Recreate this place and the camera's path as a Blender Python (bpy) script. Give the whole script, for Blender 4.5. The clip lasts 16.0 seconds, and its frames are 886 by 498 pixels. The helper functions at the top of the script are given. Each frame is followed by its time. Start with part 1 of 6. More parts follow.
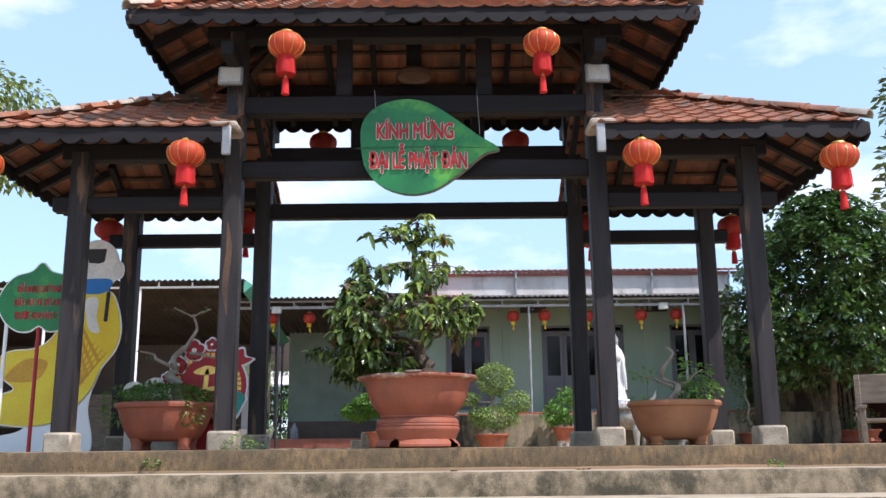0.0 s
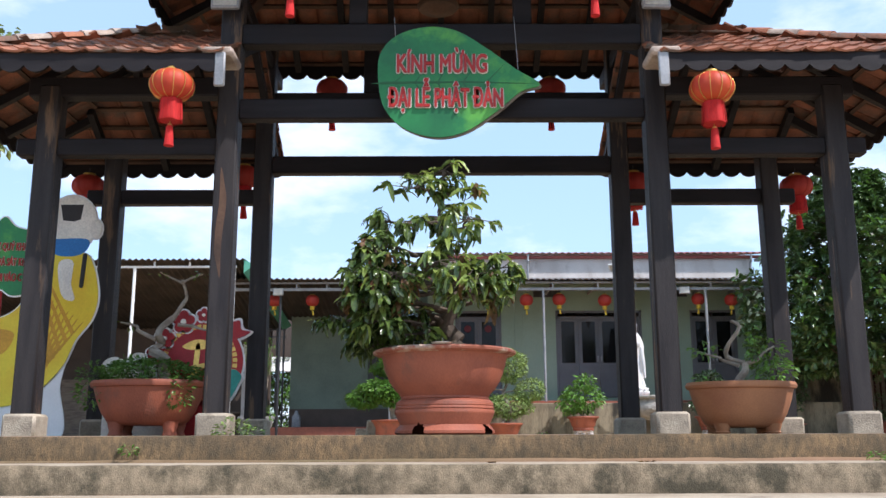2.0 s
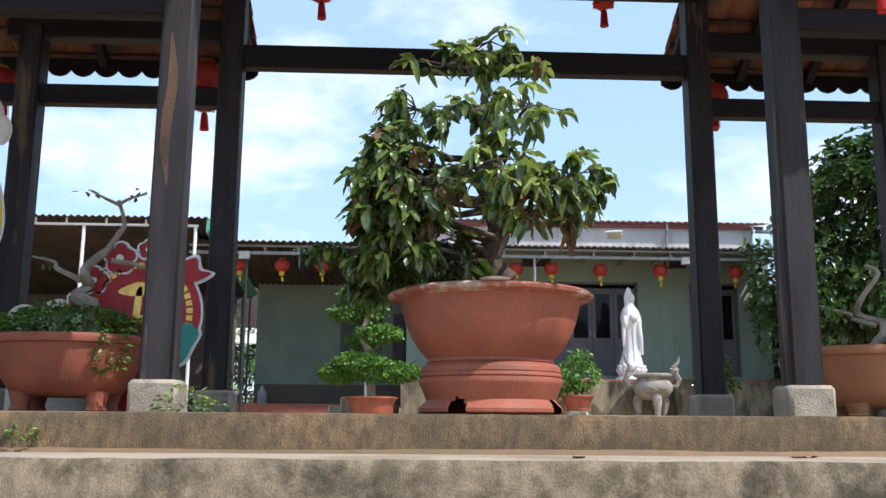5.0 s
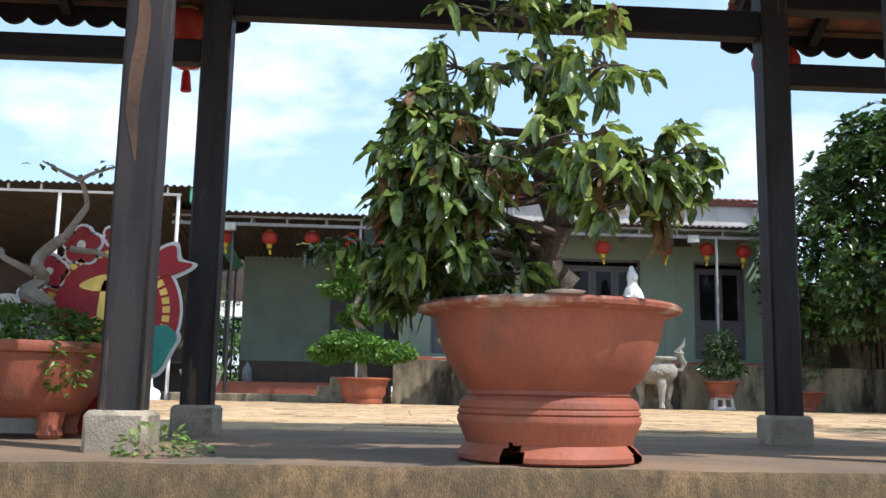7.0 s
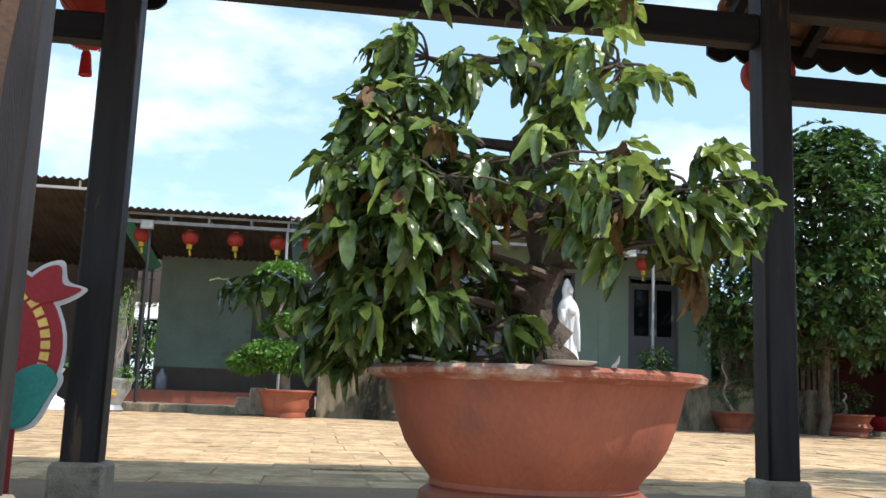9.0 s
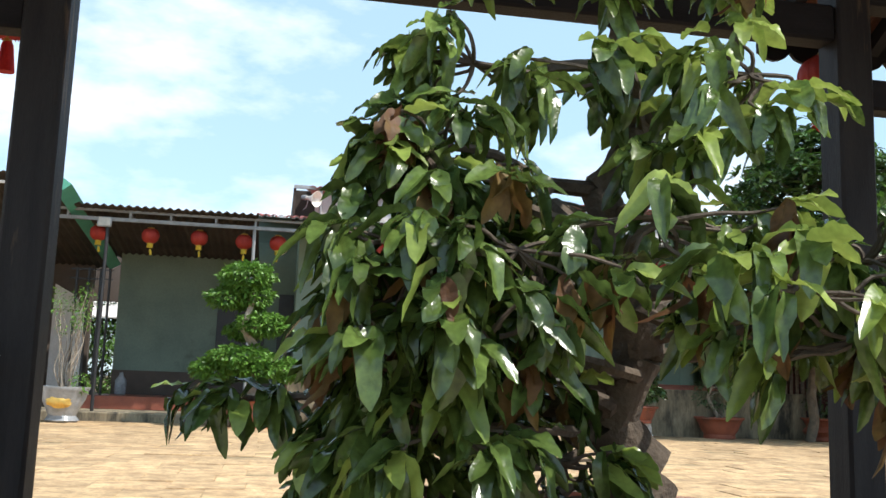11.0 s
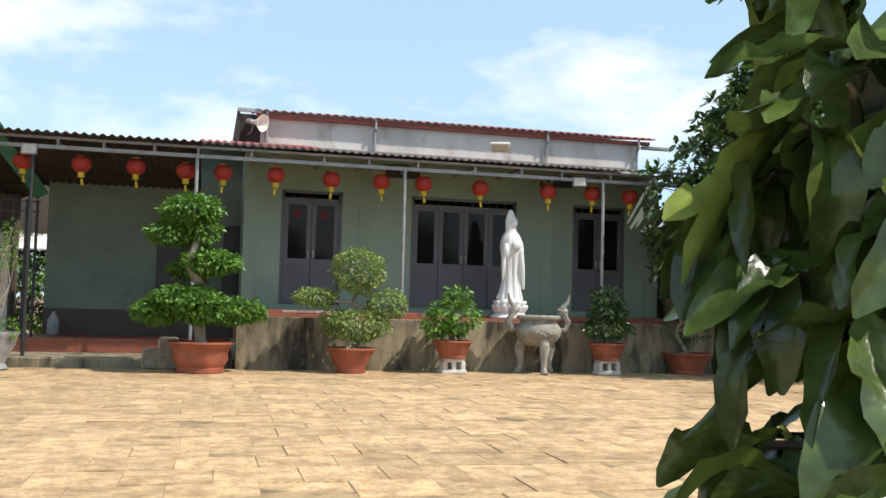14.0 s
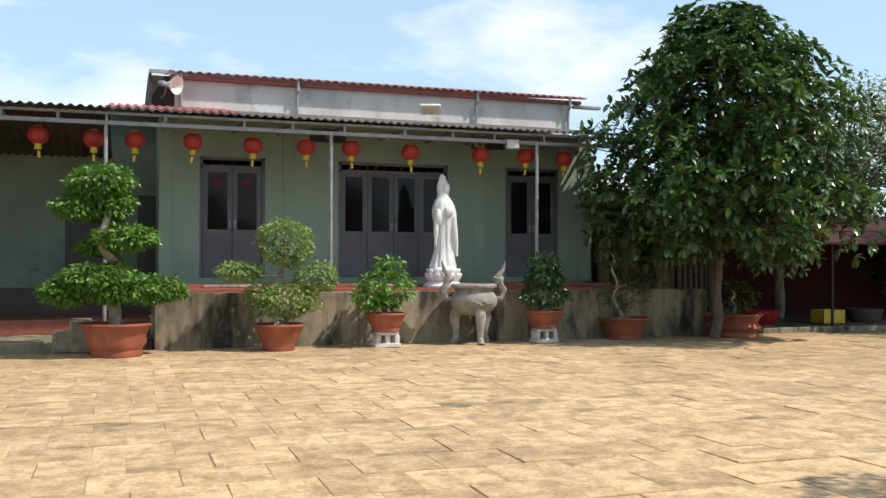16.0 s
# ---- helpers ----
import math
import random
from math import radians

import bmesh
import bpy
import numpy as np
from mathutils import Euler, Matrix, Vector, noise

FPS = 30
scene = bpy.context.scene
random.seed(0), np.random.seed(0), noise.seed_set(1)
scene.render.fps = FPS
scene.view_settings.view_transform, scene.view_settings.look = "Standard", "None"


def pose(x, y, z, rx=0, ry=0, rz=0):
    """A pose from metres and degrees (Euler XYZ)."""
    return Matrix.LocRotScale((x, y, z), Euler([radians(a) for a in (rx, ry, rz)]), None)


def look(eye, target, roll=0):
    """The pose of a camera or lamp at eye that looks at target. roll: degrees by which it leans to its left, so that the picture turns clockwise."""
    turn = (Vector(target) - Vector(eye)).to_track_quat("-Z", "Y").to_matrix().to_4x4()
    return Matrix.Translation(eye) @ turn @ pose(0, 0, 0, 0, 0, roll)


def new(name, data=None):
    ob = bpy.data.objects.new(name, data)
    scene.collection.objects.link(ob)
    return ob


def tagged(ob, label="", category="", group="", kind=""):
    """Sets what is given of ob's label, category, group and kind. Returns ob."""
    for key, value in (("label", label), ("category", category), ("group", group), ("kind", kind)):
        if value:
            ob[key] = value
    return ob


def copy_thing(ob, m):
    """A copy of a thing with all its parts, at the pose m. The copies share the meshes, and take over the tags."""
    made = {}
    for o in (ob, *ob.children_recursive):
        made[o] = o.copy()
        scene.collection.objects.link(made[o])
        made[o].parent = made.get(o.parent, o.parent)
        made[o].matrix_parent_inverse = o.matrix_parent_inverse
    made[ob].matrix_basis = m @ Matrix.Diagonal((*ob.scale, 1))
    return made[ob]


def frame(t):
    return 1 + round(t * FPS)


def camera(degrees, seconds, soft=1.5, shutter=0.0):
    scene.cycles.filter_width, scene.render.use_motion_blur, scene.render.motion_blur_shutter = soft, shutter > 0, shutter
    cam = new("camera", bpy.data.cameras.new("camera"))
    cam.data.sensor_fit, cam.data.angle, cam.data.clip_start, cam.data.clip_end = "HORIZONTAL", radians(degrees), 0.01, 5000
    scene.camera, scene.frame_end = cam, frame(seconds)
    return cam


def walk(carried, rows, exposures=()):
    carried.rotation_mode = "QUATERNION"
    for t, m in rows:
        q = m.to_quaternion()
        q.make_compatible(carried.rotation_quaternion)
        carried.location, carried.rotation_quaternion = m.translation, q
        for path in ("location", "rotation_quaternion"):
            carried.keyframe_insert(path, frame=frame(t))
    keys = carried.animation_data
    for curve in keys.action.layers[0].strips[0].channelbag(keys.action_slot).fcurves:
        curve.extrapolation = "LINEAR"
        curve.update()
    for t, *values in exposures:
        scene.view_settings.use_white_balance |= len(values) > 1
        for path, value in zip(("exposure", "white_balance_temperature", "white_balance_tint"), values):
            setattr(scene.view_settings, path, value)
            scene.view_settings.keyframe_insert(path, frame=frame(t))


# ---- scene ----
cam = camera(51.1, 16.0)
PATH = [
    (0, (0.193, -0.343, -0.065), (0.206, 1.609, 0.37), -0.6),
    (0.5, (0.177, -0.034, -0.034), (0.192, 1.918, 0.403), -0.8),
    (1, (0.109, 0.272, -0.055), (0.116, 2.228, 0.366), 0.5),
    (1.5, (0.012, 0.579, -0.059), (0.016, 2.533, 0.366), -0.2),
    (2, (-0.028, 0.952, -0.079), (-0.019, 2.908, 0.337), -0.2),
    (2.5, (-0.046, 1.292, -0.059), (-0.052, 3.248, 0.358), -0.1),
    (3, (-0.153, 1.646, -0.079), (-0.154, 3.606, 0.32), 0.4),
    (3.5, (-0.217, 1.978, -0.083), (-0.203, 3.938, 0.312), -0.2),
    (5.8, (-0.522, 3.555, 0.029), (-0.42, 5.523, 0.371), 0.9),
    (6, (-0.532, 3.638, 0.083), (-0.438, 5.608, 0.415), 0.7),
    (6.5, (-0.574, 3.864, 0.148), (-0.483, 5.836, 0.465), 1.5),
    (7, (-0.642, 4.109, 0.257), (-0.526, 6.082, 0.564), 1.1),
    (7.5, (-0.681, 4.285, 0.296), (-0.522, 6.259, 0.577), 1.9),
    (8, (-0.678, 4.553, 0.398), (-0.46, 6.522, 0.673), 1.3),
    (8.5, (-0.679, 4.728, 0.496), (-0.432, 6.69, 0.794), 1.0),
    (8.7, (-0.696, 4.818, 0.502), (-0.439, 6.777, 0.816), 1.8),
    (10.8, (-0.719, 5.73, 0.84), (-0.379, 7.678, 1.139), 1.9),
    (11, (-0.773, 5.845, 0.88), (-0.427, 7.793, 1.173), 2.0),
    (11.5, (-0.852, 6.044, 0.977), (-0.484, 7.992, 1.241), 2.0),
    (12, (-0.896, 6.26, 1.024), (-0.51, 8.209, 1.252), 0.7),
    (12.5, (-0.911, 6.516, 1.126), (-0.507, 8.464, 1.331), 1.0),
    (13, (-0.973, 6.654, 1.159), (-0.556, 8.603, 1.316), 1.7),
    (13.5, (-1.019, 6.912, 1.243), (-0.571, 8.856, 1.379), 0.6),
    (14, (-1.026, 7.071, 1.249), (-0.537, 9.006, 1.373), 1.5),
    (14.5, (-1.031, 7.325, 1.319), (-0.509, 9.253, 1.421), 1.3),
    (15, (-1.014, 7.442, 1.393), (-0.462, 9.363, 1.468), 1.1),
    (15.5, (-0.978, 7.561, 1.434), (-0.403, 9.476, 1.488), 0.6),
    (16, (-0.973, 7.819, 1.486), (-0.324, 9.711, 1.52), 0.1),
]
EXPOSURES = [(0, 0.17, 6100, 18), (4, 0.10, 6100, 17), (8, 0.18, 6200, 13), (11, 0.18, 6450, 10), (13, 0.06, 6730, 11), (16, -0.08, 6680, 12)]
walk(cam, [(t, look(eye, target, roll)) for t, eye, target, roll in PATH], EXPOSURES)

# ---- world and sun ----
SUN_FROM = Vector((0.60, -0.42, 1.0)).normalized()
world = bpy.data.worlds.new("sky")
scene.world = world
world.use_nodes = True
wn, wl = world.node_tree.nodes, world.node_tree.links
wn.clear()
w_out = wn.new("ShaderNodeOutputWorld")
w_bg = wn.new("ShaderNodeBackground")
w_bg.inputs["Strength"].default_value = 0.19
sky = wn.new("ShaderNodeTexSky")
sky.sky_type = "NISHITA"
sky.sun_disc = False
sky.sun_elevation = math.asin(SUN_FROM.z)
sky.sun_rotation = math.atan2(SUN_FROM.x, SUN_FROM.y)
sky.air_density, sky.dust_density, sky.ozone_density = 1.0, 0.6, 3.0
w_co = wn.new("ShaderNodeTexCoord")
w_map = wn.new("ShaderNodeMapping")
w_map.inputs["Scale"].default_value = (1.0, 1.0, 2.3)
w_noise = wn.new("ShaderNodeTexNoise")
w_noise.inputs["Scale"].default_value = 3.6
w_noise.inputs["Detail"].default_value = 7.0
w_noise.inputs["Roughness"].default_value = 0.55
w_ramp = wn.new("ShaderNodeValToRGB")
w_ramp.color_ramp.elements[0].position, w_ramp.color_ramp.elements[1].position = 0.52, 0.72
w_mix = wn.new("ShaderNodeMix")
w_mix.data_type = "RGBA"
w_mix.inputs["B"].default_value = (6.4, 6.7, 6.9, 1)
w_haze = wn.new("ShaderNodeMix")
w_haze.data_type = "RGBA"
w_haze.inputs["Factor"].default_value = 0.55
w_haze.inputs["B"].default_value = (3.6, 5.2, 6.3, 1)
wl.new(w_co.outputs["Generated"], w_map.inputs["Vector"])
wl.new(w_map.outputs["Vector"], w_noise.inputs["Vector"])
wl.new(w_noise.outputs["Fac"], w_ramp.inputs["Fac"])
wl.new(w_ramp.outputs["Color"], w_mix.inputs["Factor"])
wl.new(sky.outputs["Color"], w_haze.inputs["A"])
wl.new(w_haze.outputs["Result"], w_mix.inputs["A"])
wl.new(w_mix.outputs["Result"], w_bg.inputs["Color"])
wl.new(w_bg.outputs["Background"], w_out.inputs["Surface"])
sun = new("sun", bpy.data.lights.new("sun", "SUN"))
sun.data.energy, sun.data.angle, sun.data.color = 5.0, radians(0.6), (1.0, 0.955, 0.88)
sun.matrix_world = look(SUN_FROM * 60, (0, 0, 0))

# ---- materials ----


def mat(name, base, second=None, rough=0.8, scale=6.0, fine=60.0, bump=0.25, metal=0.0, spread=0.12, spec=0.4,
        amount=0.5, stretch=(1, 1, 1), third=None, third_scale=1.3, third_at=(0.55, 0.68), translucent=0.0, coords="Object", wide=False):
    """A surface with two scales of variation: base to second colour in broad patches, fine grain, an optional third stain colour."""
    m = bpy.data.materials.new(name)
    m.use_nodes = True
    nt = m.node_tree
    n, l = nt.nodes, nt.links
    b = n["Principled BSDF"]
    co = n.new("ShaderNodeTexCoord")
    mp = n.new("ShaderNodeMapping")
    mp.inputs["Scale"].default_value = stretch
    info = n.new("ShaderNodeObjectInfo")
    off = n.new("ShaderNodeVectorMath")
    off.operation = "MULTIPLY_ADD"
    off.inputs[1].default_value = (37.0, 17.0, 53.0)
    comb = n.new("ShaderNodeCombineXYZ")
    for axis in ("X", "Y", "Z"):
        l.new(info.outputs["Random"], comb.inputs[axis])
    l.new(comb.outputs[0], off.inputs[0])
    l.new(co.outputs[coords], off.inputs[2])
    l.new(off.outputs[0], mp.inputs["Vector"])
    big = n.new("ShaderNodeTexNoise")
    big.inputs["Scale"].default_value, big.inputs["Detail"].default_value = scale, 6
    small = n.new("ShaderNodeTexNoise")
    small.inputs["Scale"].default_value, small.inputs["Detail"].default_value = fine, 4
    for t in (big, small):
        l.new(mp.outputs[0], t.inputs["Vector"])
    second = second or tuple(c * (1 - 1.6 * spread) for c in base)
    mix = n.new("ShaderNodeMix")
    mix.data_type = "RGBA"
    mix.inputs["A"].default_value, mix.inputs["B"].default_value = (*base, 1), (*second, 1)
    ramp = n.new("ShaderNodeValToRGB")
    ramp.color_ramp.elements[0].position, ramp.color_ramp.elements[1].position = 0.5 - 0.2 * amount, 0.5 + 0.3 * (1.1 - amount)
    l.new(big.outputs["Fac"], ramp.inputs["Fac"])
    l.new(ramp.outputs["Color"], mix.inputs["Factor"])
    last = mix.outputs["Result"]
    if third:
        patch = n.new("ShaderNodeTexNoise")
        patch.inputs["Scale"].default_value, patch.inputs["Detail"].default_value, patch.inputs["Roughness"].default_value = third_scale, 8, 0.65
        if wide:
            where = n.new("ShaderNodeNewGeometry")
            l.new(where.outputs["Position"], patch.inputs["Vector"])
        else:
            l.new(mp.outputs[0], patch.inputs["Vector"])
        r3 = n.new("ShaderNodeValToRGB")
        r3.color_ramp.elements[0].position, r3.color_ramp.elements[1].position = third_at
        l.new(patch.outputs["Fac"], r3.inputs["Fac"])
        m3 = n.new("ShaderNodeMix")
        m3.data_type = "RGBA"
        m3.inputs["B"].default_value = (*third, 1)
        l.new(r3.outputs["Color"], m3.inputs["Factor"])
        l.new(last, m3.inputs["A"])
        last = m3.outputs["Result"]
    hsv = n.new("ShaderNodeHueSaturation")
    val = n.new("ShaderNodeMapRange")
    val.inputs["From Min"].default_value, val.inputs["From Max"].default_value = 0.3, 0.7
    val.inputs["To Min"].default_value, val.inputs["To Max"].default_value = 1 - spread, 1 + spread
    l.new(small.outputs["Fac"], val.inputs["Value"])
    rnd = n.new("ShaderNodeMath")
    rnd.operation = "MULTIPLY_ADD"
    rnd.inputs[1].default_value, rnd.inputs[2].default_value = spread * 1.6, 1 - spread * 0.8
    l.new(info.outputs["Random"], rnd.inputs[0])
    mul = n.new("ShaderNodeMath")
    mul.operation = "MULTIPLY"
    l.new(val.outputs[0], mul.inputs[0])
    l.new(rnd.outputs[0], mul.inputs[1])
    isl = n.new("ShaderNodeNewGeometry")
    ir = n.new("ShaderNodeMath")
    ir.operation = "MULTIPLY_ADD"
    ir.inputs[1].default_value, ir.inputs[2].default_value = spread * 1.6, 1 - spread * 0.8
    l.new(isl.outputs["Random Per Island"], ir.inputs[0])
    mul2 = n.new("ShaderNodeMath")
    mul2.operation = "MULTIPLY"
    l.new(mul.outputs[0], mul2.inputs[0])
    l.new(ir.outputs[0], mul2.inputs[1])
    l.new(mul2.outputs[0], hsv.inputs["Value"])
    l.new(last, hsv.inputs["Color"])
    l.new(hsv.outputs[0], b.inputs["Base Color"])
    b.inputs["Roughness"].default_value = rough
    b.inputs["Metallic"].default_value = metal
    b.inputs["Specular IOR Level"].default_value = spec
    if bump:
        bp = n.new("ShaderNodeBump")
        bp.inputs["Strength"].default_value = bump
        bp.inputs["Distance"].default_value = 0.01
        add = n.new("ShaderNodeMath")
        add.operation = "ADD"
        l.new(big.outputs["Fac"], add.inputs[0])
        l.new(small.outputs["Fac"], add.inputs[1])
        l.new(add.outputs[0], bp.inputs["Height"])
        l.new(bp.outputs[0], b.inputs["Normal"])
    if translucent:
        tr = n.new("ShaderNodeBsdfTranslucent")
        l.new(hsv.outputs[0], tr.inputs["Color"])
        ms = n.new("ShaderNodeMixShader")
        ms.inputs[0].default_value = translucent
        l.new(b.outputs[0], ms.inputs[1])
        l.new(tr.outputs[0], ms.inputs[2])
        l.new(ms.outputs[0], n["Material Output"].inputs["Surface"])
    return m


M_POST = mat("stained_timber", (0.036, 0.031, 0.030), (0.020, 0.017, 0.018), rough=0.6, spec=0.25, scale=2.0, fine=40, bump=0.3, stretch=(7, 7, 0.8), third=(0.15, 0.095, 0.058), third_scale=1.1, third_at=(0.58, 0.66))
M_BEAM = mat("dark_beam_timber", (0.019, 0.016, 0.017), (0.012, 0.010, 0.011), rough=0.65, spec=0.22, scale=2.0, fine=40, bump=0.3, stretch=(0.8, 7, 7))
M_RAFTER = mat("roof_batten_timber", (0.12, 0.066, 0.04), (0.06, 0.036, 0.025), rough=0.8, scale=3.0, fine=50, bump=0.3)
M_TILE = mat("clay_roof_tile", (0.35, 0.135, 0.072), (0.21, 0.085, 0.050), rough=0.85, scale=5, fine=70, bump=0.35, spread=0.16, third=(0.13, 0.10, 0.075), third_scale=2.6, third_at=(0.48, 0.66), wide=True)
M_RIDGE = mat("mortar_ridge", (0.45, 0.36, 0.29), (0.25, 0.19, 0.15), rough=0.9, scale=6, third=(0.08, 0.07, 0.06), third_at=(0.55, 0.7))
M_POT = mat("terracotta_red", (0.335, 0.098, 0.052), (0.225, 0.066, 0.038), rough=0.62, scale=3.5, fine=70, bump=0.25, spread=0.08, stretch=(1, 1, 0.6), third=(0.14, 0.072, 0.05), third_scale=4.0, third_at=(0.54, 0.76))
M_RIM = mat("worn_terracotta_rim", (0.33, 0.105, 0.06), (0.25, 0.08, 0.048), rough=0.7, scale=5, fine=80, bump=0.6, spread=0.12, third=(0.46, 0.33, 0.25), third_scale=7.0, third_at=(0.50, 0.60))
M_POT_OCHRE = mat("terracotta_ochre", (0.43, 0.19, 0.085), (0.33, 0.135, 0.065), rough=0.7, scale=3, fine=80, bump=0.15, spread=0.08)
M_SOIL = mat("soil", (0.07, 0.045, 0.03), rough=0.95, scale=20, bump=0.8)
M_PLINTH = mat("plinth_concrete", (0.37, 0.315, 0.235), (0.24, 0.20, 0.15), rough=0.92, scale=8, fine=90, bump=0.6, spread=0.16, third=(0.13, 0.105, 0.075), third_scale=5)
M_STEP = mat("stained_step_concrete", (0.20, 0.128, 0.062), (0.080, 0.056, 0.031), rough=0.92, scale=16.0, fine=120, bump=0.6, spread=0.30, stretch=(1.5, 1, 0.7), third=(0.070, 0.052, 0.030), third_scale=3.0, third_at=(0.36, 0.70), wide=True)
M_STEP_LOW = mat("mossy_grey_render", (0.26, 0.20, 0.128), (0.13, 0.10, 0.062), rough=0.93, scale=10.0, fine=110, bump=0.5, spread=0.26, stretch=(1.2, 1, 0.8), third=(0.060, 0.050, 0.030), third_scale=3.6, third_at=(0.46, 0.62), wide=True)
M_TREAD = mat("tread_concrete", (0.40, 0.33, 0.24), (0.28, 0.22, 0.155), rough=0.92, scale=2.2, fine=45, bump=0.4, third=(0.16, 0.13, 0.10), third_scale=1.9, third_at=(0.6, 0.75))
M_PLATFORM = mat("platform_concrete", (0.25, 0.165, 0.10), (0.15, 0.11, 0.075), rough=0.9, scale=1.6, fine=40, bump=0.4, third=(0.12, 0.10, 0.075), third_scale=1.2)
M_PAVER = mat("sandstone_paver", (0.57, 0.395, 0.215), (0.39, 0.25, 0.13), rough=0.9, scale=4.0, fine=30, bump=0.9, spread=0.19, third=(0.24, 0.155, 0.085), third_scale=5.5, third_at=(0.46, 0.74), wide=True)
M_JOINT = mat("paver_joint_earth", (0.40, 0.28, 0.15), (0.16, 0.12, 0.065), rough=0.95, scale=5, bump=0.5)
M_EARTH = mat("red_earth_ground", (0.22, 0.13, 0.075), (0.13, 0.10, 0.05), rough=0.95, scale=0.4, fine=9, bump=0.5)
M_GREEN = mat("pale_green_paint", (0.24, 0.325, 0.25), (0.20, 0.28, 0.215), rough=0.75, scale=0.8, fine=25, bump=0.06, spread=0.04)
M_PORCHWALL = mat("weathered_porch_wall", (0.36, 0.30, 0.20), (0.22, 0.18, 0.12), rough=0.92, scale=1.6, fine=30, bump=0.4, stretch=(1.6, 1.6, 0.45), third=(0.05, 0.045, 0.035), third_scale=1.8, third_at=(0.43, 0.62))
# Dado brown; also darkens indoor surfaces in place of shade.
M_DADO_SHADE = mat("dado_and_shade_paint", (0.10, 0.075, 0.06), rough=0.8, scale=3)
M_REDTILE = mat("red_floor_tile", (0.32, 0.10, 0.06), (0.24, 0.075, 0.05), rough=0.45, scale=4)
M_DOOR = mat("grey_door_paint", (0.115, 0.12, 0.13), (0.09, 0.095, 0.105), rough=0.5, scale=2, bump=0.05, spread=0.05)
M_GRILLE = mat("dark_grille_metal", (0.06, 0.06, 0.06), rough=0.5, metal=0.3)
M_FASCIA = mat("whitewashed_wall", (0.66, 0.62, 0.58), (0.52, 0.47, 0.43), rough=0.85, scale=1.3, stretch=(1, 1, 0.4), third=(0.34, 0.29, 0.25), third_scale=1.0)
M_REDROOF = mat("red_metal_roof", (0.36, 0.095, 0.075), (0.28, 0.075, 0.06), rough=0.55, scale=1.5, third=(0.2, 0.09, 0.07))
M_CORR = mat("weathered_fibre_roof", (0.13, 0.115, 0.105), (0.08, 0.07, 0.065), rough=0.85, scale=1.2, third=(0.30, 0.27, 0.23))
M_GALV = mat("galvanised_steel", (0.33, 0.335, 0.34), (0.24, 0.245, 0.25), rough=0.5, metal=0.3, scale=5, bump=0.05)
M_WHITEMETAL = mat("white_painted_metal", (0.74, 0.75, 0.74), rough=0.45, scale=4, bump=0.05, spread=0.05)
M_BLACKMETAL = mat("black_painted_metal", (0.03, 0.03, 0.032), rough=0.45, scale=5, bump=0.05)
M_GREENSHEET = mat("green_sheet", (0.10, 0.36, 0.26), rough=0.5, scale=2)
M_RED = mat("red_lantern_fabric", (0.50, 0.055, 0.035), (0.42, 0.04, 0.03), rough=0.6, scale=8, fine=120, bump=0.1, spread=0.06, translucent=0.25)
# Front lantern fabric with the sunlight put into its orange colour.
M_ORANGE = mat("sunlit_lantern_fabric", (0.66, 0.10, 0.03), (0.60, 0.06, 0.03), rough=0.55, scale=6, fine=120, bump=0.1, spread=0.06, translucent=0.25)
M_GOLD = mat("gold_trim", (0.72, 0.46, 0.12), rough=0.35, metal=0.6, scale=20, bump=0.05)
M_TASSEL = mat("red_tassel_thread", (0.66, 0.03, 0.025), (0.5, 0.02, 0.02), rough=0.8, scale=30, fine=200, bump=0.3, stretch=(8, 8, 1), translucent=0.2)
M_YTASSEL = mat("yellow_tassel_thread", (0.75, 0.56, 0.06), (0.62, 0.42, 0.04), rough=0.8, scale=30, fine=200, bump=0.3, stretch=(8, 8, 1), translucent=0.2)
M_MARBLE = mat("white_marble", (0.80, 0.80, 0.79), (0.70, 0.70, 0.69), rough=0.35, scale=5, bump=0.06, spread=0.03)
M_STATUE = mat("white_carved_marble", (0.80, 0.80, 0.78), (0.70, 0.70, 0.68), rough=0.4, scale=2.2, fine=9, bump=0.9, spread=0.04, stretch=(9, 9, 1.6))
M_STONE = mat("carved_grey_stone", (0.32, 0.30, 0.26), (0.20, 0.185, 0.155), rough=0.85, scale=8, fine=60, bump=0.5, third=(0.2, 0.19, 0.17), third_scale=5)
M_BARK = mat("grey_bark", (0.115, 0.088, 0.064), (0.06, 0.046, 0.035), rough=0.9, scale=9, fine=60, bump=0.8)
M_PALEBARK = mat("pale_bark", (0.36, 0.31, 0.25), (0.22, 0.18, 0.14), rough=0.9, scale=9, fine=60, bump=0.6)
M_LEAF = mat("glossy_leaf", (0.125, 0.185, 0.042), (0.050, 0.090, 0.024), rough=0.24, scale=8, fine=50, bump=0.22, spread=0.36, spec=0.65, translucent=0.22)
# Lighter copy of the glossy leaf with sunlight put into its colour.
M_LEAF_SUNLIT = mat("sunlit_leaf", (0.31, 0.39, 0.085), (0.17, 0.25, 0.05), rough=0.28, scale=8, fine=50, bump=0.1, spread=0.2, spec=0.5, translucent=0.35)
M_LEAF_DRY = mat("dry_leaf", (0.115, 0.050, 0.020), (0.21, 0.135, 0.035), rough=0.6, scale=9, fine=60, bump=0.3, spread=0.25, translucent=0.25)
M_LEAF_FICUS = mat("small_bright_leaf", (0.13, 0.26, 0.040), (0.085, 0.19, 0.03), rough=0.4, scale=4, fine=40, bump=0.1, spread=0.3, translucent=0.25)
M_LEAF_PALE = mat("pale_green_leaf", (0.22, 0.30, 0.085), (0.15, 0.22, 0.06), rough=0.45, scale=4, fine=40, bump=0.1, spread=0.3, translucent=0.25)
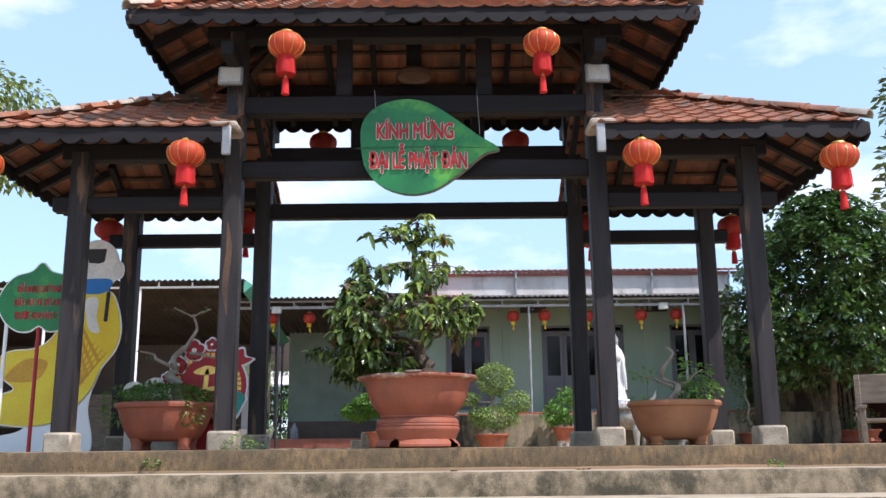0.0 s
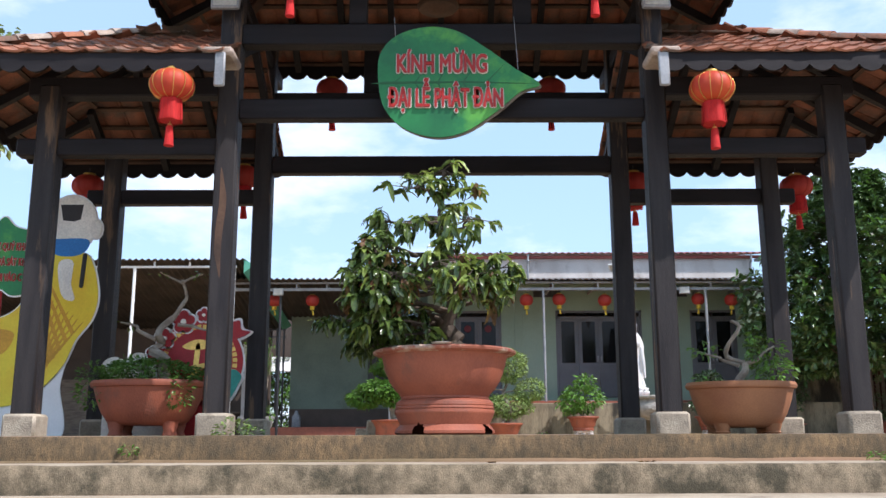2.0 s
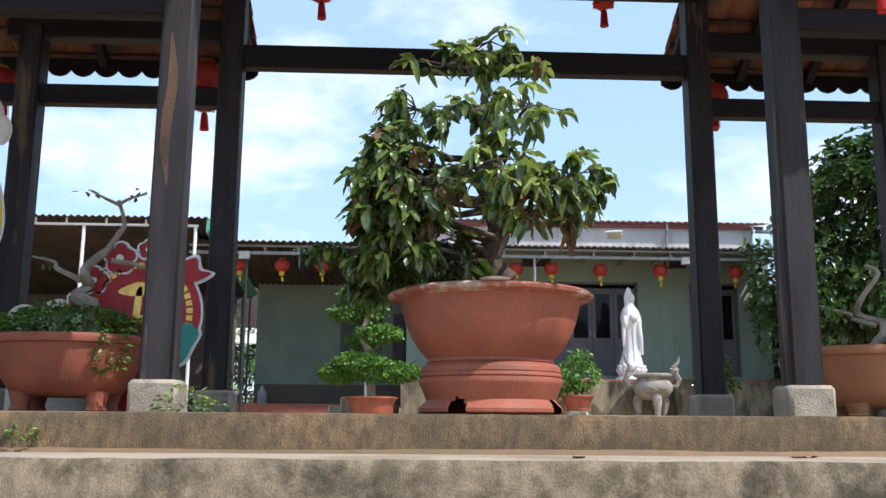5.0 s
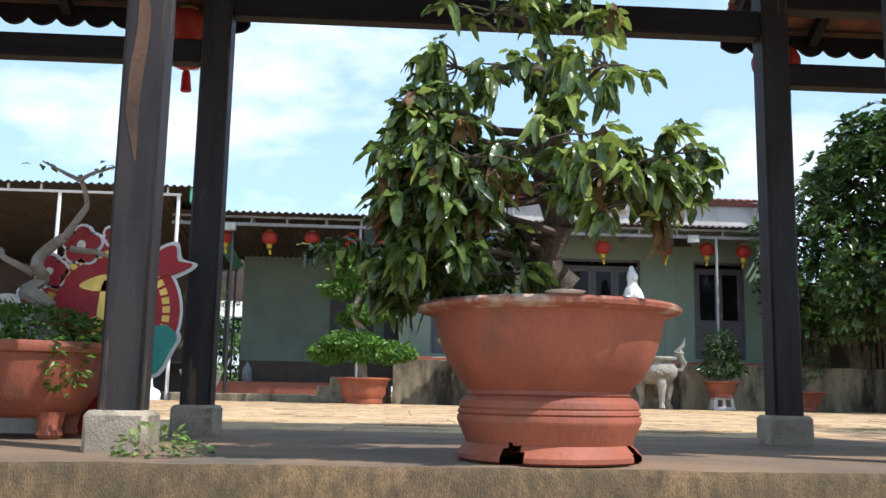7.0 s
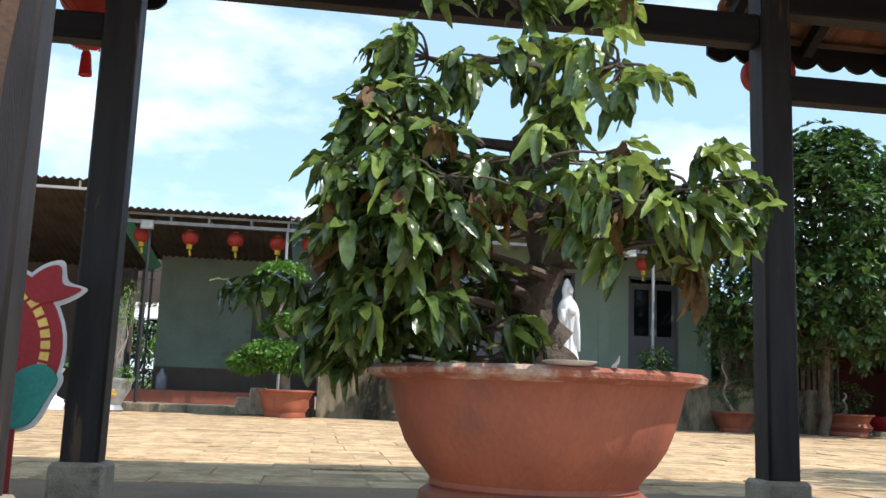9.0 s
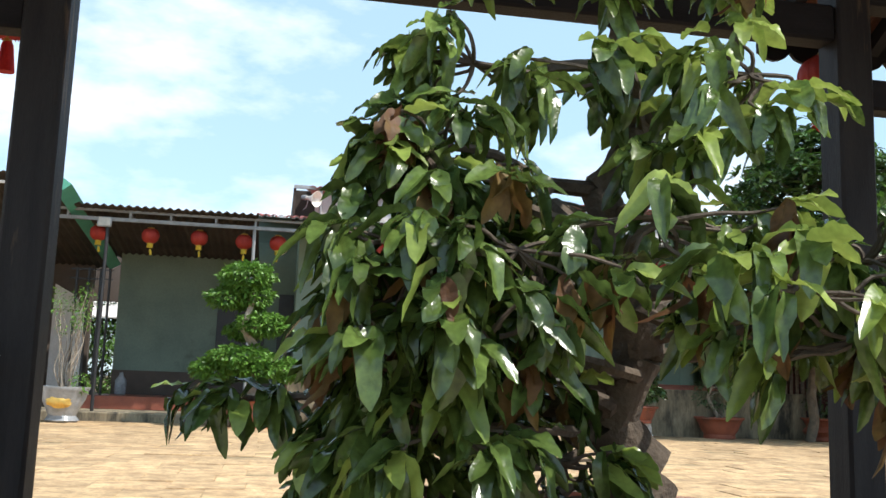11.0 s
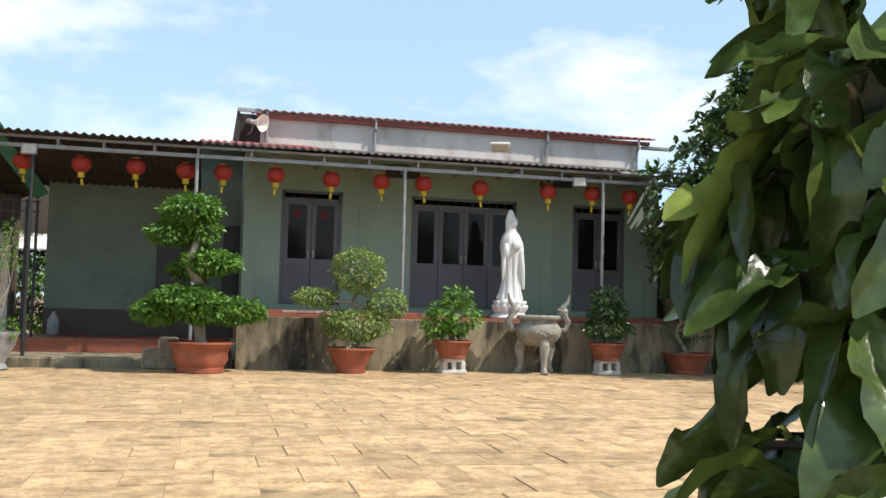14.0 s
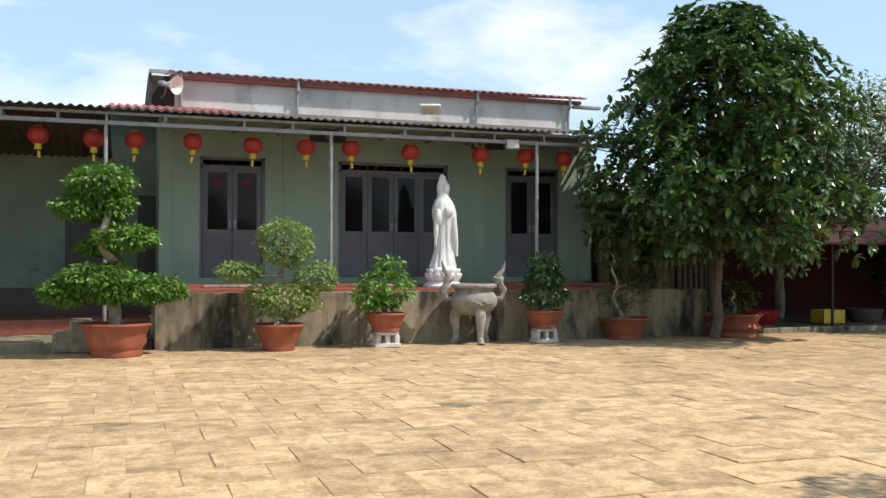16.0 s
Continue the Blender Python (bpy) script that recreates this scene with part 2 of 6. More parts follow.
M_LEAF_DARK = mat("dark_tree_leaf", (0.060, 0.108, 0.028), (0.036, 0.072, 0.02), rough=0.30, scale=4, fine=40, bump=0.1, spread=0.4, spec=0.6, translucent=0.12)
M_LEAF_OLIVE = mat("olive_tree_leaf", (0.22, 0.27, 0.07), (0.14, 0.19, 0.045), rough=0.5, scale=4, fine=40, bump=0.1, spread=0.35, translucent=0.25)
M_GLAZE = mat("glazed_grey_ceramic", (0.30, 0.31, 0.32), (0.2, 0.21, 0.22), rough=0.25, scale=7, bump=0.1)
M_WHITE = mat("white_board_paint", (0.80, 0.80, 0.79), (0.74, 0.74, 0.73), rough=0.5, scale=2, bump=0.03, spread=0.03)
M_YELLOW = mat("yellow_board_paint", (0.78, 0.62, 0.04), (0.74, 0.50, 0.03), rough=0.5, scale=3.0, bump=0.03, spread=0.05)
M_OCHRE = mat("ochre_board_paint", (0.62, 0.33, 0.03), rough=0.5, scale=3, bump=0.03)
M_BLUE = mat("blue_board_paint", (0.03, 0.19, 0.50), rough=0.5, scale=3, bump=0.03)
M_BLACK = mat("black_board_paint", (0.035, 0.03, 0.028), rough=0.6, scale=6, bump=0.1)
M_CREAM = mat("cream_board_paint", (0.82, 0.77, 0.68), rough=0.5, scale=3, bump=0.03)
M_SIGNGREEN = mat("leaf_sign_green", (0.02, 0.20, 0.055), (0.010, 0.115, 0.040), rough=0.4, scale=2.5, fine=30, bump=0.05, spread=0.06, third=(0.10, 0.36, 0.05), third_scale=1.6)
M_VEIN = mat("leaf_sign_vein", (0.015, 0.10, 0.03), rough=0.5, scale=5, bump=0.0)
M_SIGNRED = mat("sign_letter_red", (0.40, 0.020, 0.013), rough=0.4, scale=5, bump=0.0, spread=0.03)
M_MAROON = mat("maroon_paper", (0.10, 0.012, 0.018), rough=0.6, scale=5, bump=0.02)
M_TEAL = mat("teal_board_paint", (0.04, 0.33, 0.27), rough=0.5, scale=5, bump=0.02)
M_CRIMSON = mat("crimson_board_paint", (0.36, 0.018, 0.022), (0.28, 0.014, 0.018), rough=0.5, scale=3, bump=0.02)
M_LAMPGLASS = mat("floodlight_glass", (0.55, 0.53, 0.47), rough=0.15, scale=10, bump=0.02)
M_CRATE = mat("yellow_plastic", (0.62, 0.42, 0.05), rough=0.5, scale=6, bump=0.05)
M_TRUNK = mat("brown_trunk_bark", (0.16, 0.125, 0.09), (0.09, 0.07, 0.05), rough=0.9, scale=9, fine=60, bump=0.7)
# House green darkened: the lean-to's shade is put into the paint.
M_SHADEGREEN = mat("shaded_green_paint", (0.165, 0.215, 0.17), (0.115, 0.15, 0.12), rough=0.8, scale=0.9, fine=25, bump=0.1, spread=0.06, third=(0.08, 0.09, 0.07), third_scale=0.8)
# Darker copy of the fibre roof; underside shade is put into the colour.
M_SHADESHEET = mat("shade_dark_fibre_sheet", (0.065, 0.052, 0.043), (0.035, 0.029, 0.025), rough=0.9, scale=1.5, fine=30, bump=0.3)
# Canvas red is lowered to hold the stall's deep shade.
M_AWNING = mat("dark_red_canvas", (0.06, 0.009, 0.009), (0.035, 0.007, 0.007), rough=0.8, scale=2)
M_OLDWOOD = mat("grey_old_wood", (0.21, 0.17, 0.13), (0.13, 0.10, 0.08), rough=0.85, scale=4, fine=60, bump=0.4, stretch=(1, 6, 6))


def glass_material(name, tint, rough=0.08):
    m = bpy.data.materials.new(name)
    m.use_nodes = True
    b = m.node_tree.nodes["Principled BSDF"]
    b.inputs["Base Color"].default_value = (*tint, 1)
    b.inputs["Roughness"].default_value = rough
    b.inputs["IOR"].default_value = 1.45
    b.inputs["Specular IOR Level"].default_value = 0.12
    b.inputs["Transmission Weight"].default_value = 0.25
    return m


M_GLASS = glass_material("window_glass", (0.010, 0.011, 0.012))

# ---- geometry helpers ----


class Geo:
    """Vertices and faces of one mesh."""

    def __init__(self):
        self.v, self.f = [], []

    def add(self, vs, fs, m=None):
        o = len(self.v)
        self.v += [tuple(m @ Vector(p)) if m is not None else tuple(p) for p in vs]
        self.f += [tuple(i + o for i in q) for q in fs]
        return self

    def box(self, x0, x1, y0, y1, z0, z1, bev=0.0, m=None):
        if bev <= 0:
            vs = [(x, y, z) for x in (x0, x1) for y in (y0, y1) for z in (z0, z1)]
            fs = [(0, 1, 3, 2), (4, 6, 7, 5), (0, 4, 5, 1), (2, 3, 7, 6), (0, 2, 6, 4), (1, 5, 7, 3)]
            return self.add(vs, fs, m)
        bm = bmesh.new()
        bmesh.ops.create_cube(bm, size=1.0)
        for v in bm.verts:
            v.co = Vector(((x0 + x1) / 2 + v.co.x * (x1 - x0), (y0 + y1) / 2 + v.co.y * (y1 - y0), (z0 + z1) / 2 + v.co.z * (z1 - z0)))
        bmesh.ops.bevel(bm, geom=bm.edges[:], offset=bev, segments=1, affect="EDGES")
        bm.verts.index_update()
        self.add([v.co for v in bm.verts], [[v.index for v in f.verts] for f in bm.faces], m)
        bm.free()
        return self

    def lathe(self, profile, segs=28, m=None, sx=1.0, sy=1.0, wobble=0.0):
        vs, fs = [], []
        k = len(profile)
        for i in range(segs):
            a = 2 * math.pi * i / segs
            for r, z in profile:
                q = r * (1 + wobble * noise.noise((3 * math.cos(a), 3 * math.sin(a), 4 * z)))
                vs.append((q * math.cos(a) * sx, q * math.sin(a) * sy, z))
        for i in range(segs):
            j = (i + 1) % segs
            for n in range(k - 1):
                fs.append((i * k + n, j * k + n, j * k + n + 1, i * k + n + 1))
        if profile[0][0] > 1e-4:
            fs.append(tuple(i * k for i in range(segs))[::-1])
        if profile[-1][0] > 1e-4:
            fs.append(tuple(i * k + k - 1 for i in range(segs)))
        return self.add(vs, fs, m)

    def tube(self, pts, radii, segs=8, m=None, rough=0.0):
        pts = [Vector(p) for p in pts]
        if isinstance(radii, (int, float)):
            radii = [radii] * len(pts)
        vs, fs = [], []
        side = None
        for i, p in enumerate(pts):
            d = (pts[min(i + 1, len(pts) - 1)] - pts[max(i - 1, 0)]).normalized()
            if side is None:
                side = d.orthogonal().normalized()
            side = (side - d * side.dot(d)).normalized()
            up = d.cross(side)
            for s in range(segs):
                a = 2 * math.pi * s / segs
                r = radii[i] * (1 + rough * noise.noise(p * 9 + Vector((s, 0, 0))))
                vs.append(p + (side * math.cos(a) + up * math.sin(a)) * r)
        for i in range(len(pts) - 1):
            for s in range(segs):
                t = (s + 1) % segs
                fs.append((i * segs + s, i * segs + t, (i + 1) * segs + t, (i + 1) * segs + s))
        fs.append(tuple(range(segs))[::-1])
        fs.append(tuple((len(pts) - 1) * segs + s for s in range(segs)))
        return self.add(vs, fs, m)

    def prism(self, outline, y0, y1, m=None):
        """An outline in x and z, given thickness from y0 to y1."""
        k = len(outline)
        vs = [(x, y0, z) for x, z in outline] + [(x, y1, z) for x, z in outline]
        fs = [tuple(range(k)), tuple(range(k, 2 * k))[::-1]] + [(i, i + k, (i + 1) % k + k, (i + 1) % k) for i in range(k)]
        return self.add(vs, fs, m)

    def ball(self, c, rx, ry, rz, segs=12, rings=8, m=None, lump=0.0):
        vs, fs = [], []
        for j in range(rings + 1):
            th = math.pi * j / rings
            for i in range(segs):
                a = 2 * math.pi * i / segs
                d = Vector((math.sin(th) * math.cos(a), math.sin(th) * math.sin(a), math.cos(th)))
                q = 1 + lump * noise.noise(d * 3 + Vector(c))
                vs.append((c[0] + d.x * rx * q, c[1] + d.y * ry * q, c[2] + d.z * rz * q))
        for j in range(rings):
            for i in range(segs):
                n = (i + 1) % segs
                fs.append((j * segs + i, (j + 1) * segs + i, (j + 1) * segs + n, j * segs + n))
        return self.add(vs, fs, m)

    def mesh(self, name, material, smooth=40):
        me = bpy.data.meshes.new(name)
        me.from_pydata(self.v, [], self.f)
        me.materials.append(material)
        me.validate()
        bm = bmesh.new()
        bm.from_mesh(me)
        bmesh.ops.recalc_face_normals(bm, faces=bm.faces[:]) if len(bm.faces) < 4000 else None
        bm.to_mesh(me)
        bm.free()
        if smooth:
            me.shade_smooth()
            me.set_sharp_from_angle(angle=radians(smooth))
        me.update()
        return me


def part(name, geo, material, parent, label="", smooth=40):
    me = geo if isinstance(geo, bpy.types.Mesh) else geo.mesh(name, material, smooth)
    ob = new(name, me)
    ob.parent = parent
    if label:
        ob["label"] = label
    return ob


YARD = Vector((-0.30, 0.27, 0.0))


def thing(name, label, category, at=(0, 0, 0), group="", rz=0.0, kind=""):
    """A top-level thing; what stands beyond the courtyard is set out from the house corner."""
    ob = new(name)
    if at[1] > 15:
        at = Vector(at) + YARD
    ob.empty_display_size = 0.1
    ob.location = at
    ob.rotation_euler = (0, 0, radians(rz))
    return tagged(ob, label, category, group, kind)


def structure(name, geo, material, label, category, smooth=40, kind="structure"):
    return tagged(new(name, geo.mesh(name, material, smooth)), label, category, "", kind)


def words(text, size, depth, material, parent, name, x, y, z, label="", bold=0.0, squeeze=1.0):
    """Letters that stand upright and face the street, as one mesh, middle at x, z; bold: metres by which their strokes widen."""
    cu = bpy.data.curves.new(name, "FONT")
    cu.body, cu.size, cu.extrude, cu.align_x, cu.align_y = text, size, depth, "CENTER", "CENTER"
    tmp = bpy.data.objects.new(name, cu)
    scene.collection.objects.link(tmp)
    bpy.context.view_layer.update()
    me = bpy.data.meshes.new_from_object(tmp.evaluated_get(bpy.context.evaluated_depsgraph_get()))
    bpy.data.objects.remove(tmp)
    vs, fs = [v.co.copy() for v in me.vertices], [tuple(p.vertices) for p in me.polygons]
    # strokes that cross within a letter lie a hair apart
    owner = list(range(len(vs)))

    def find(i):
        while owner[i] != i:
            owner[i] = owner[owner[i]]
            i = owner[i]
        return i

    for f in fs:
        for i in f[1:]:
            owner[find(i)] = find(f[0])
    roots = {q: n for n, q in enumerate(sorted({find(i) for i in range(len(vs))}))}
    for i, v in enumerate(vs):
        v.z += 0.0004 * (roots[find(i)] % 5)
    g = Geo()
    for k in range(9):
        a = math.pi * k / 4
        d = Vector((bold / squeeze * math.cos(a), bold * math.sin(a), 0.0002 * k)) if k < 8 else Vector((0, 0, 0.0018))
        g.add([v + d for v in vs], fs)
    out = bpy.data.meshes.new(name)
    out.from_pydata(g.v, [], g.f)
    out.materials.append(material)
    ob = new(name, out)
    ob.parent = parent
    ob.location, ob.rotation_euler, ob.scale = (x, y, z), (radians(90), 0, 0), (squeeze, 1, 1)
    if label:
        ob["label"] = label
    return ob

# ---- ground, steps, platform, courtyard ----
RISE, EDGE, TREAD, STEPS = 0.185, 7.45, 0.60, 8
LOW = -RISE * STEPS
g = Geo()
prof = [(-500, LOW - 0.03), (3.2, LOW - 0.03), (7.4, -0.20), (7.6, -0.06), (700, -0.06)]
xs = (-600, -14, 14, 600)
g.add([(x, y, z) for x in xs for y, z in prof], [(i * 5 + j, (i + 1) * 5 + j, (i + 1) * 5 + j + 1, i * 5 + j + 1) for i in range(3) for j in range(4)])
structure("ground", g, M_EARTH, "reddish bare earth around the temple yard", "ground", 0)
street = Geo().box(-14, 14, -14, EDGE - TREAD * (STEPS - 1) + 0.1, LOW - 0.2, LOW, 0.01)
structure("pavement", street, M_TREAD, "worn grey concrete forecourt below the steps", "pavement")

stair = thing("front_steps", "wide mossy stained concrete steps up to the gate", "steps", kind="structure")


def step_block(y0, y1, z1):
    """One step: a riser with a worn, slightly uneven edge, and its lighter tread."""
    riser, tread = Geo(), Geo()
    n = 280
    for i in range(n + 1):
        x = -14 + 28 * i / n
        w = 0.012 * noise.noise((x * 1.7, y0, 0)) + 0.008 * noise.noise((x * 7, y0, 3))
        h = 0.006 * noise.noise((x * 2.3, y0, 9)) + 0.005 * noise.noise((x * 9, y0, 5))
        riser.v += [(x, y0 + w, z1 - RISE - 0.04), (x, y0 + w, z1 - 0.03 + h), (x, y0 + w + 0.02, z1 - 0.004 + h)]
        tread.v += [(x, y0 + w + 0.02, z1 - 0.004 + h), (x, y0 + 0.2, z1), (x, y1 + 0.05, z1)]
        if i:
            o = 3 * i
            for q in (riser, tread):
                q.f += [(o - 3, o, o + 1, o - 2), (o - 2, o + 1, o + 2, o - 1)]
    return riser, tread


for k in range(STEPS):
    y0, z1 = EDGE - TREAD * k, -RISE * k
    riser, tread = step_block(y0, (y0 + TREAD) if k else 7.9, z1)
    part("riser", riser, M_STEP_LOW if k else M_STEP, stair, "" if k else "brown streaked top riser")
    part("tread", tread, M_TREAD if k else M_PLATFORM, stair)
platform = Geo().box(-14, 14, 7.6, 10.32, -0.3, -0.002)
structure("floor_platform", platform, M_PLATFORM, "brown stained concrete platform under the gate", "floor", 0)
bed = Geo().box(-16, 24, 10.32, 24.75, -0.3, -0.007)
structure("courtyard_bed", bed, M_JOINT, "sandy earth joints of the paved courtyard", "ground", 0)

# ---- gate: posts, beams, roofs ----
gate = thing("gate", "dark stained timber temple gate with clay tiled roofs", "gate", (0, 8.75, 0))
GY = 8.75


def bar(name, x0, x1, y0, y1, z0, z1, material, label="", bev=0.012, parent=gate):
    """A timber in world metres, hung under the gate."""
    return part(name, Geo().box(x0, x1, y0 - GY, y1 - GY, z0, z1, bev), material, parent, label)


for px in (-3.12, -1.70, 1.70, 3.12):
    for py in (8.0, 9.5):
        inner = abs(px) < 2
        top = 3.95 if inner else 2.75
        p = part("post", Geo().box(px - 0.085, px + 0.085, py - GY - 0.085, py - GY + 0.085, 0.15, top, 0.014), M_POST, gate)
        part("plinth", Geo().box(px - 0.125, px + 0.125, py - GY - 0.125, py - GY + 0.125, -0.02, 0.165, 0.02), M_PLINTH, gate, "grey cast concrete plinth")
patch = Geo()
outl = []
for i in range(40):
    a = 2 * math.pi * i / 40
    w = 1 + 0.35 * noise.noise((2.2 * math.cos(a), 2.2 * math.sin(a), 5))
    outl.append((-1.715 + 0.030 * math.cos(a) * w + 0.012 * math.sin(3 * a), 1.62 + 0.40 * math.sin(a) * (1 + 0.1 * math.cos(4 * a))))
part("bare_wood_patch", patch.prism(outl, 7.9125 - GY, 7.9155 - GY), M_RAFTER, gate, "patch of bare brown wood where the stain has worn off", 0)
for py in (8.0, 9.5):
    front = py < 9
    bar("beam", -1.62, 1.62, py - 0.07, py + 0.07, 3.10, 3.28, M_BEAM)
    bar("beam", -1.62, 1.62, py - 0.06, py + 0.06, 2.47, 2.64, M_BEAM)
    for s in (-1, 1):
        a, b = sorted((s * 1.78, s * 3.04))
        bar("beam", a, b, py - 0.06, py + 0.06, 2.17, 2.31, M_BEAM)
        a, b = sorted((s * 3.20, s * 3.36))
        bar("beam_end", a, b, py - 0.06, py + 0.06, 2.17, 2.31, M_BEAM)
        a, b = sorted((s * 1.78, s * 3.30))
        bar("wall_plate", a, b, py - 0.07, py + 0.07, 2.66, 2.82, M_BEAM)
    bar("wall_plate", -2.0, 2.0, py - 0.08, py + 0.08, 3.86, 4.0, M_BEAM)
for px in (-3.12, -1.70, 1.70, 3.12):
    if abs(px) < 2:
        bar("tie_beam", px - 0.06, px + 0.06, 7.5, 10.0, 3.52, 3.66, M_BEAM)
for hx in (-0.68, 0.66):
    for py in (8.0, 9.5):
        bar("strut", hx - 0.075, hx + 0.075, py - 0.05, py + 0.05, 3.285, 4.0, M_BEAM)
TW, TL = 0.205, 0.235


def tile_geo():
    """One interlocking clay tile, lying along its slope (x across, y up the slope)."""
    t = Geo()
    prof = [(-0.5, 0.006), (-0.36, 0.026), (-0.22, 0.008), (0.12, 0.0), (0.36, 0.008), (0.5, 0.022)]
    k = len(prof)
    for y, lift in ((-0.04, 0.020), (TL + 0.05, -0.004)):
        for u, h in prof:
            t.v.append((u * TW * 1.07, y, h + lift))
        for u, h in prof:
            t.v.append((u * TW * 1.07, y, h + lift - 0.016))
    for i in range(k - 1):
        t.f += [(i, i + 1, 2 * k + i + 1, 2 * k + i), (k + i, 3 * k + i, 3 * k + i + 1, k + i + 1), (i, k + i, k + i + 1, i + 1)]
    t.f += [(0, 2 * k, 3 * k, k), (k - 1, 2 * k - 1, 4 * k - 1, 3 * k - 1)]
    return t


TILE = tile_geo()
TILE_MESH = TILE.mesh("tile", M_TILE, 50)
TILE_COUNT = [0]


def slope(roof, origin, across, up, lo, hi, length, singly):
    """Tiles, battens on one slope. origin: middle of the eave; lo(v), hi(v): its ends at v metres up."""
    across, up = Vector(across).normalized(), Vector(up).normalized()
    nrm = across.cross(up)
    if nrm.z < 0:
        nrm = -nrm
        across = -across
        lo, hi = (lambda v, f=hi: -f(v)), (lambda v, f=lo: -f(v))
    base = Matrix((( across.x, up.x, nrm.x, origin[0]), (across.y, up.y, nrm.y, origin[1]), (across.z, up.z, nrm.z, origin[2]), (0, 0, 0, 1)))
    rest = Geo()
    rows = int(length / TL) + 1
    for j in range(rows):
        v = j * TL
        a, b = lo(v + TL * 0.5), hi(v + TL * 0.5)
        if b - a < 0.05:
            continue
        n = max(1, round((b - a) / TW))
        for i in range(n):
            u = a + (i + 0.5) * (b - a) / n
            m = base @ Matrix.Translation((u, v + random.uniform(-0.008, 0.008), random.uniform(0, 0.006))) @ Matrix.Rotation(random.uniform(-0.03, 0.03), 4, "Z")
            if singly and TILE_COUNT[0] < 290:
                ob = new("tile", TILE_MESH)
                ob.parent = roof
                ob.matrix_local = m
                TILE_COUNT[0] += 1
            else:
                rest.add(TILE.v, TILE.f, m)
        a, b = lo(v), hi(v)
        part("batten", Geo().box(a, b, v + 0.02, v + 0.055, -0.035, -0.004, 0, base), M_RAFTER, roof, "", 0)
    a, b = lo(0), hi(0)
    n = max(2, int((b - a) / 0.5))
    for i in range(n + 1):
        u = a + 0.06 + (b - a - 0.12) * i / n
        top = length
        while top > 0.1 and not lo(top) - 0.01 <= u <= hi(top) + 0.01:
            top -= 0.05
        part("rafter", Geo().box(u - 0.03, u + 0.03, 0.0, max(top, 0.12), -0.115, -0.037, 0, base), M_BEAM, roof, "", 0)
    if rest.v:
        ob = part("tile_field", rest, M_TILE, roof, "overlapping weathered clay roof tiles", 50)
        ob["kind"] = "stuff"


def scallop(length, z0, z1, pitch=0.19):
    """A fascia board with a scalloped lower edge, in x and z from 0."""
    pts = [(0, z1), (0, z0 + 0.04)]
    n = max(1, round(length / pitch))
    for i in range(n):
        for s in range(1, 7):
            q = s / 6
            pts.append(((i + q) * length / n, z0 + 0.04 * (abs(2 * q - 1) ** 1.8) + (0.012 if s == 6 else 0)))
    pts.append((length, z1))
    return pts


def fascia(roof, p0, p1, z0, z1):
    p0, p1 = Vector(p0), Vector(p1)
    d = p1 - p0
    m = Matrix.Translation(p0) @ Matrix.Rotation(math.atan2(d.y, d.x), 4, "Z")
    part("fascia", Geo().prism(scallop(d.length, z0, z1), -0.012, 0.012, m), M_BEAM, roof, "dark fascia board with scalloped edge", 0)


def ridge(roof, p0, p1, material=M_RIDGE):
    """Half-round capping tiles along a ridge or hip."""
    p0, p1 = Vector(p0), Vector(p1)
    d = p1 - p0
    n = max(1, round(d.length / 0.3))
    q = d.to_track_quat("Y", "Z").to_matrix().to_4x4()
    for i in range(n):
        cap = Geo()
        for y, r in ((-0.02, 0.085), (0.32, 0.07)):
            for s in range(7):
                a = math.pi * s / 6
                cap.v.append((r * math.cos(a), y, r * math.sin(a) * 0.8))
            for s in range(7):
                a = math.pi * s / 6
                cap.v.append(((r - 0.018) * math.cos(a), y, (r - 0.018) * math.sin(a) * 0.8))
        for s in range(6):
            cap.f += [(s, s + 1, 15 + s, 14 + s), (7 + s, 21 + s, 22 + s, 8 + s), (s, 7 + s, 8 + s, s + 1)]
        m = Matrix.Translation(p0 + d * (i / n)) @ q @ Matrix.Translation((0, 0, random.uniform(0, 0.015)))
        part("ridge_cap", Geo().add(cap.v, cap.f, m), M_TILE if random.random() < 0.6 else material, roof)


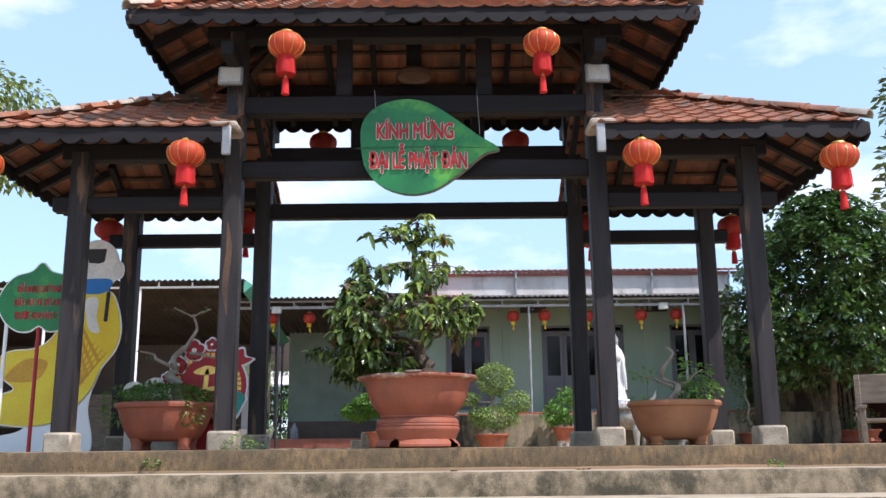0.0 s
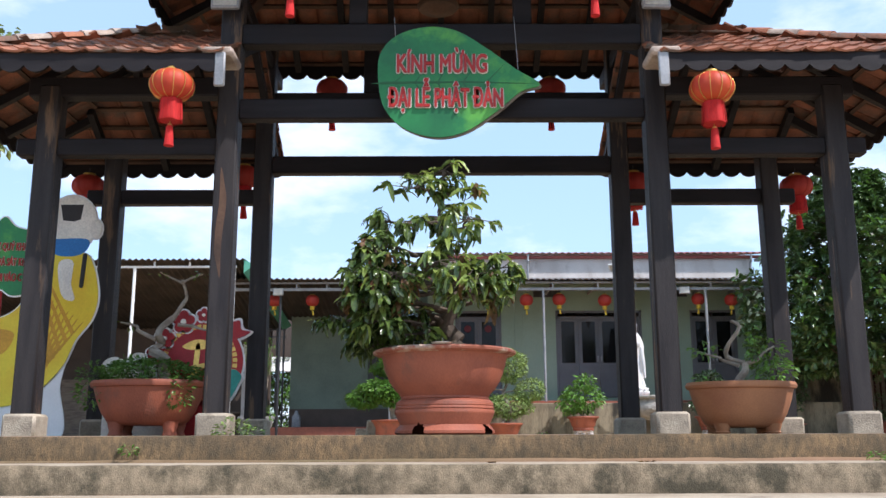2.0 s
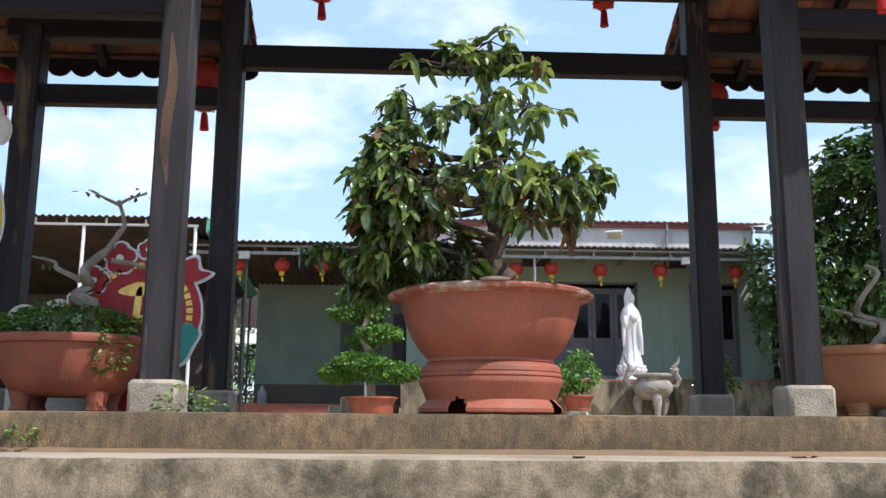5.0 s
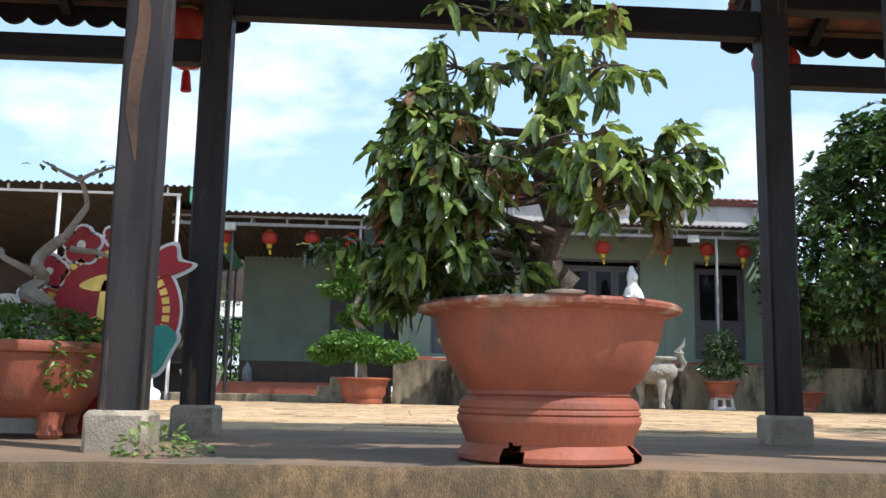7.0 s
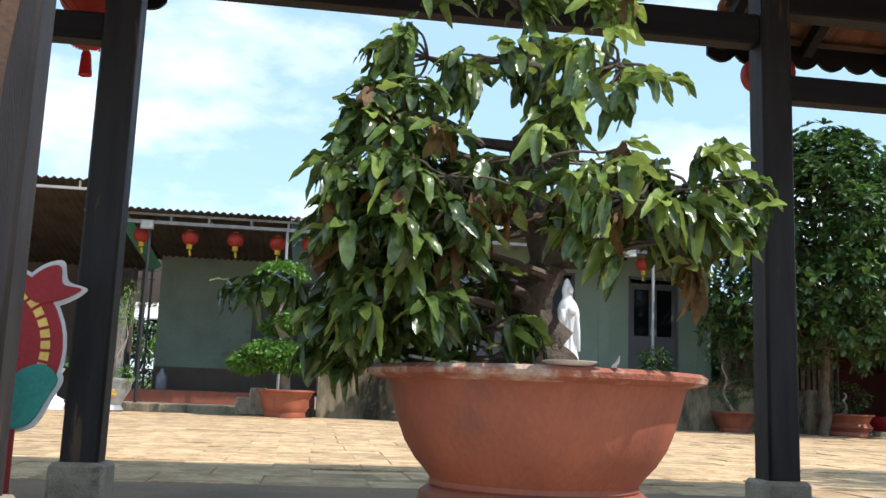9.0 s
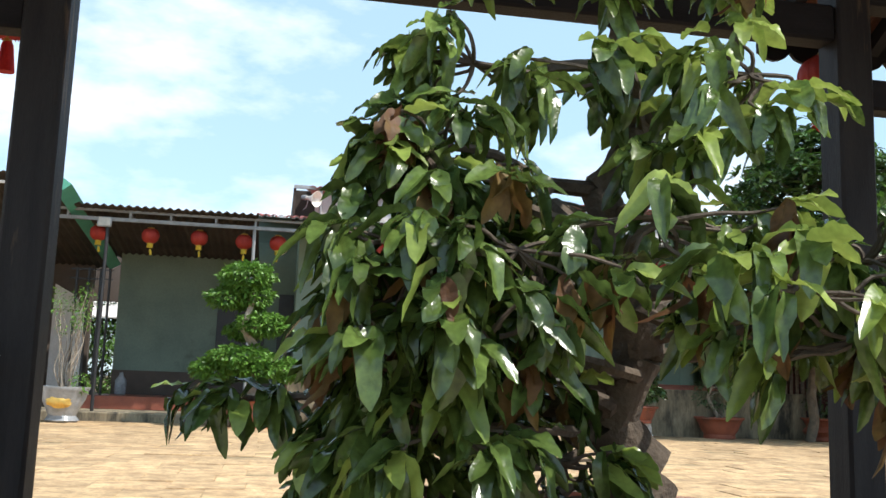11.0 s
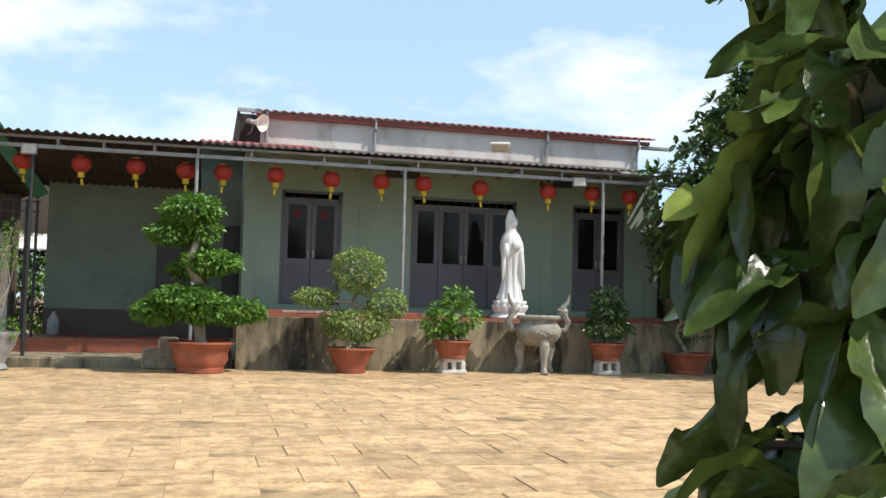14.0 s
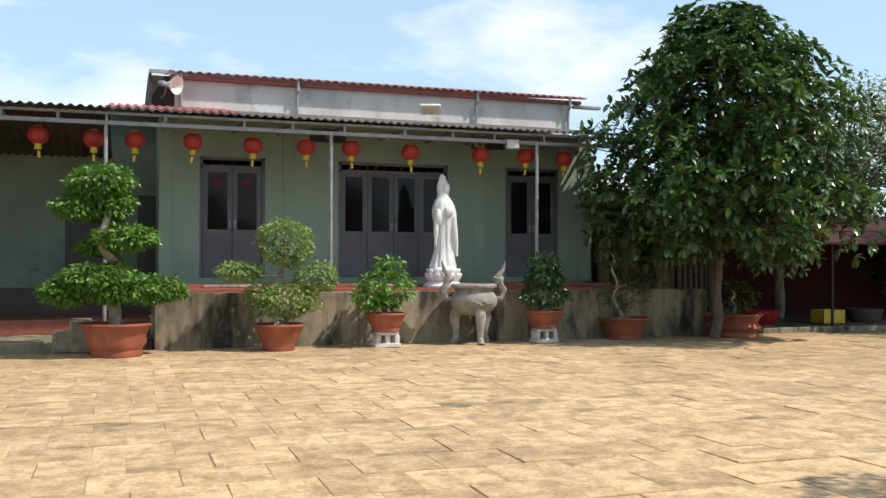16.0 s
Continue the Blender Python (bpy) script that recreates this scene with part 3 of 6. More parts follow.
# side roofs, hipped at the outer end
for s in (-1, 1):
    roof = part("side_roof", Geo().box(min(s * 1.75, s * 2.9), max(s * 1.75, s * 2.9), -0.05, 0.05, 3.36, 3.44, 0.01), M_BEAM, gate, "low weathered clay tiled side roof")
    half, over, z_eave, rise = 1.37, 4.00, 2.78, 0.75
    slant = math.hypot(half, rise)
    for d in (-1, 1):
        inner, outer = s * 1.62, s * over
        mid = (inner + outer) / 2
        w = abs(outer - inner) / 2
        ux = 1 if s > 0 else -1
        cut = lambda v: w - half * 0.95 * v / slant
        lo, hi = ((lambda v: -w), cut) if s > 0 else ((lambda v: -cut(v)), (lambda v: w))
        slope(roof, (mid, d * half, z_eave), (1, 0, 0), (0, -d * half, rise), lo if d < 0 else lo, hi, slant, d < 0)
        fascia(roof, (min(inner, outer), d * (half + 0.01), 0), (max(inner, outer), d * (half + 0.01), 0), z_eave - 0.155, z_eave - 0.01)
        ridge(roof, (s * over, d * half, z_eave + 0.03), (s * (over - half * 0.95), 0, z_eave + rise + 0.03))
    slope(roof, (s * over, 0, z_eave), (0, 1, 0), (-s * half * 0.95, 0, rise), lambda v: -half + half * v / slant, lambda v: half - half * v / slant, slant, False)
    fascia(roof, (s * (over + 0.01), -half, 0), (s * (over + 0.01), half, 0), z_eave - 0.155, z_eave - 0.01)
    ridge(roof, (s * 1.66, 0, z_eave + rise + 0.02), (s * (over - half * 0.95), 0, z_eave + rise + 0.02))
    flash = Geo().box(min(s * 1.55, s * 1.78), max(s * 1.55, s * 1.78), -half - 0.02, -half + 0.3, z_eave - 0.02, z_eave + 0.05, 0.02)
    part("mortar_end", flash, M_RIDGE, roof, "crumbling mortar at the roof end")
    part("end_trim", Geo().box(min(s * 1.60, s * 1.68), max(s * 1.60, s * 1.68), -half - 0.03, -half - 0.0, z_eave - 0.27, z_eave + 0.0, 0.01), M_GALV, roof, "bent grey metal end trim")
# main roof, hipped on both ends
roof = part("main_roof", Geo().box(-1.1, 1.1, -0.06, 0.06, 4.44, 4.57, 0.01), M_BEAM, gate, "high clay tiled hip roof over the gateway")
half, wide, z_eave, rise = 1.42, 2.56, 3.87, 0.82
slant = math.hypot(half, rise)
for d in (-1, 1):
    slope(roof, (0, d * half, z_eave), (1, 0, 0), (0, -d * half, rise), lambda v: -wide + half * v / slant, lambda v: wide - half * v / slant, slant, False)
    fascia(roof, (-wide, d * (half + 0.01), 0), (wide, d * (half + 0.01), 0), z_eave - 0.15, z_eave - 0.0)
    slope(roof, (d * wide, 0, z_eave), (0, 1, 0), (-d * half, 0, rise), lambda v: -half + half * v / slant, lambda v: half - half * v / slant, slant, False)
    fascia(roof, (d * (wide + 0.01), -half, 0), (d * (wide + 0.01), half, 0), z_eave - 0.13, z_eave - 0.0)
    for e in (-1, 1):
        ridge(roof, (d * wide, e * half, z_eave + 0.03), (d * (wide - half), 0, z_eave + rise + 0.03))
        hip = Geo().tube([(d * wide, e * half, z_eave - 0.09), (d * (wide - half), 0, z_eave + rise - 0.09)], 0.055, 4)
        part("hip_rafter", hip, M_RAFTER, roof)
ridge(roof, (-wide + half, 0, z_eave + rise + 0.02), (wide - half, 0, z_eave + rise + 0.02))
rose = Geo().lathe([(0.0, 0.0), (0.06, 0.005), (0.09, 0.03), (0.17, 0.04), (0.19, 0.07), (0.17, 0.10)], 20)
boss = part("ceiling_boss", rose, M_RAFTER, gate, "round carved wooden boss under the roof")
boss.location = (-0.03, -0.1, 3.72)
part("boss_hanger", Geo().box(-0.11, 0.05, -0.14, -0.06, 3.80, 4.5, 0.01), M_BEAM, gate)

# ---- house ----
WALL_Y, FLOOR_Z = 26.67, 1.10
house = thing("house", "single-storey pale green house with porch behind the courtyard", "house", (-0.10, WALL_Y, 0))


def hbox(name, x0, x1, y0, y1, z0, z1, material, label="", bev=0.0, parent=house):
    return part(name, Geo().box(x0, x1, y0 - WALL_Y, y1 - WALL_Y, z0, z1, bev), material, parent, label)


DOORS = ((0.83, 2.13), (3.66, 6.09), (7.46, 8.76))
D0, D1 = 1.22, 3.66


def pierced_wall(xs, zs, thick, holes):
    """One connected wall in x and z with openings through it."""
    g, at = Geo(), {}

    def vert(i, side, k):
        if (i, side, k) not in at:
            at[i, side, k] = len(g.v)
            g.v.append((xs[i], side * thick, zs[k]))
        return at[i, side, k]

    solid = lambda i, k: 0 <= i < len(xs) - 1 and 0 <= k < len(zs) - 1 and not any(a <= (xs[i] + xs[i + 1]) / 2 <= b and c <= (zs[k] + zs[k + 1]) / 2 <= d for a, b, c, d in holes)
    for i in range(len(xs) - 1):
        for k in range(len(zs) - 1):
            if not solid(i, k):
                continue
            g.f += [(vert(i, 0, k), vert(i + 1, 0, k), vert(i + 1, 0, k + 1), vert(i, 0, k + 1)), (vert(i, 1, k), vert(i, 1, k + 1), vert(i + 1, 1, k + 1), vert(i + 1, 1, k))]
            for di, dk, (p, q) in ((-1, 0, ((i, k), (i, k + 1))), (1, 0, ((i + 1, k + 1), (i + 1, k))), (0, -1, ((i + 1, k), (i, k))), (0, 1, ((i, k + 1), (i + 1, k + 1)))):
                if not solid(i + di, k + dk):
                    g.f.append((vert(p[0], 0, p[1]), vert(q[0], 0, q[1]), vert(q[0], 1, q[1]), vert(p[0], 1, p[1])))
    return g


wall = pierced_wall([0.05] + [x for d in DOORS for x in d] + [9.60], [FLOOR_Z, D0, D1, 4.46], 0.2, [(a, b, D0, D1) for a, b in DOORS])
part("wall", wall, M_GREEN, house, "pale green painted front wall", 0)
for x in (0.05, 2.50, 6.70, 9.25):
    hbox("pilaster", x, x + 0.26, WALL_Y - 0.018, WALL_Y + 0.01, FLOOR_Z, 4.4, M_GREEN, "", 0.006)
hbox("side_wall", 9.40, 9.60, WALL_Y + 0.2, 36, 0, 4.46, M_GREEN)
hbox("side_wall", 0.05, 0.25, WALL_Y + 0.2, 36, 0, 4.46, M_GREEN)
# Room's dimness is put into the dark paint of wall and ceiling.
hbox("inner_back_wall", 0.25, 9.4, 31.0, 31.1, 1.0, 4.7, M_DADO_SHADE, "inner wall behind the door glass, dimness put into its paint")
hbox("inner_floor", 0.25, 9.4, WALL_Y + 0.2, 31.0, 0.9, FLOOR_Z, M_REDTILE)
hbox("inner_ceiling", 0.25, 9.4, WALL_Y + 0.2, 31.0, 4.36, 4.46, M_DADO_SHADE)


def leaf_door(x0, x1, handle):
    """One door leaf: grey lower panel, glazed upper part with bars."""
    d = part("door", Geo().box(x0 + 0.005, x1 - 0.005, 0.05, 0.09, D0 + 0.01, D0 + 0.92, 0.006), M_DOOR, house, "grey painted metal door leaf")
    fr = Geo()
    for a, b, c, e in ((x0 + 0.005, x0 + 0.10, D0 + 0.92, D1 - 0.22), (x1 - 0.10, x1 - 0.005, D0 + 0.92, D1 - 0.22), (x0 + 0.10, x1 - 0.10, D1 - 0.31, D1 - 0.22), (x0 + 0.10, x1 - 0.10, D0 + 0.92, D0 + 0.97)):
        fr.box(a, b, 0.05, 0.09, c, e)
    part("door_frame", fr, M_DOOR, d)
    pane = part("pane", Geo().box(x0 + 0.10, x1 - 0.10, 0.068, 0.074, D0 + 0.97, D1 - 0.31), M_GLASS, d, "dark reflecting glass")
    pane.visible_shadow = False
    bars = Geo()
    for z in (D0 + 1.2, D0 + 1.42, D0 + 1.64, D0 + 1.86):
        bars.box(x0 + 0.10, x1 - 0.10, 0.10, 0.115, z - 0.01, z + 0.01)
    for q in (0.35, 0.65):
        x = x0 + (x1 - x0) * q
        bars.box(x - 0.008, x + 0.008, 0.10, 0.115, D0 + 0.97, D1 - 0.31)
    part("grille", bars, M_GRILLE, d, "dark window bars")
    if handle:
        hx = x1 - 0.05 if handle > 0 else x0 + 0.05
        part("handle", Geo().box(hx - 0.02, hx + 0.02, 0.0, 0.05, D0 + 1.0, D0 + 1.16, 0.006), M_GALV, d, "steel door handle")


for (a, b), n in zip(DOORS, (2, 4, 2)):
    fr = Geo()
    for p, q, c, e in ((a, a + 0.06, D0, D1), (b - 0.06, b, D0, D1), (a, b, D1 - 0.06, D1), (a, b, D1 - 0.22, D1 - 0.17)):
        fr.box(p, q, 0.02, 0.13, c, e)
    part("door_surround", fr, M_DOOR, house, "grey door frame")
    k = n * 3
    for i in range(k + 1):
        x = a + 0.06 + (b - a - 0.12) * i / k
        part("transom_bar", Geo().box(x - 0.012, x + 0.012, 0.06, 0.08, D1 - 0.17, D1 - 0.06), M_GRILLE, house)
    w = (b - a - 0.12) / n
    for i in range(n):
        leaf_door(a + 0.06 + w * i, a + 0.06 + w * (i + 1), {2: (1, -1), 4: (0, 1, -1, 0)}[n][i])
for x in (1.18, 1.76):
    m = Matrix.Translation((x, 0.045, D0 + 1.93))
    pl = part("paper_lantern_sticker", Geo().lathe([(0.0, 0), (0.09, 0.0), (0.10, 0.004), (0, 0.006)], 18, m @ Matrix.Rotation(radians(90), 4, "X")), M_MAROON, house, "dark red round door decoration")
for x in (3.42, 7.0):
    v = Geo()
    for i in range(5):
        v.box(x - 0.36 + i * 0.17, x - 0.34 + i * 0.17 + 0.03, -0.05, 0.0, 4.07, 4.27)
    v.box(x - 0.37, x + 0.40, -0.05, 0.0, 4.04, 4.08)
    v.box(x - 0.37, x + 0.40, -0.05, 0.0, 4.26, 4.30)
    v.box(x - 0.37, x + 0.40, -0.01, -0.004, 4.04, 4.30)
    part("vent", v, M_GRILLE, house, "dark slatted wall vent")

# porch platform
hbox("porch_wall", -0.08, 11.2, 24.45, 24.65, -0.1, 0.98, M_PORCHWALL, "weathered concrete porch wall with black streaks", 0.015)
hbox("porch_floor", -0.08, 9.6, 24.65, WALL_Y, 0.5, FLOOR_Z - 0.07, M_REDTILE, "red tiled porch floor")
hbox("porch_step", 0.05, 9.6, 25.75, WALL_Y, 1.03, FLOOR_Z, M_REDTILE, "red tiled upper porch step", 0.008)
hbox("porch_side", 9.6, 11.2, 24.65, 26.4, -0.1, 0.94, M_PORCHWALL)
for i in range(4):
    x = 0.85 + i * 0.33
    tl = part("patterned_tile", Geo().box(x, x + 0.31, -0.945, -0.92, 1.045, 1.10, 0.003), M_RIDGE, house)
for i in range(7):
    x = 3.7 + i * 0.33
    part("patterned_tile", Geo().box(x, x + 0.31, -0.945, -0.92, 1.045, 1.10, 0.003), M_RIDGE, house)
for x, zb in ((3.14, 1.0), (7.45, 1.0)):
    part("porch_post", Geo().tube([(x, 24.98 - WALL_Y, zb), (x, 24.98 - WALL_Y, 4.02)], 0.035, 12), M_GALV, house, "thin grey steel porch post")


def corrugated(x0, x1, p0, p1, pitch=0.16, amp=0.022, thick=0.012):
    """A corrugated sheet from x0 to x1 whose edge runs from p0 (y, z) up to p1."""
    c = Geo()
    n = int((x1 - x0) / pitch * 6)
    for i in range(n + 1):
        x = x0 + (x1 - x0) * i / n
        h = amp * math.sin(2 * math.pi * (x - x0) / pitch)
        c.v += [(x, p0[0], p0[1] + h), (x, p1[0], p1[1] + h), (x, p0[0], p0[1] + h - thick), (x, p1[0], p1[1] + h - thick)]
        if i:
            o = 4 * i
            c.f += [(o - 4, o, o + 1, o - 3), (o - 2, o - 1, o + 3, o + 2), (o - 4, o - 2, o + 2, o)]
    return c


part("porch_roof", corrugated(-0.9, 9.5, (24.75 - WALL_Y, 4.23), (28.45 - WALL_Y, 4.88)), M_CORR, house, "mossy corrugated porch roof", 60)
part("roof_edging", corrugated(-0.9, 1.4, (24.9 - WALL_Y, 4.285), (28.4 - WALL_Y, 4.90)), M_REDROOF, house, "red metal roof sheet", 60)
hbox("gutter_beam", -5.2, 9.6, 24.95, 25.03, 3.96, 4.03, M_GALV, "long grey steel purlin")
hbox("eave_beam", -5.2, 9.6, 24.93, 25.0, 4.14, 4.19, M_GALV)
for x in (-4.6, -3.4, -2.6, -1.7, -0.9, 0.1, 1.5, 2.4, 3.4, 4.6, 5.6, 6.5, 7.6, 8.6, 9.4):
    hbox("purlin_strut", x - 0.02, x + 0.02, 24.94, 25.0, 4.02, 4.16, M_GALV)
    hbox("roof_rafter", x - 0.025, x + 0.025, 25.0, 26.8, 4.11, 4.17, M_GALV)
# upper wall and red roof
hbox("upper_wall", 0.42, 9.92, 28.42, 28.62, 4.6, 5.54, M_FASCIA, "stained whitewashed upper wall")
hbox("roof_trim", 0.30, 10.2, 28.30, 28.42, 5.50, 5.58, M_REDROOF, "red painted roof trim", 0.01)
part("house_roof", corrugated(0.28, 10.3, (28.18 - WALL_Y, 5.64), (33.5 - WALL_Y, 6.62), 0.2, 0.025), M_REDROOF, house, "red metal sheet roof", 60)
hbox("gable_end", -0.12, -0.06, 28.3, 33.4, 4.7, 5.66, M_SHADESHEET, "dark sheet gable end")
hbox("gable_rail", -0.12, 0.42, 28.22, 28.28, 5.58, 5.66, M_GALV, "grey steel rail at the roof corner")
# Added dark block stands in for the shaded underside of the overhang.
hbox("gable_wall", -0.06, 0.42, 28.6, 33.4, 4.7, 5.6, M_SHADESHEET, "dark block added as the shade under the roof overhang")
hbox("gutter", 10.0, 10.75, 28.3, 28.45, 5.40, 5.48, M_GALV, "grey gutter end", 0.01)
for x in (0.55, 3.08, 7.40, 9.86):
    part("downpipe", Geo().tube([(x, 28.25 - WALL_Y, 5.62), (x, 28.25 - WALL_Y, 5.40), (x, 28.34 - WALL_Y, 5.34), (x, 28.37 - WALL_Y, 4.8)], 0.035, 8), M_GALV, house, "grey drain pipe")
# annex beside the house, in the shade of the tree
hbox("annex_wall", 9.62, 13.0, 28.6, 28.8, 0, 3.3, M_GREEN, "dim green wall of the side annex")
# Roof and posts are added to keep sun off the annex wall.
part("annex_roof", corrugated(9.62, 13.2, (26.5 - WALL_Y, 2.95), (28.9 - WALL_Y, 3.45)), M_CORR, house, "corrugated roof added to shade the annex wall", 60)
for x in (10.2, 12.9):
    part("annex_post", Geo().tube([(x, 26.6 - WALL_Y, 0), (x, 26.6 - WALL_Y, 2.95)], 0.035, 8), M_BLACKMETAL, house)
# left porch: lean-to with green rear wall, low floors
# Wall and infill use the green with roof shade in its colour.
hbox("lean_to_wall", -4.05, 0.05, 28.4, 28.6, 0.4, 4.2, M_SHADEGREEN, "green rear wall of the lean-to with its shade in the paint")
hbox("gable_infill", -1.0, 0.05, 28.42, 28.58, 4.201, 4.86, M_SHADEGREEN, "green wall above the lean-to in the same shade-dark paint")
hbox("dado", -4.05, 0.05, 28.37, 28.4, 0.42, 1.0, M_DADO_SHADE)
for a, b in ((-1.75, -0.62), (-0.32, 0.03)):
    hbox("dark_window", a, b, 28.36, 28.39, 1.2, 2.95, M_GRILLE, "dark window behind the bonsai", 0.01)
hbox("lean_to_floor", -5.4, -0.1, 24.6, 28.4, -0.1, 0.16, M_PORCHWALL, "mossy concrete kerb of the lean-to floor", 0.02)
hbox("lean_to_step", -4.4, -0.1, 26.4, 28.4, 0.16, 0.44, M_REDTILE, "red tiled inner floor", 0.01)
part("lean_to_roof", corrugated(-5.2, -0.85, (24.7 - WALL_Y, 4.24), (28.8 - WALL_Y, 3.70)), M_SHADESHEET, house, "old corrugated lean-to roof with underside shade in its colour", 60)
for x in (-3.82, -0.91):
    part("porch_post", Geo().tube([(x, 24.98 - WALL_Y, 0.15), (x, 24.98 - WALL_Y, 4.0)], 0.035, 12), M_GALV if x > -2 else M_BLACKMETAL, house, "thin steel porch post")
hbox("entry_step", -1.72, -1.42, 24.2, 24.6, 0, 0.36, M_PLINTH, "rough concrete entry step", 0.03)
hbox("entry_step", -1.44, -1.1, 24.15, 24.6, 0, 0.56, M_PLINTH, "rough concrete entry step", 0.03)

# ---- plants ----


def leaf_geo(length, width, fold=0.35, droop=0.3, teeth=0.0):
    """One leaf from its stalk along +x, folded on the midrib, bending down."""
    g = Geo()
    st = 10
    for i in range(st + 1):
        q = i / st
        w = width * 0.5 * (math.sin(math.pi * (0.04 + 0.93 * q)) ** 0.55 if 0 < q < 1 else 0.10) * (1 + 0.08 * math.sin(13 * q + 20 * fold))
        x = length * q
        z = -droop * length * q * q + 0.025 * length * math.sin(9 * q + 7 * fold)
        wave = 0.22 * w * math.sin(2.1 * i + 9 * droop)
        curl = 0.20 * w * math.cos(1.7 * i + 5 * fold)
        g.v += [(x, -w, z + w * fold + wave), (x, -0.55 * w, z + 0.62 * w * fold), (x, 0, z), (x, 0.55 * w, z + 0.62 * w * fold), (x, w, z + w * fold + curl)]
    for i in range(st):
        o = 5 * i
        g.f += [(o + k, o + 5 + k, o + 6 + k, o + 1 + k) for k in range(4)]
    return g


def turn(direction, roll):
    """A frame whose x runs along direction, z as far up as can be, rolled."""
    d = Vector(direction).normalized()
    up = Vector((0, 0, 1)) if abs(d.z) < 0.95 else Vector((1, 0, 0))
    y = up.cross(d).normalized()
    z = d.cross(y)
    m = Matrix(((d.x, y.x, z.x, 0), (d.y, y.y, z.y, 0), (d.z, y.z, z.z, 0), (0, 0, 0, 1)))
    return m @ Matrix.Rotation(roll, 4, "X")


def crown(rng, pads, size, leaf, hang=0.2, per=1.0, flat=False):
    """A mass of leaves: pads are (centre, radii, count); every leaf points outwards and a little down."""
    g = Geo()
    for c, r, n in pads:
        for _ in range(int(n * per)):
            d = Vector((rng.gauss(0, 1), rng.gauss(0, 1), rng.gauss(0, 1))).normalized()
            q = rng.uniform(0.45, 1.0) ** 0.5 * (1 + 0.22 * noise.noise(d * 2.3 + Vector(c)))
            p = Vector((c[0] + d.x * r[0] * q, c[1] + d.y * r[1] * q, c[2] + d.z * r[2] * q))
            o = Vector((d.x + rng.uniform(-0.7, 0.7), d.y + rng.uniform(-0.7, 0.7), d.z * 0.5 + rng.uniform(-0.6, 0.5) - hang))
            s = size * rng.uniform(0.65, 1.25)
            m = Matrix.Translation(p) @ turn(o, rng.uniform(-0.8, 0.8)) @ Matrix.Scale(s, 4)
            g.add(leaf.v, leaf.f, m)
    return g


SMALL_LEAF = Geo()
SMALL_LEAF.v = [(0, 0, 0), (0.5, -0.26, 0.06), (1, 0, -0.16), (0.5, 0.26, 0.06), (0.5, 0, -0.03)]
SMALL_LEAF.f = [(0, 1, 4), (1, 2, 4), (2, 3, 4), (3, 0, 4)]


def limb(g, rng, p0, p1, r0, r1, bends=4, wild=0.15, segs=8):
    p0, p1 = Vector(p0), Vector(p1)
    d = (p1 - p0).length
    pts, rad = [], []
    for i in range(bends + 1):
        q = i / bends
        w = Vector((rng.uniform(-1, 1), rng.uniform(-1, 1), rng.uniform(-0.5, 0.5))) * wild * d * (0.0 if i in (0, bends) else 1.0)
        pts.append(p0.lerp(p1, q) + w)
        rad.append(r0 + (r1 - r0) * q)
    fine, frad = [], []
    for i in range(bends):
        a, b = pts[max(i - 1, 0)], pts[i]
        c, e = pts[i + 1], pts[min(i + 2, bends)]
        for s in range(3):
            t = s / 3
            fine.append(0.5 * ((2 * b) + (c - a) * t + (2 * a - 5 * b + 4 * c - e) * t * t + (3 * b - a - 3 * c + e) * t ** 3))
            frad.append(rad[i] + (rad[i + 1] - rad[i]) * t)
    fine.append(pts[-1])
    frad.append(rad[-1])
    g.tube(fine, frad, segs, rough=0.25)
    return fine


def pot_geo(rim, height, foot, lip=0.05, waist=None, segs=40):
    """A terracotta bowl: outline from foot to lip and inside down to the soil."""
    w = waist or foot
    prof = [(foot, 0.0), (foot * 1.03, 0.02), (w, height * 0.2), (w * 1.18 + 0.0 * rim, height * 0.4), (rim * 0.80, height * 0.62), (rim * 0.90, height * 0.86), (rim * 0.94, height - lip * 0.9),
            (rim, height - lip * 0.7), (rim * 1.0, height - lip * 0.15), (rim * 0.985, height), (rim * 0.90, height), (rim * 0.87, height - lip), (rim * 0.85, height * 0.86)]
    return Geo().lathe(prof, segs)


def soil_geo(r, z):
    return Geo().lathe([(r, z - 0.03), (r * 0.96, z), (r * 0.5, z + 0.02), (0.0, z + 0.03)], 24, wobble=0.05)


# great bonsai in front of the gate
PX, PY = 0.012, 7.84
pot = thing("plant_pot", "large red terracotta drum-footed pot on the platform edge", "pot", (PX, PY, 0))
prof = [(0.36, 0.0), (0.385, 0.012), (0.385, 0.03), (0.345, 0.075), (0.365, 0.12), (0.385, 0.165), (0.383, 0.185), (0.375, 0.19), (0.383, 0.196), (0.38, 0.208), (0.374, 0.213), (0.378, 0.22), (0.372, 0.245), (0.35, 0.262), (0.332, 0.266)]
prof = [(r * 0.95, z * 0.95) for r, z in prof]
prof = [(a[0] + (b[0] - a[0]) * k / 4, a[1] + (b[1] - a[1]) * k / 4) for a, b in zip(prof, prof[1:]) for k in range(4)] + prof[-1:]
ft = Geo().lathe(prof, 120)
keep = []
for f in ft.f:
    c = sum((Vector(ft.v[i]) for i in f), Vector()) / len(f)
    a = math.degrees(math.atan2(c.y, c.x)) % 360
    gap = min(abs((a - h + 180) % 360 - 180) for h in (238, 330, 60, 150))
    if len(f) == 4 and gap < 9 and c.z < 0.075 * math.sqrt(1 - (gap / 9) ** 2) + 0.03 * noise.noise((a * 0.7, 0, 3)):
        continue
    keep.append(f)
ft.f = keep
part("pot_stand", ft, M_POT, pot, "red terracotta stand with arched drain holes")
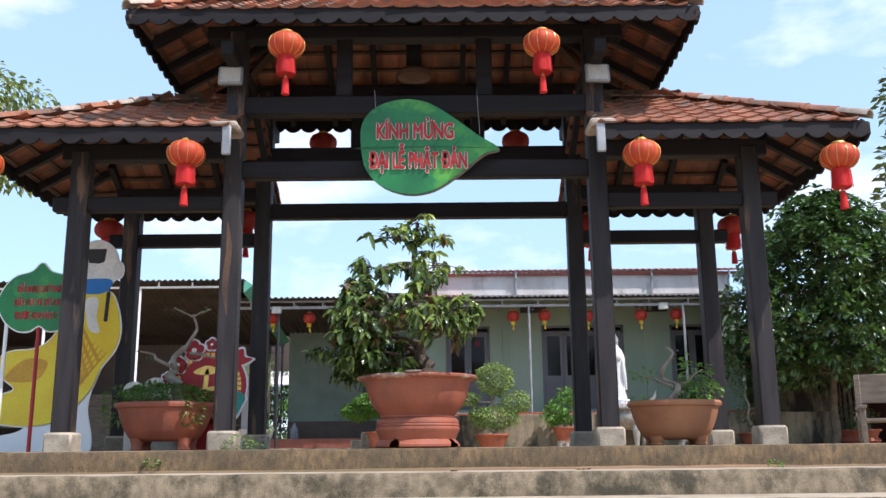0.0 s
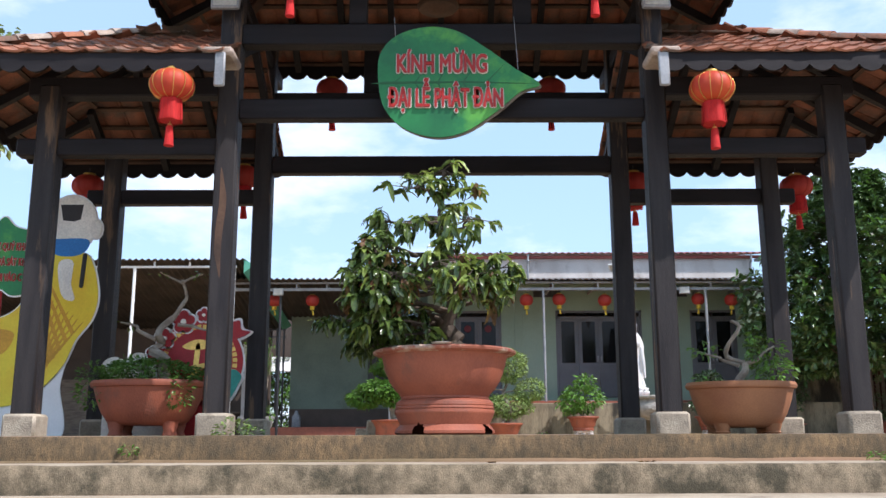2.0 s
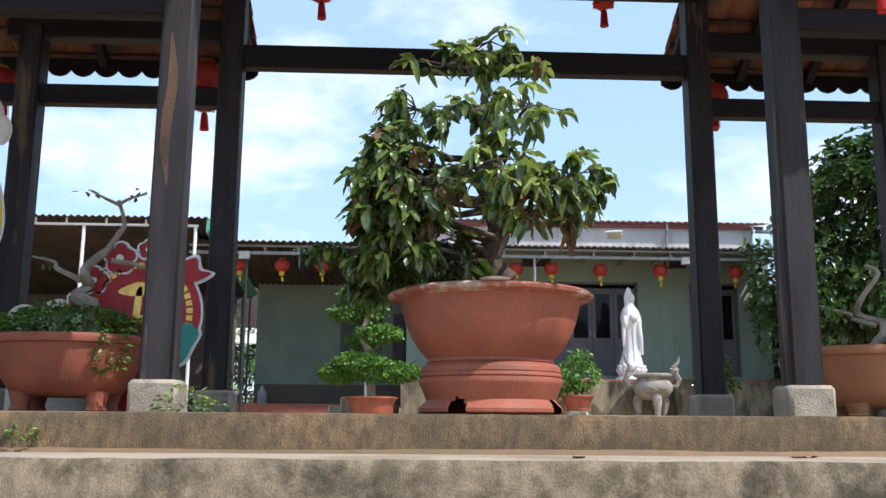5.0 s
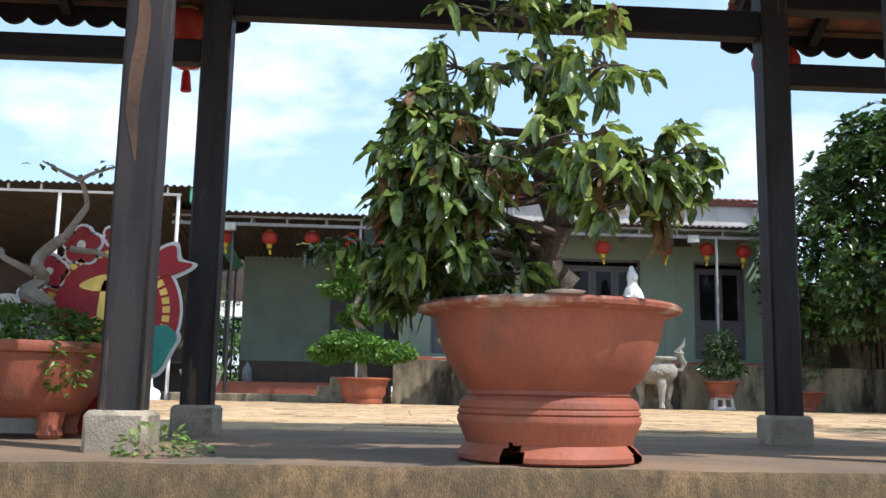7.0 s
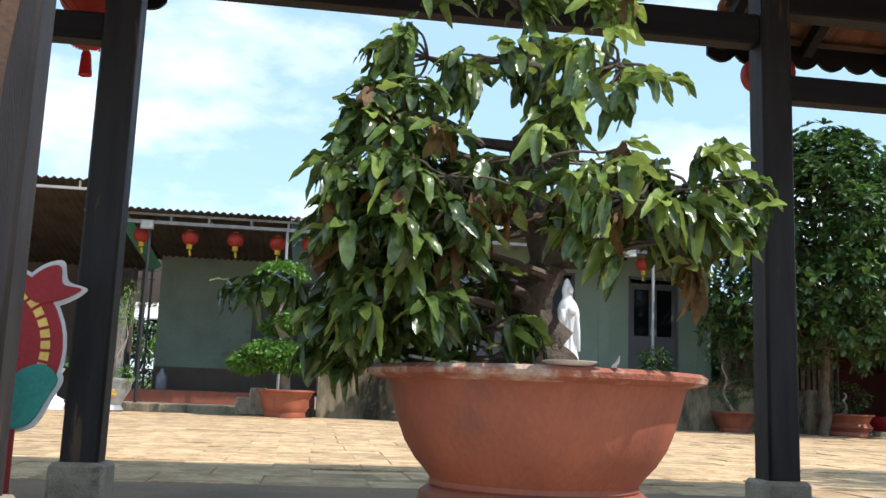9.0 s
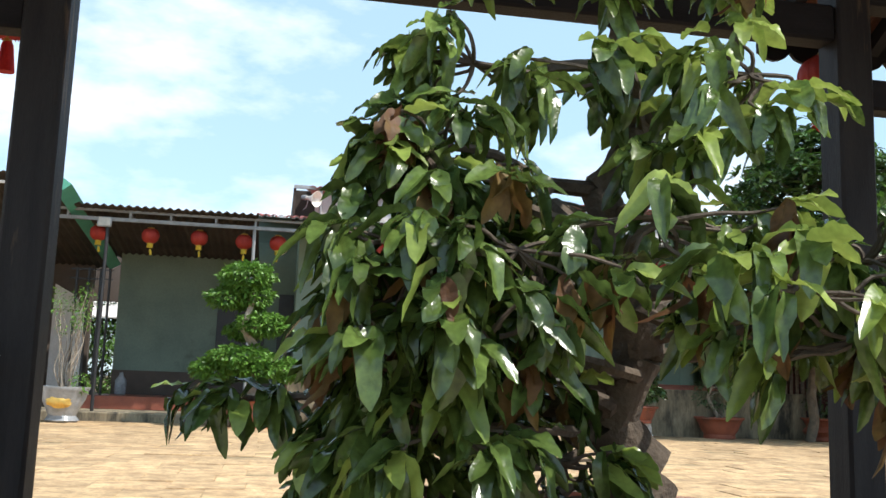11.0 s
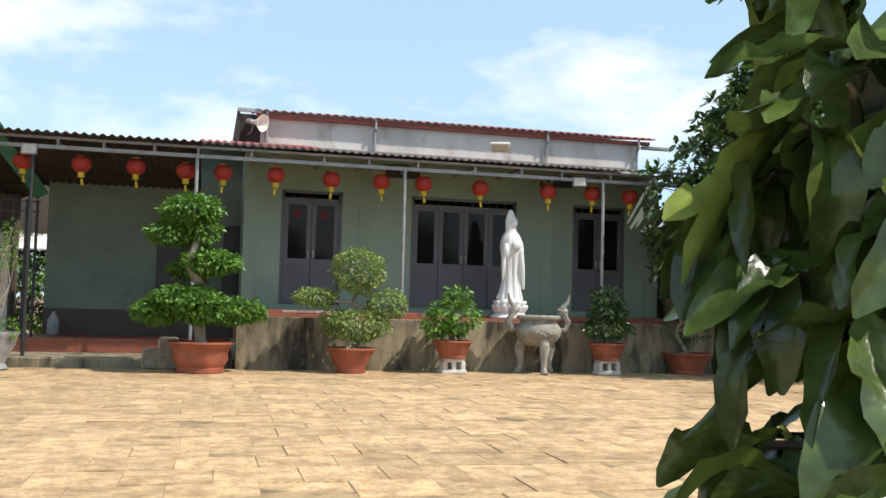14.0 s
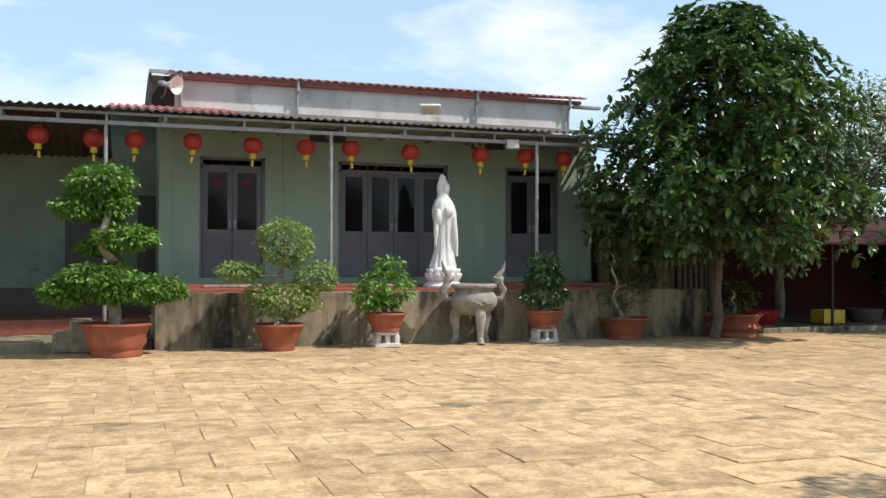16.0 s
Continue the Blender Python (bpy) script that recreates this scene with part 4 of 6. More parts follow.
prof = [(0.318, 0.248), (0.325, 0.258), (0.322, 0.272), (0.335, 0.290), (0.372, 0.330), (0.405, 0.380), (0.430, 0.440), (0.450, 0.505), (0.460, 0.552), (0.468, 0.568), (0.500, 0.573), (0.524, 0.583), (0.528, 0.598), (0.512, 0.610), (0.430, 0.615), (0.420, 0.600), (0.400, 0.540), (0.380, 0.513)]
part("bowl", Geo().lathe(prof[:10] + prof[14:], 64, wobble=0.006), M_POT, pot, "red terracotta bowl")
part("rim", Geo().lathe([(0.462, 0.566)] + prof[9:15] + [(0.418, 0.598)], 96, wobble=0.012), M_RIM, pot, "chipped flared rim with pale worn patches")
part("soil", soil_geo(0.415, 0.57), M_SOIL, pot, "dark soil with leaf litter")
dish = tagged(new("saucer", Geo().lathe([(0.0, 0.0), (0.055, 0.0), (0.075, 0.012), (0.068, 0.014), (0, 0.006)], 24).mesh("saucer", M_CREAM)), "small flat cream dish on the pot rim", "dish")
dish.location = (PX - 0.02, PY - 0.46, 0.6125)
rng = random.Random(11)
bonsai = thing("bonsai_tree", "old bonsai with twisted trunk and drooping glossy leaves", "tree", (PX, PY, 0.57))
tr = Geo()
BENDS = [((0.06, 0.12, -0.02), 0.085), ((0.11, 0.14, 0.12), 0.072), ((-0.01, 0.12, 0.24), 0.064), ((0.06, 0.08, 0.40), 0.058), ((-0.01, 0.06, 0.60), 0.048), ((-0.06, 0.05, 0.78), 0.040), ((0.05, 0.04, 0.92), 0.032), ((-0.03, 0.02, 1.10), 0.024), ((0.0, 0.0, 1.40), 0.010)]
spine = []
for (p, ra), (q, rb) in zip(BENDS, BENDS[1:]):
    spine += limb(tr, rng, p, q, ra, rb, 3, 0.07, 12)
for p, q, ra in (((0.10, 0.12, 0.02), (-0.42, -0.02, 0.05), 0.050), ((0.0, 0.1, 0.02), (-0.20, 0.30, 0.02), 0.04), ((0.08, 0.12, 0.0), (0.40, 0.10, 0.02), 0.05), ((0.1, 0.05, 0.0), (0.16, -0.30, 0.01), 0.045)):
    limb(tr, rng, p, q, ra, 0.018, 4, 0.10)
PADS = [((0.0, 0.0, 1.44), (0.11, 0.11, 0.07), 5), ((-0.24, -0.02, 1.29), (0.20, 0.18, 0.07), 9), ((0.14, 0.0, 1.29), (0.13, 0.14, 0.07), 6), ((-0.05, 0.0, 1.17), (0.20, 0.18, 0.08), 3),
        ((-0.40, -0.12, 1.00), (0.17, 0.18, 0.10), 11), ((0.18, -0.24, 0.99), (0.19, 0.20, 0.11), 10), ((-0.12, -0.20, 0.97), (0.20, 0.18, 0.09), 6),
        ((-0.48, -0.22, 0.72), (0.19, 0.20, 0.12), 14), ((-0.36, -0.38, 0.56), (0.22, 0.16, 0.12), 14), ((-0.10, -0.42, 0.62), (0.22, 0.14, 0.10), 13), ((0.12, -0.50, 0.50), (0.24, 0.16, 0.10), 14), ((0.08, -0.18, 0.76), (0.20, 0.16, 0.10), 5),
        ((0.36, -0.34, 0.58), (0.20, 0.22, 0.10), 14), ((0.46, -0.36, 0.48), (0.13, 0.18, 0.09), 11), ((0.28, -0.44, 0.42), (0.18, 0.18, 0.08), 9),
        ((-0.54, -0.32, 0.54), (0.16, 0.17, 0.14), 17), ((-0.50, -0.16, 0.80), (0.14, 0.17, 0.12), 13), ((-0.54, -0.22, 0.62), (0.12, 0.14, 0.12), 13), ((-0.58, -0.32, 0.46), (0.12, 0.14, 0.12), 11), ((-0.56, -0.36, 0.40), (0.15, 0.14, 0.08), 12), ((-0.42, -0.08, 0.56), (0.16, 0.16, 0.12), 13), ((-0.40, -0.34, 0.40), (0.18, 0.16, 0.09), 12), ((-0.56, -0.12, 0.22), (0.16, 0.16, 0.09), 11), ((-0.46, -0.26, 0.24), (0.16, 0.15, 0.08), 11), ((-0.20, -0.10, 0.16), (0.16, 0.12, 0.07), 8),
        ((-0.50, -0.06, 0.38), (0.20, 0.20, 0.14), 15), ((-0.58, 0.02, 0.18), (0.16, 0.17, 0.10), 11), ((-0.42, 0.12, 0.32), (0.18, 0.14, 0.14), 10), ((-0.48, 0.02, 0.10), (0.18, 0.14, 0.07), 8), ((-0.28, -0.20, 0.34), (0.16, 0.14, 0.10), 8), ((-0.22, 0.10, 0.28), (0.16, 0.12, 0.10), 7),
        ((-0.82, 0.10, 0.27), (0.15, 0.07, 0.03), 5), ((0.10, 0.24, 0.78), (0.24, 0.14, 0.14), 5), ((0.30, 0.16, 0.56), (0.20, 0.14, 0.10), 5)]
twigs = []


def reach(v):
    """How far a leaf keeps to the tree's own side of the walking line."""
    return v.x + 0.64 - 0.55 * min(v.y, 0.0) - 0.80 * max(v.y, 0.0) + (0.08 if v.z < 0.62 else 0.02)


for c, r, n in PADS:
    root = min(spine, key=lambda p: (p - Vector(c)).length + 0.4 * abs(p.z - c[2] + 0.05))
    limb(tr, rng, root, c, 0.020, 0.007, 4, 0.17, 6)
    for _ in range(n):
        d = Vector((rng.gauss(0, 1), rng.gauss(0, 1), rng.gauss(0, 0.8))).normalized()
        tip = Vector(c) + Vector((d.x * r[0], d.y * r[1], d.z * r[2])) * rng.uniform(0.75, 1.12)
        if tip.z > 0.36 and reach(tip) < 0.04 or tip.x < -1.0:
            continue
        limb(tr, rng, c, tip, 0.0055, 0.003, 3, 0.16, 5)
        twigs.append((tip, (tip - Vector(c)).normalized()))
part("trunk", tr, M_BARK, bonsai, "gnarled brown twisted trunk and twigs")
LEAVES = []
for i, (ln, wd, fo, dr) in enumerate(((0.135, 0.052, 0.30, 0.30), (0.145, 0.055, 0.45, 0.55), (0.12, 0.052, 0.2, 0.15), (0.14, 0.046, 0.7, 0.8))):
    LEAVES.append(leaf_geo(ln, wd, fo, dr))
LEAF_MESH = {}
for i, lf in enumerate(LEAVES):
    for key, m in (("green", M_LEAF), ("sunlit", M_LEAF_SUNLIT), ("dry", M_LEAF_DRY)):
        LEAF_MESH[i, key] = Geo().add(lf.v, lf.f).mesh("leaf", m, 60)
rest = {k: Geo() for k in ("green", "sunlit", "dry")}
singles = 0
for tip, d in twigs:
    n = rng.randint(7, 11)
    clump_dry = rng.random() < 0.15 and not (tip.x < -0.42 and tip.y > -0.25)
    for k in range(n):
        a = 2 * math.pi * (k / n) + rng.uniform(-0.4, 0.4)
        out = Vector((math.cos(a), math.sin(a), 0)) + d * 0.8
        low = rng.uniform(-1.6, 0.25) if tip.z < 1.1 else rng.uniform(-1.0, 0.3)
        o = Vector((out.x, out.y, low))
        # Painted sunlight: the light tone is commonest on the right front.
        key = "dry" if (clump_dry and rng.random() < 0.6) else ("sunlit" if low > -0.75 and rng.random() < (0.72 if tip.x > -0.20 and tip.y < -0.1 else 0.48 if tip.x > -0.2 else 0.22) else "green")
        if key == "dry":
            o.z = -2.2
        i = rng.randrange(4)
        p = tip + Vector((rng.uniform(-1, 1), rng.uniform(-1, 1), rng.uniform(-1, 1))) * 0.02
        m = Matrix.Translation(p) @ turn(o, rng.uniform(-0.7, 0.7)) @ Matrix.Scale(rng.uniform(0.52, 0.92), 4)
        end = m @ Vector((0.16, 0, 0))
        if p.z > 0.38 and min(reach(p), reach(end)) < 0.0 or end.x < -1.12:
            continue
        if (m @ Vector((0.18, 0, 0))).z < 0.06 and abs(p.x) < 0.5 and abs(p.y) < 0.5:
            continue
        if singles < 300 and tip.y < 0.02 and tip.x < 0.4:
            ob = new("leaf", LEAF_MESH[i, key])
            ob.parent = bonsai
            ob.matrix_local = m
            singles += 1
        else:
            rest[key].add(LEAVES[i].v, LEAVES[i].f, m)
for key, m in (("green", M_LEAF), ("sunlit", M_LEAF_SUNLIT), ("dry", M_LEAF_DRY)):
    part("foliage", rest[key], m, bonsai, {"green": "glossy dark green leaves", "sunlit": "light green leaves toned as sunlit", "dry": "brown withered leaves"}[key], 60)["kind"] = "stuff"


def potted(name, label, x, y, rim, height, pot_mat, rx=1.0, on=None, foot=None):
    p = thing("plant_pot", label, "pot", (x, y, 0 if on is None else on), "potted plants of the courtyard" if y > 15 else "")
    body = pot_geo(rim, height, foot or rim * 0.62, 0.05 if rim > 0.3 else 0.035)
    b = part("bowl", body, pot_mat, p)
    part("soil", soil_geo(rim * 0.86, height - 0.05), M_SOIL, p)
    if rx != 1.0:
        p.scale = (rx, 1, 1)
    return p


# pots on the platform
def footed_pot(x, y, rim, z0, height, material, label):
    p = thing("plant_pot", label, "pot", (x, y, 0))
    b = Geo().lathe([(rim * 0.56, z0), (rim * 0.68, z0 + height * 0.08), (rim * 0.79, z0 + height * 0.3), (rim * 0.875, z0 + height * 0.58), (rim * 0.93, z0 + height * 0.84), (rim * 0.98, z0 + height * 0.86), (rim, z0 + height * 0.93), (rim * 0.97, z0 + height), (rim * 0.88, z0 + height), (rim * 0.85, z0 + height * 0.85)], 48, sy=0.72, wobble=0.01)
    part("bowl", b, material, p)
    part("soil", Geo().lathe([(rim * 0.87, z0 + height * 0.86), (0, z0 + height * 0.95)], 30, sy=0.72), M_SOIL, p)
    for a in (35, 145, 215, 325):
        f = Geo().lathe([(0.05, 0), (0.065, 0.02), (0.055, z0 * 0.5), (0.075, z0 + 0.03)], 10, Matrix.Translation((rim * 0.55 * math.cos(radians(a)), rim * 0.42 * math.sin(radians(a)), 0)))
        part("foot", f, material, p)
    return p


rng = random.Random(5)
footed_pot(-2.50, 8.95, 0.50, 0.10, 0.37, M_POT, "oval dull red terracotta pot on short feet beside the gate post")
herb = thing("ground_cover_plant", "bushy green herb trailing over its oval pot", "plant", (-2.50, 8.95, 0.42))
part("foliage", crown(rng, [((0, 0, 0.10), (0.48, 0.33, 0.14), 2200), ((-0.45, -0.1, 0.0), (0.14, 0.2, 0.2), 260), ((0.33, -0.26, -0.05), (0.1, 0.08, 0.15), 130), ((-0.2, 0.1, 0.16), (0.2, 0.2, 0.1), 260)], 0.045, SMALL_LEAF, 0.1), M_LEAF_FICUS, herb, "", 0)["kind"] = "stuff"
bs = Geo()
limb(bs, rng, (0.10, 0.05, 0.0), (-0.12, 0.0, 0.32), 0.05, 0.04, 3, 0.2)
limb(bs, rng, (-0.12, 0, 0.32), (0.05, 0.05, 0.62), 0.035, 0.025, 4, 0.25)
limb(bs, rng, (0.05, 0.05, 0.62), (0.12, 0.0, 0.95), 0.022, 0.012, 3, 0.2)
limb(bs, rng, (0.12, 0, 0.92), (0.30, 0.0, 1.0), 0.012, 0.006, 2, 0.1)
limb(bs, rng, (0.12, 0, 0.92), (-0.08, 0.0, 1.02), 0.012, 0.005, 2, 0.1)
limb(bs, rng, (-0.08, 0, 0.42), (-0.42, 0.05, 0.58), 0.02, 0.007, 3, 0.15)
limb(bs, rng, (0.1, 0, 0.55), (0.36, 0.05, 0.50), 0.018, 0.006, 3, 0.15)
bare = thing("bare_bonsai", "nearly bare twisted bonsai trunk in an oval pot", "tree", (-2.42, 9.05, 0.42))
part("trunk", bs, M_PALEBARK, bare)
part("foliage", crown(rng, [((0.24, 0, 1.0), (0.10, 0.08, 0.03), 9), ((-0.1, 0, 1.0), (0.08, 0.05, 0.03), 5), ((-0.36, 0, 0.55), (0.06, 0.06, 0.04), 8)], 0.06, SMALL_LEAF), M_LEAF, bare, "", 0)["kind"] = "stuff"
footed_pot(2.44, 8.60, 0.45, 0.06, 0.36, M_POT_OCHRE, "oval ochre terracotta pot on a low foot")
twist = thing("bonsai_tree", "small twisted bonsai with sparse pale leaves", "tree", (2.44, 8.60, 0.38))
bs = Geo()
limb(bs, rng, (-0.05, 0, 0), (0.05, 0, 0.20), 0.035, 0.025, 3, 0.2)
limb(bs, rng, (0.05, 0, 0.20), (-0.04, 0, 0.55), 0.022, 0.012, 4, 0.3)
limb(bs, rng, (0.0, 0, 0.18), (-0.34, 0, 0.30), 0.016, 0.006, 4, 0.2)
limb(bs, rng, (0.05, 0, 0.2), (0.30, 0.0, 0.34), 0.018, 0.006, 3, 0.2)
part("trunk", bs, M_PALEBARK, twist)
part("foliage", crown(rng, [((0.22, 0, 0.30), (0.17, 0.15, 0.11), 120), ((0.30, 0, 0.14), (0.16, 0.15, 0.10), 120), ((-0.28, 0, 0.30), (0.12, 0.1, 0.05), 40), ((0.08, 0, 0.45), (0.08, 0.08, 0.08), 26), ((-0.32, 0, 0.06), (0.05, 0.06, 0.05), 20), ((0.0, 0, 0.02), (0.36, 0.2, 0.03), 60)], 0.055, SMALL_LEAF), M_LEAF_FICUS, twist, "", 0)["kind"] = "stuff"

# potted plants before the house


def shrub(x, y, z, label, pads, size, material, trunk_to, seed, bark=M_PALEBARK, r0=0.06, category="tree", per=1.0):
    r = random.Random(seed)
    t = thing("potted_tree" if category == "tree" else "potted_shrub", label, category, (x, y, z))
    g = Geo()
    sp = limb(g, r, (0, 0, 0), trunk_to, r0, r0 * 0.4, 5, 0.10, 8)
    for a in (40, 130, 220, 300):
        limb(g, r, (0, 0, 0.08), (0.16 * math.cos(radians(a)), 0.16 * math.sin(radians(a)), -0.01), r0 * 0.5, r0 * 0.2, 2, 0.1, 6)
    for c, rr, n in pads:
        root = min(sp, key=lambda p: (p - Vector(c)).length + abs(p.z - c[2] + 0.1))
        limb(g, r, root, c, r0 * 0.4, r0 * 0.15, 3, 0.12, 6)
    part("trunk", g, bark, t)
    part("foliage", crown(r, pads, size, SMALL_LEAF, 0.25, per), material, t, "", 0)["kind"] = "stuff"
    return t


potted("p", "terracotta bonsai pot beside the porch steps", -0.80, 23.45, 0.58, 0.54, M_POT, foot=0.40)
shrub(-0.80, 23.45, 0.50, "cloud-pruned bonsai with three bright green tiers", [((-0.25, 0, 2.30), (0.50, 0.45, 0.30), 1500), ((-0.55, 0, 1.90), (0.45, 0.35, 0.20), 700), ((-0.1, 0, 1.95), (0.35, 0.35, 0.25), 600), ((0.12, -0.1, 1.42), (0.50, 0.40, 0.20), 1200), ((-0.2, 0.1, 1.3), (0.4, 0.3, 0.16), 500),
      ((-0.25, -0.15, 0.75), (0.65, 0.5, 0.24), 1700), ((-0.75, 0, 0.55), (0.40, 0.4, 0.20), 800), ((0.55, 0, 0.58), (0.55, 0.45, 0.20), 1200), ((0.0, -0.3, 0.55), (0.4, 0.3, 0.18), 500)], 0.10, M_LEAF_FICUS, (-0.2, 0, 2.2), 21, r0=0.10, per=1.5)
potted("p", "terracotta pot with a pale airy shrub before the porch", 1.86, 23.70, 0.46, 0.46, M_POT, foot=0.27)
shrub(1.86, 23.70, 0.42, "pale airy potted shrub with thin twigs", [((0.1, 0, 1.45), (0.48, 0.4, 0.42), 1100), ((-0.68, 0, 0.95), (0.40, 0.3, 0.16), 450), ((0.65, 0, 0.85), (0.36, 0.35, 0.28), 500), ((0.1, -0.1, 0.45), (0.6, 0.4, 0.28), 900), ((-0.3, 0, 0.55), (0.3, 0.3, 0.2), 250)], 0.075, M_LEAF_PALE, (0.1, 0, 1.3), 22, r0=0.06, per=2.2)


def pierced_stand(x, y):
    s = thing("pot_stand", "white pierced concrete block stand", "stand", (x, y, 0), "pot stands")
    out = Geo()
    for a, b in ((-0.22, -0.14), (-0.04, 0.04), (0.14, 0.22)):
        out.box(a, b, -0.15, 0.15, 0.07, 0.22, 0.012)
    out.box(-0.24, 0.24, -0.17, 0.17, 0.0, 0.075, 0.012)
    out.box(-0.20, 0.20, -0.15, 0.15, 0.215, 0.28, 0.012)
    part("block", out, M_FASCIA, s)


for x, pads, matl, sd, lab in ((3.80, [((0, 0, 0.50), (0.52, 0.42, 0.36), 620), ((0.1, 0, 0.85), (0.25, 0.25, 0.2), 160), ((-0.3, -0.1, 0.35), (0.35, 0.3, 0.22), 260)], M_LEAF_FICUS, 23, "low leafy potted shrub on a pierced stand"),
                               (6.95, [((0, 0, 0.95), (0.32, 0.3, 0.16), 320), ((0, 0, 0.65), (0.40, 0.35, 0.16), 420), ((0, -0.05, 0.33), (0.52, 0.42, 0.18), 560)], M_LEAF_DARK, 24, "dark tiered potted shrub on a pierced stand")):
    pierced_stand(x, 23.78)
    potted("p", "terracotta pot on a pierced stand", x, 23.78, 0.39, 0.34, M_POT, on=0.28, foot=0.25)
    shrub(x, 23.78, 0.58, lab, pads, 0.12, matl, (0, 0, 0.7), sd, category="shrub", r0=0.035)
potted("p", "terracotta pot with a thin dark shrub before the porch", 8.82, 24.0, 0.52, 0.44, M_POT, foot=0.32)
shrub(8.82, 24.0, 0.40, "thin dusty potted shrub in the shade of the tree", [((0, 0, 0.55), (0.55, 0.4, 0.35), 600), ((-0.25, 0.1, 1.35), (0.4, 0.35, 0.4), 420), ((0.3, 0, 0.75), (0.35, 0.3, 0.25), 250)], 0.07, M_LEAF_DARK, (-0.2, 0, 1.2), 25, r0=0.04)
potted("p", "long terracotta trough under the tree", 11.4, 24.0, 0.62, 0.48, M_POT, foot=0.5)
shrub(11.4, 24.0, 0.44, "low dark potted shrub under the tree", [((0, 0, 0.4), (0.6, 0.4, 0.35), 550)], 0.08, M_LEAF_DARK, (0, 0, 0.5), 26, category="shrub", r0=0.04)

# glazed planter with shrub at the far left
gp = thing("planter", "glazed grey ceramic planter with a gold painted motif", "planter", (-4.2, 23.7, 0))
part("bowl", Geo().lathe([(0.26, 0), (0.30, 0.03), (0.24, 0.12), (0.30, 0.25), (0.39, 0.42), (0.42, 0.56), (0.45, 0.60), (0.45, 0.64), (0.38, 0.64), (0.36, 0.56)], 36), M_GLAZE, gp)
part("soil", soil_geo(0.37, 0.58), M_SOIL, gp)
part("motif", Geo().ball((0, -0.36, 0.36), 0.20, 0.05, 0.10, 16, 8, lump=0.5), M_GOLD, gp, "gold painted motif")
r = random.Random(31)
gs = thing("potted_shrub", "bare many-stemmed grey shrub in a glazed planter", "shrub", (-4.2, 23.7, 0.6))
tops = []
for i in range(16):
    a = r.uniform(0, 6.28)
    e = (0.42 * math.cos(a) * r.uniform(0.3, 1), 0.35 * math.sin(a), r.uniform(1.1, 1.85))
    st = Geo()
    limb(st, r, (0.08 * math.cos(a), 0.08 * math.sin(a), 0), e, 0.016, 0.005, 4, 0.06, 5)
    part("stem", st, M_PALEBARK, gs)
    tops.append((e, (0.14, 0.14, 0.16), 34))
part("foliage", crown(r, tops + [((0.3, -0.2, 0.1), (0.16, 0.15, 0.2), 160)], 0.06, SMALL_LEAF), M_LEAF_FICUS, gs, "", 0)["kind"] = "stuff"

BIG_LEAF = Geo()
BIG_LEAF.v = [(0, 0, 0), (0.35, -0.2, 0.05), (0.35, 0, -0.02), (0.35, 0.2, 0.05), (0.72, -0.21, -0.04), (0.72, 0, -0.1), (0.72, 0.21, -0.04), (1, 0, -0.24)]
BIG_LEAF.f = [(0, 1, 2), (0, 2, 3), (1, 4, 5, 2), (2, 5, 6, 3), (4, 7, 5), (5, 7, 6)]


def tree(x, y, z0, label, pads, size, material, seed, trunk=(0.0, 0.0, 2.0), r0=0.12, leaf=None, bark=M_PALEBARK, per=1.0, hang=0.1):
    r = random.Random(seed)
    t = thing("tree", label, "tree", (x, y, z0))
    g = Geo()
    sp = limb(g, r, (0, 0, -0.05), trunk, r0, r0 * 0.75, 4, 0.03, 10)
    for c, rr, n in pads:
        limb(g, r, sp[-1 if c[2] > trunk[2] + 1 else -4], c, r0 * 0.45, r0 * 0.12, 4, 0.10, 6)
    part("trunk", g, bark, t)
    part("crown", crown(r, pads, size, leaf or SMALL_LEAF, hang, per), material, t, "", 0)["kind"] = "stuff"
    return t


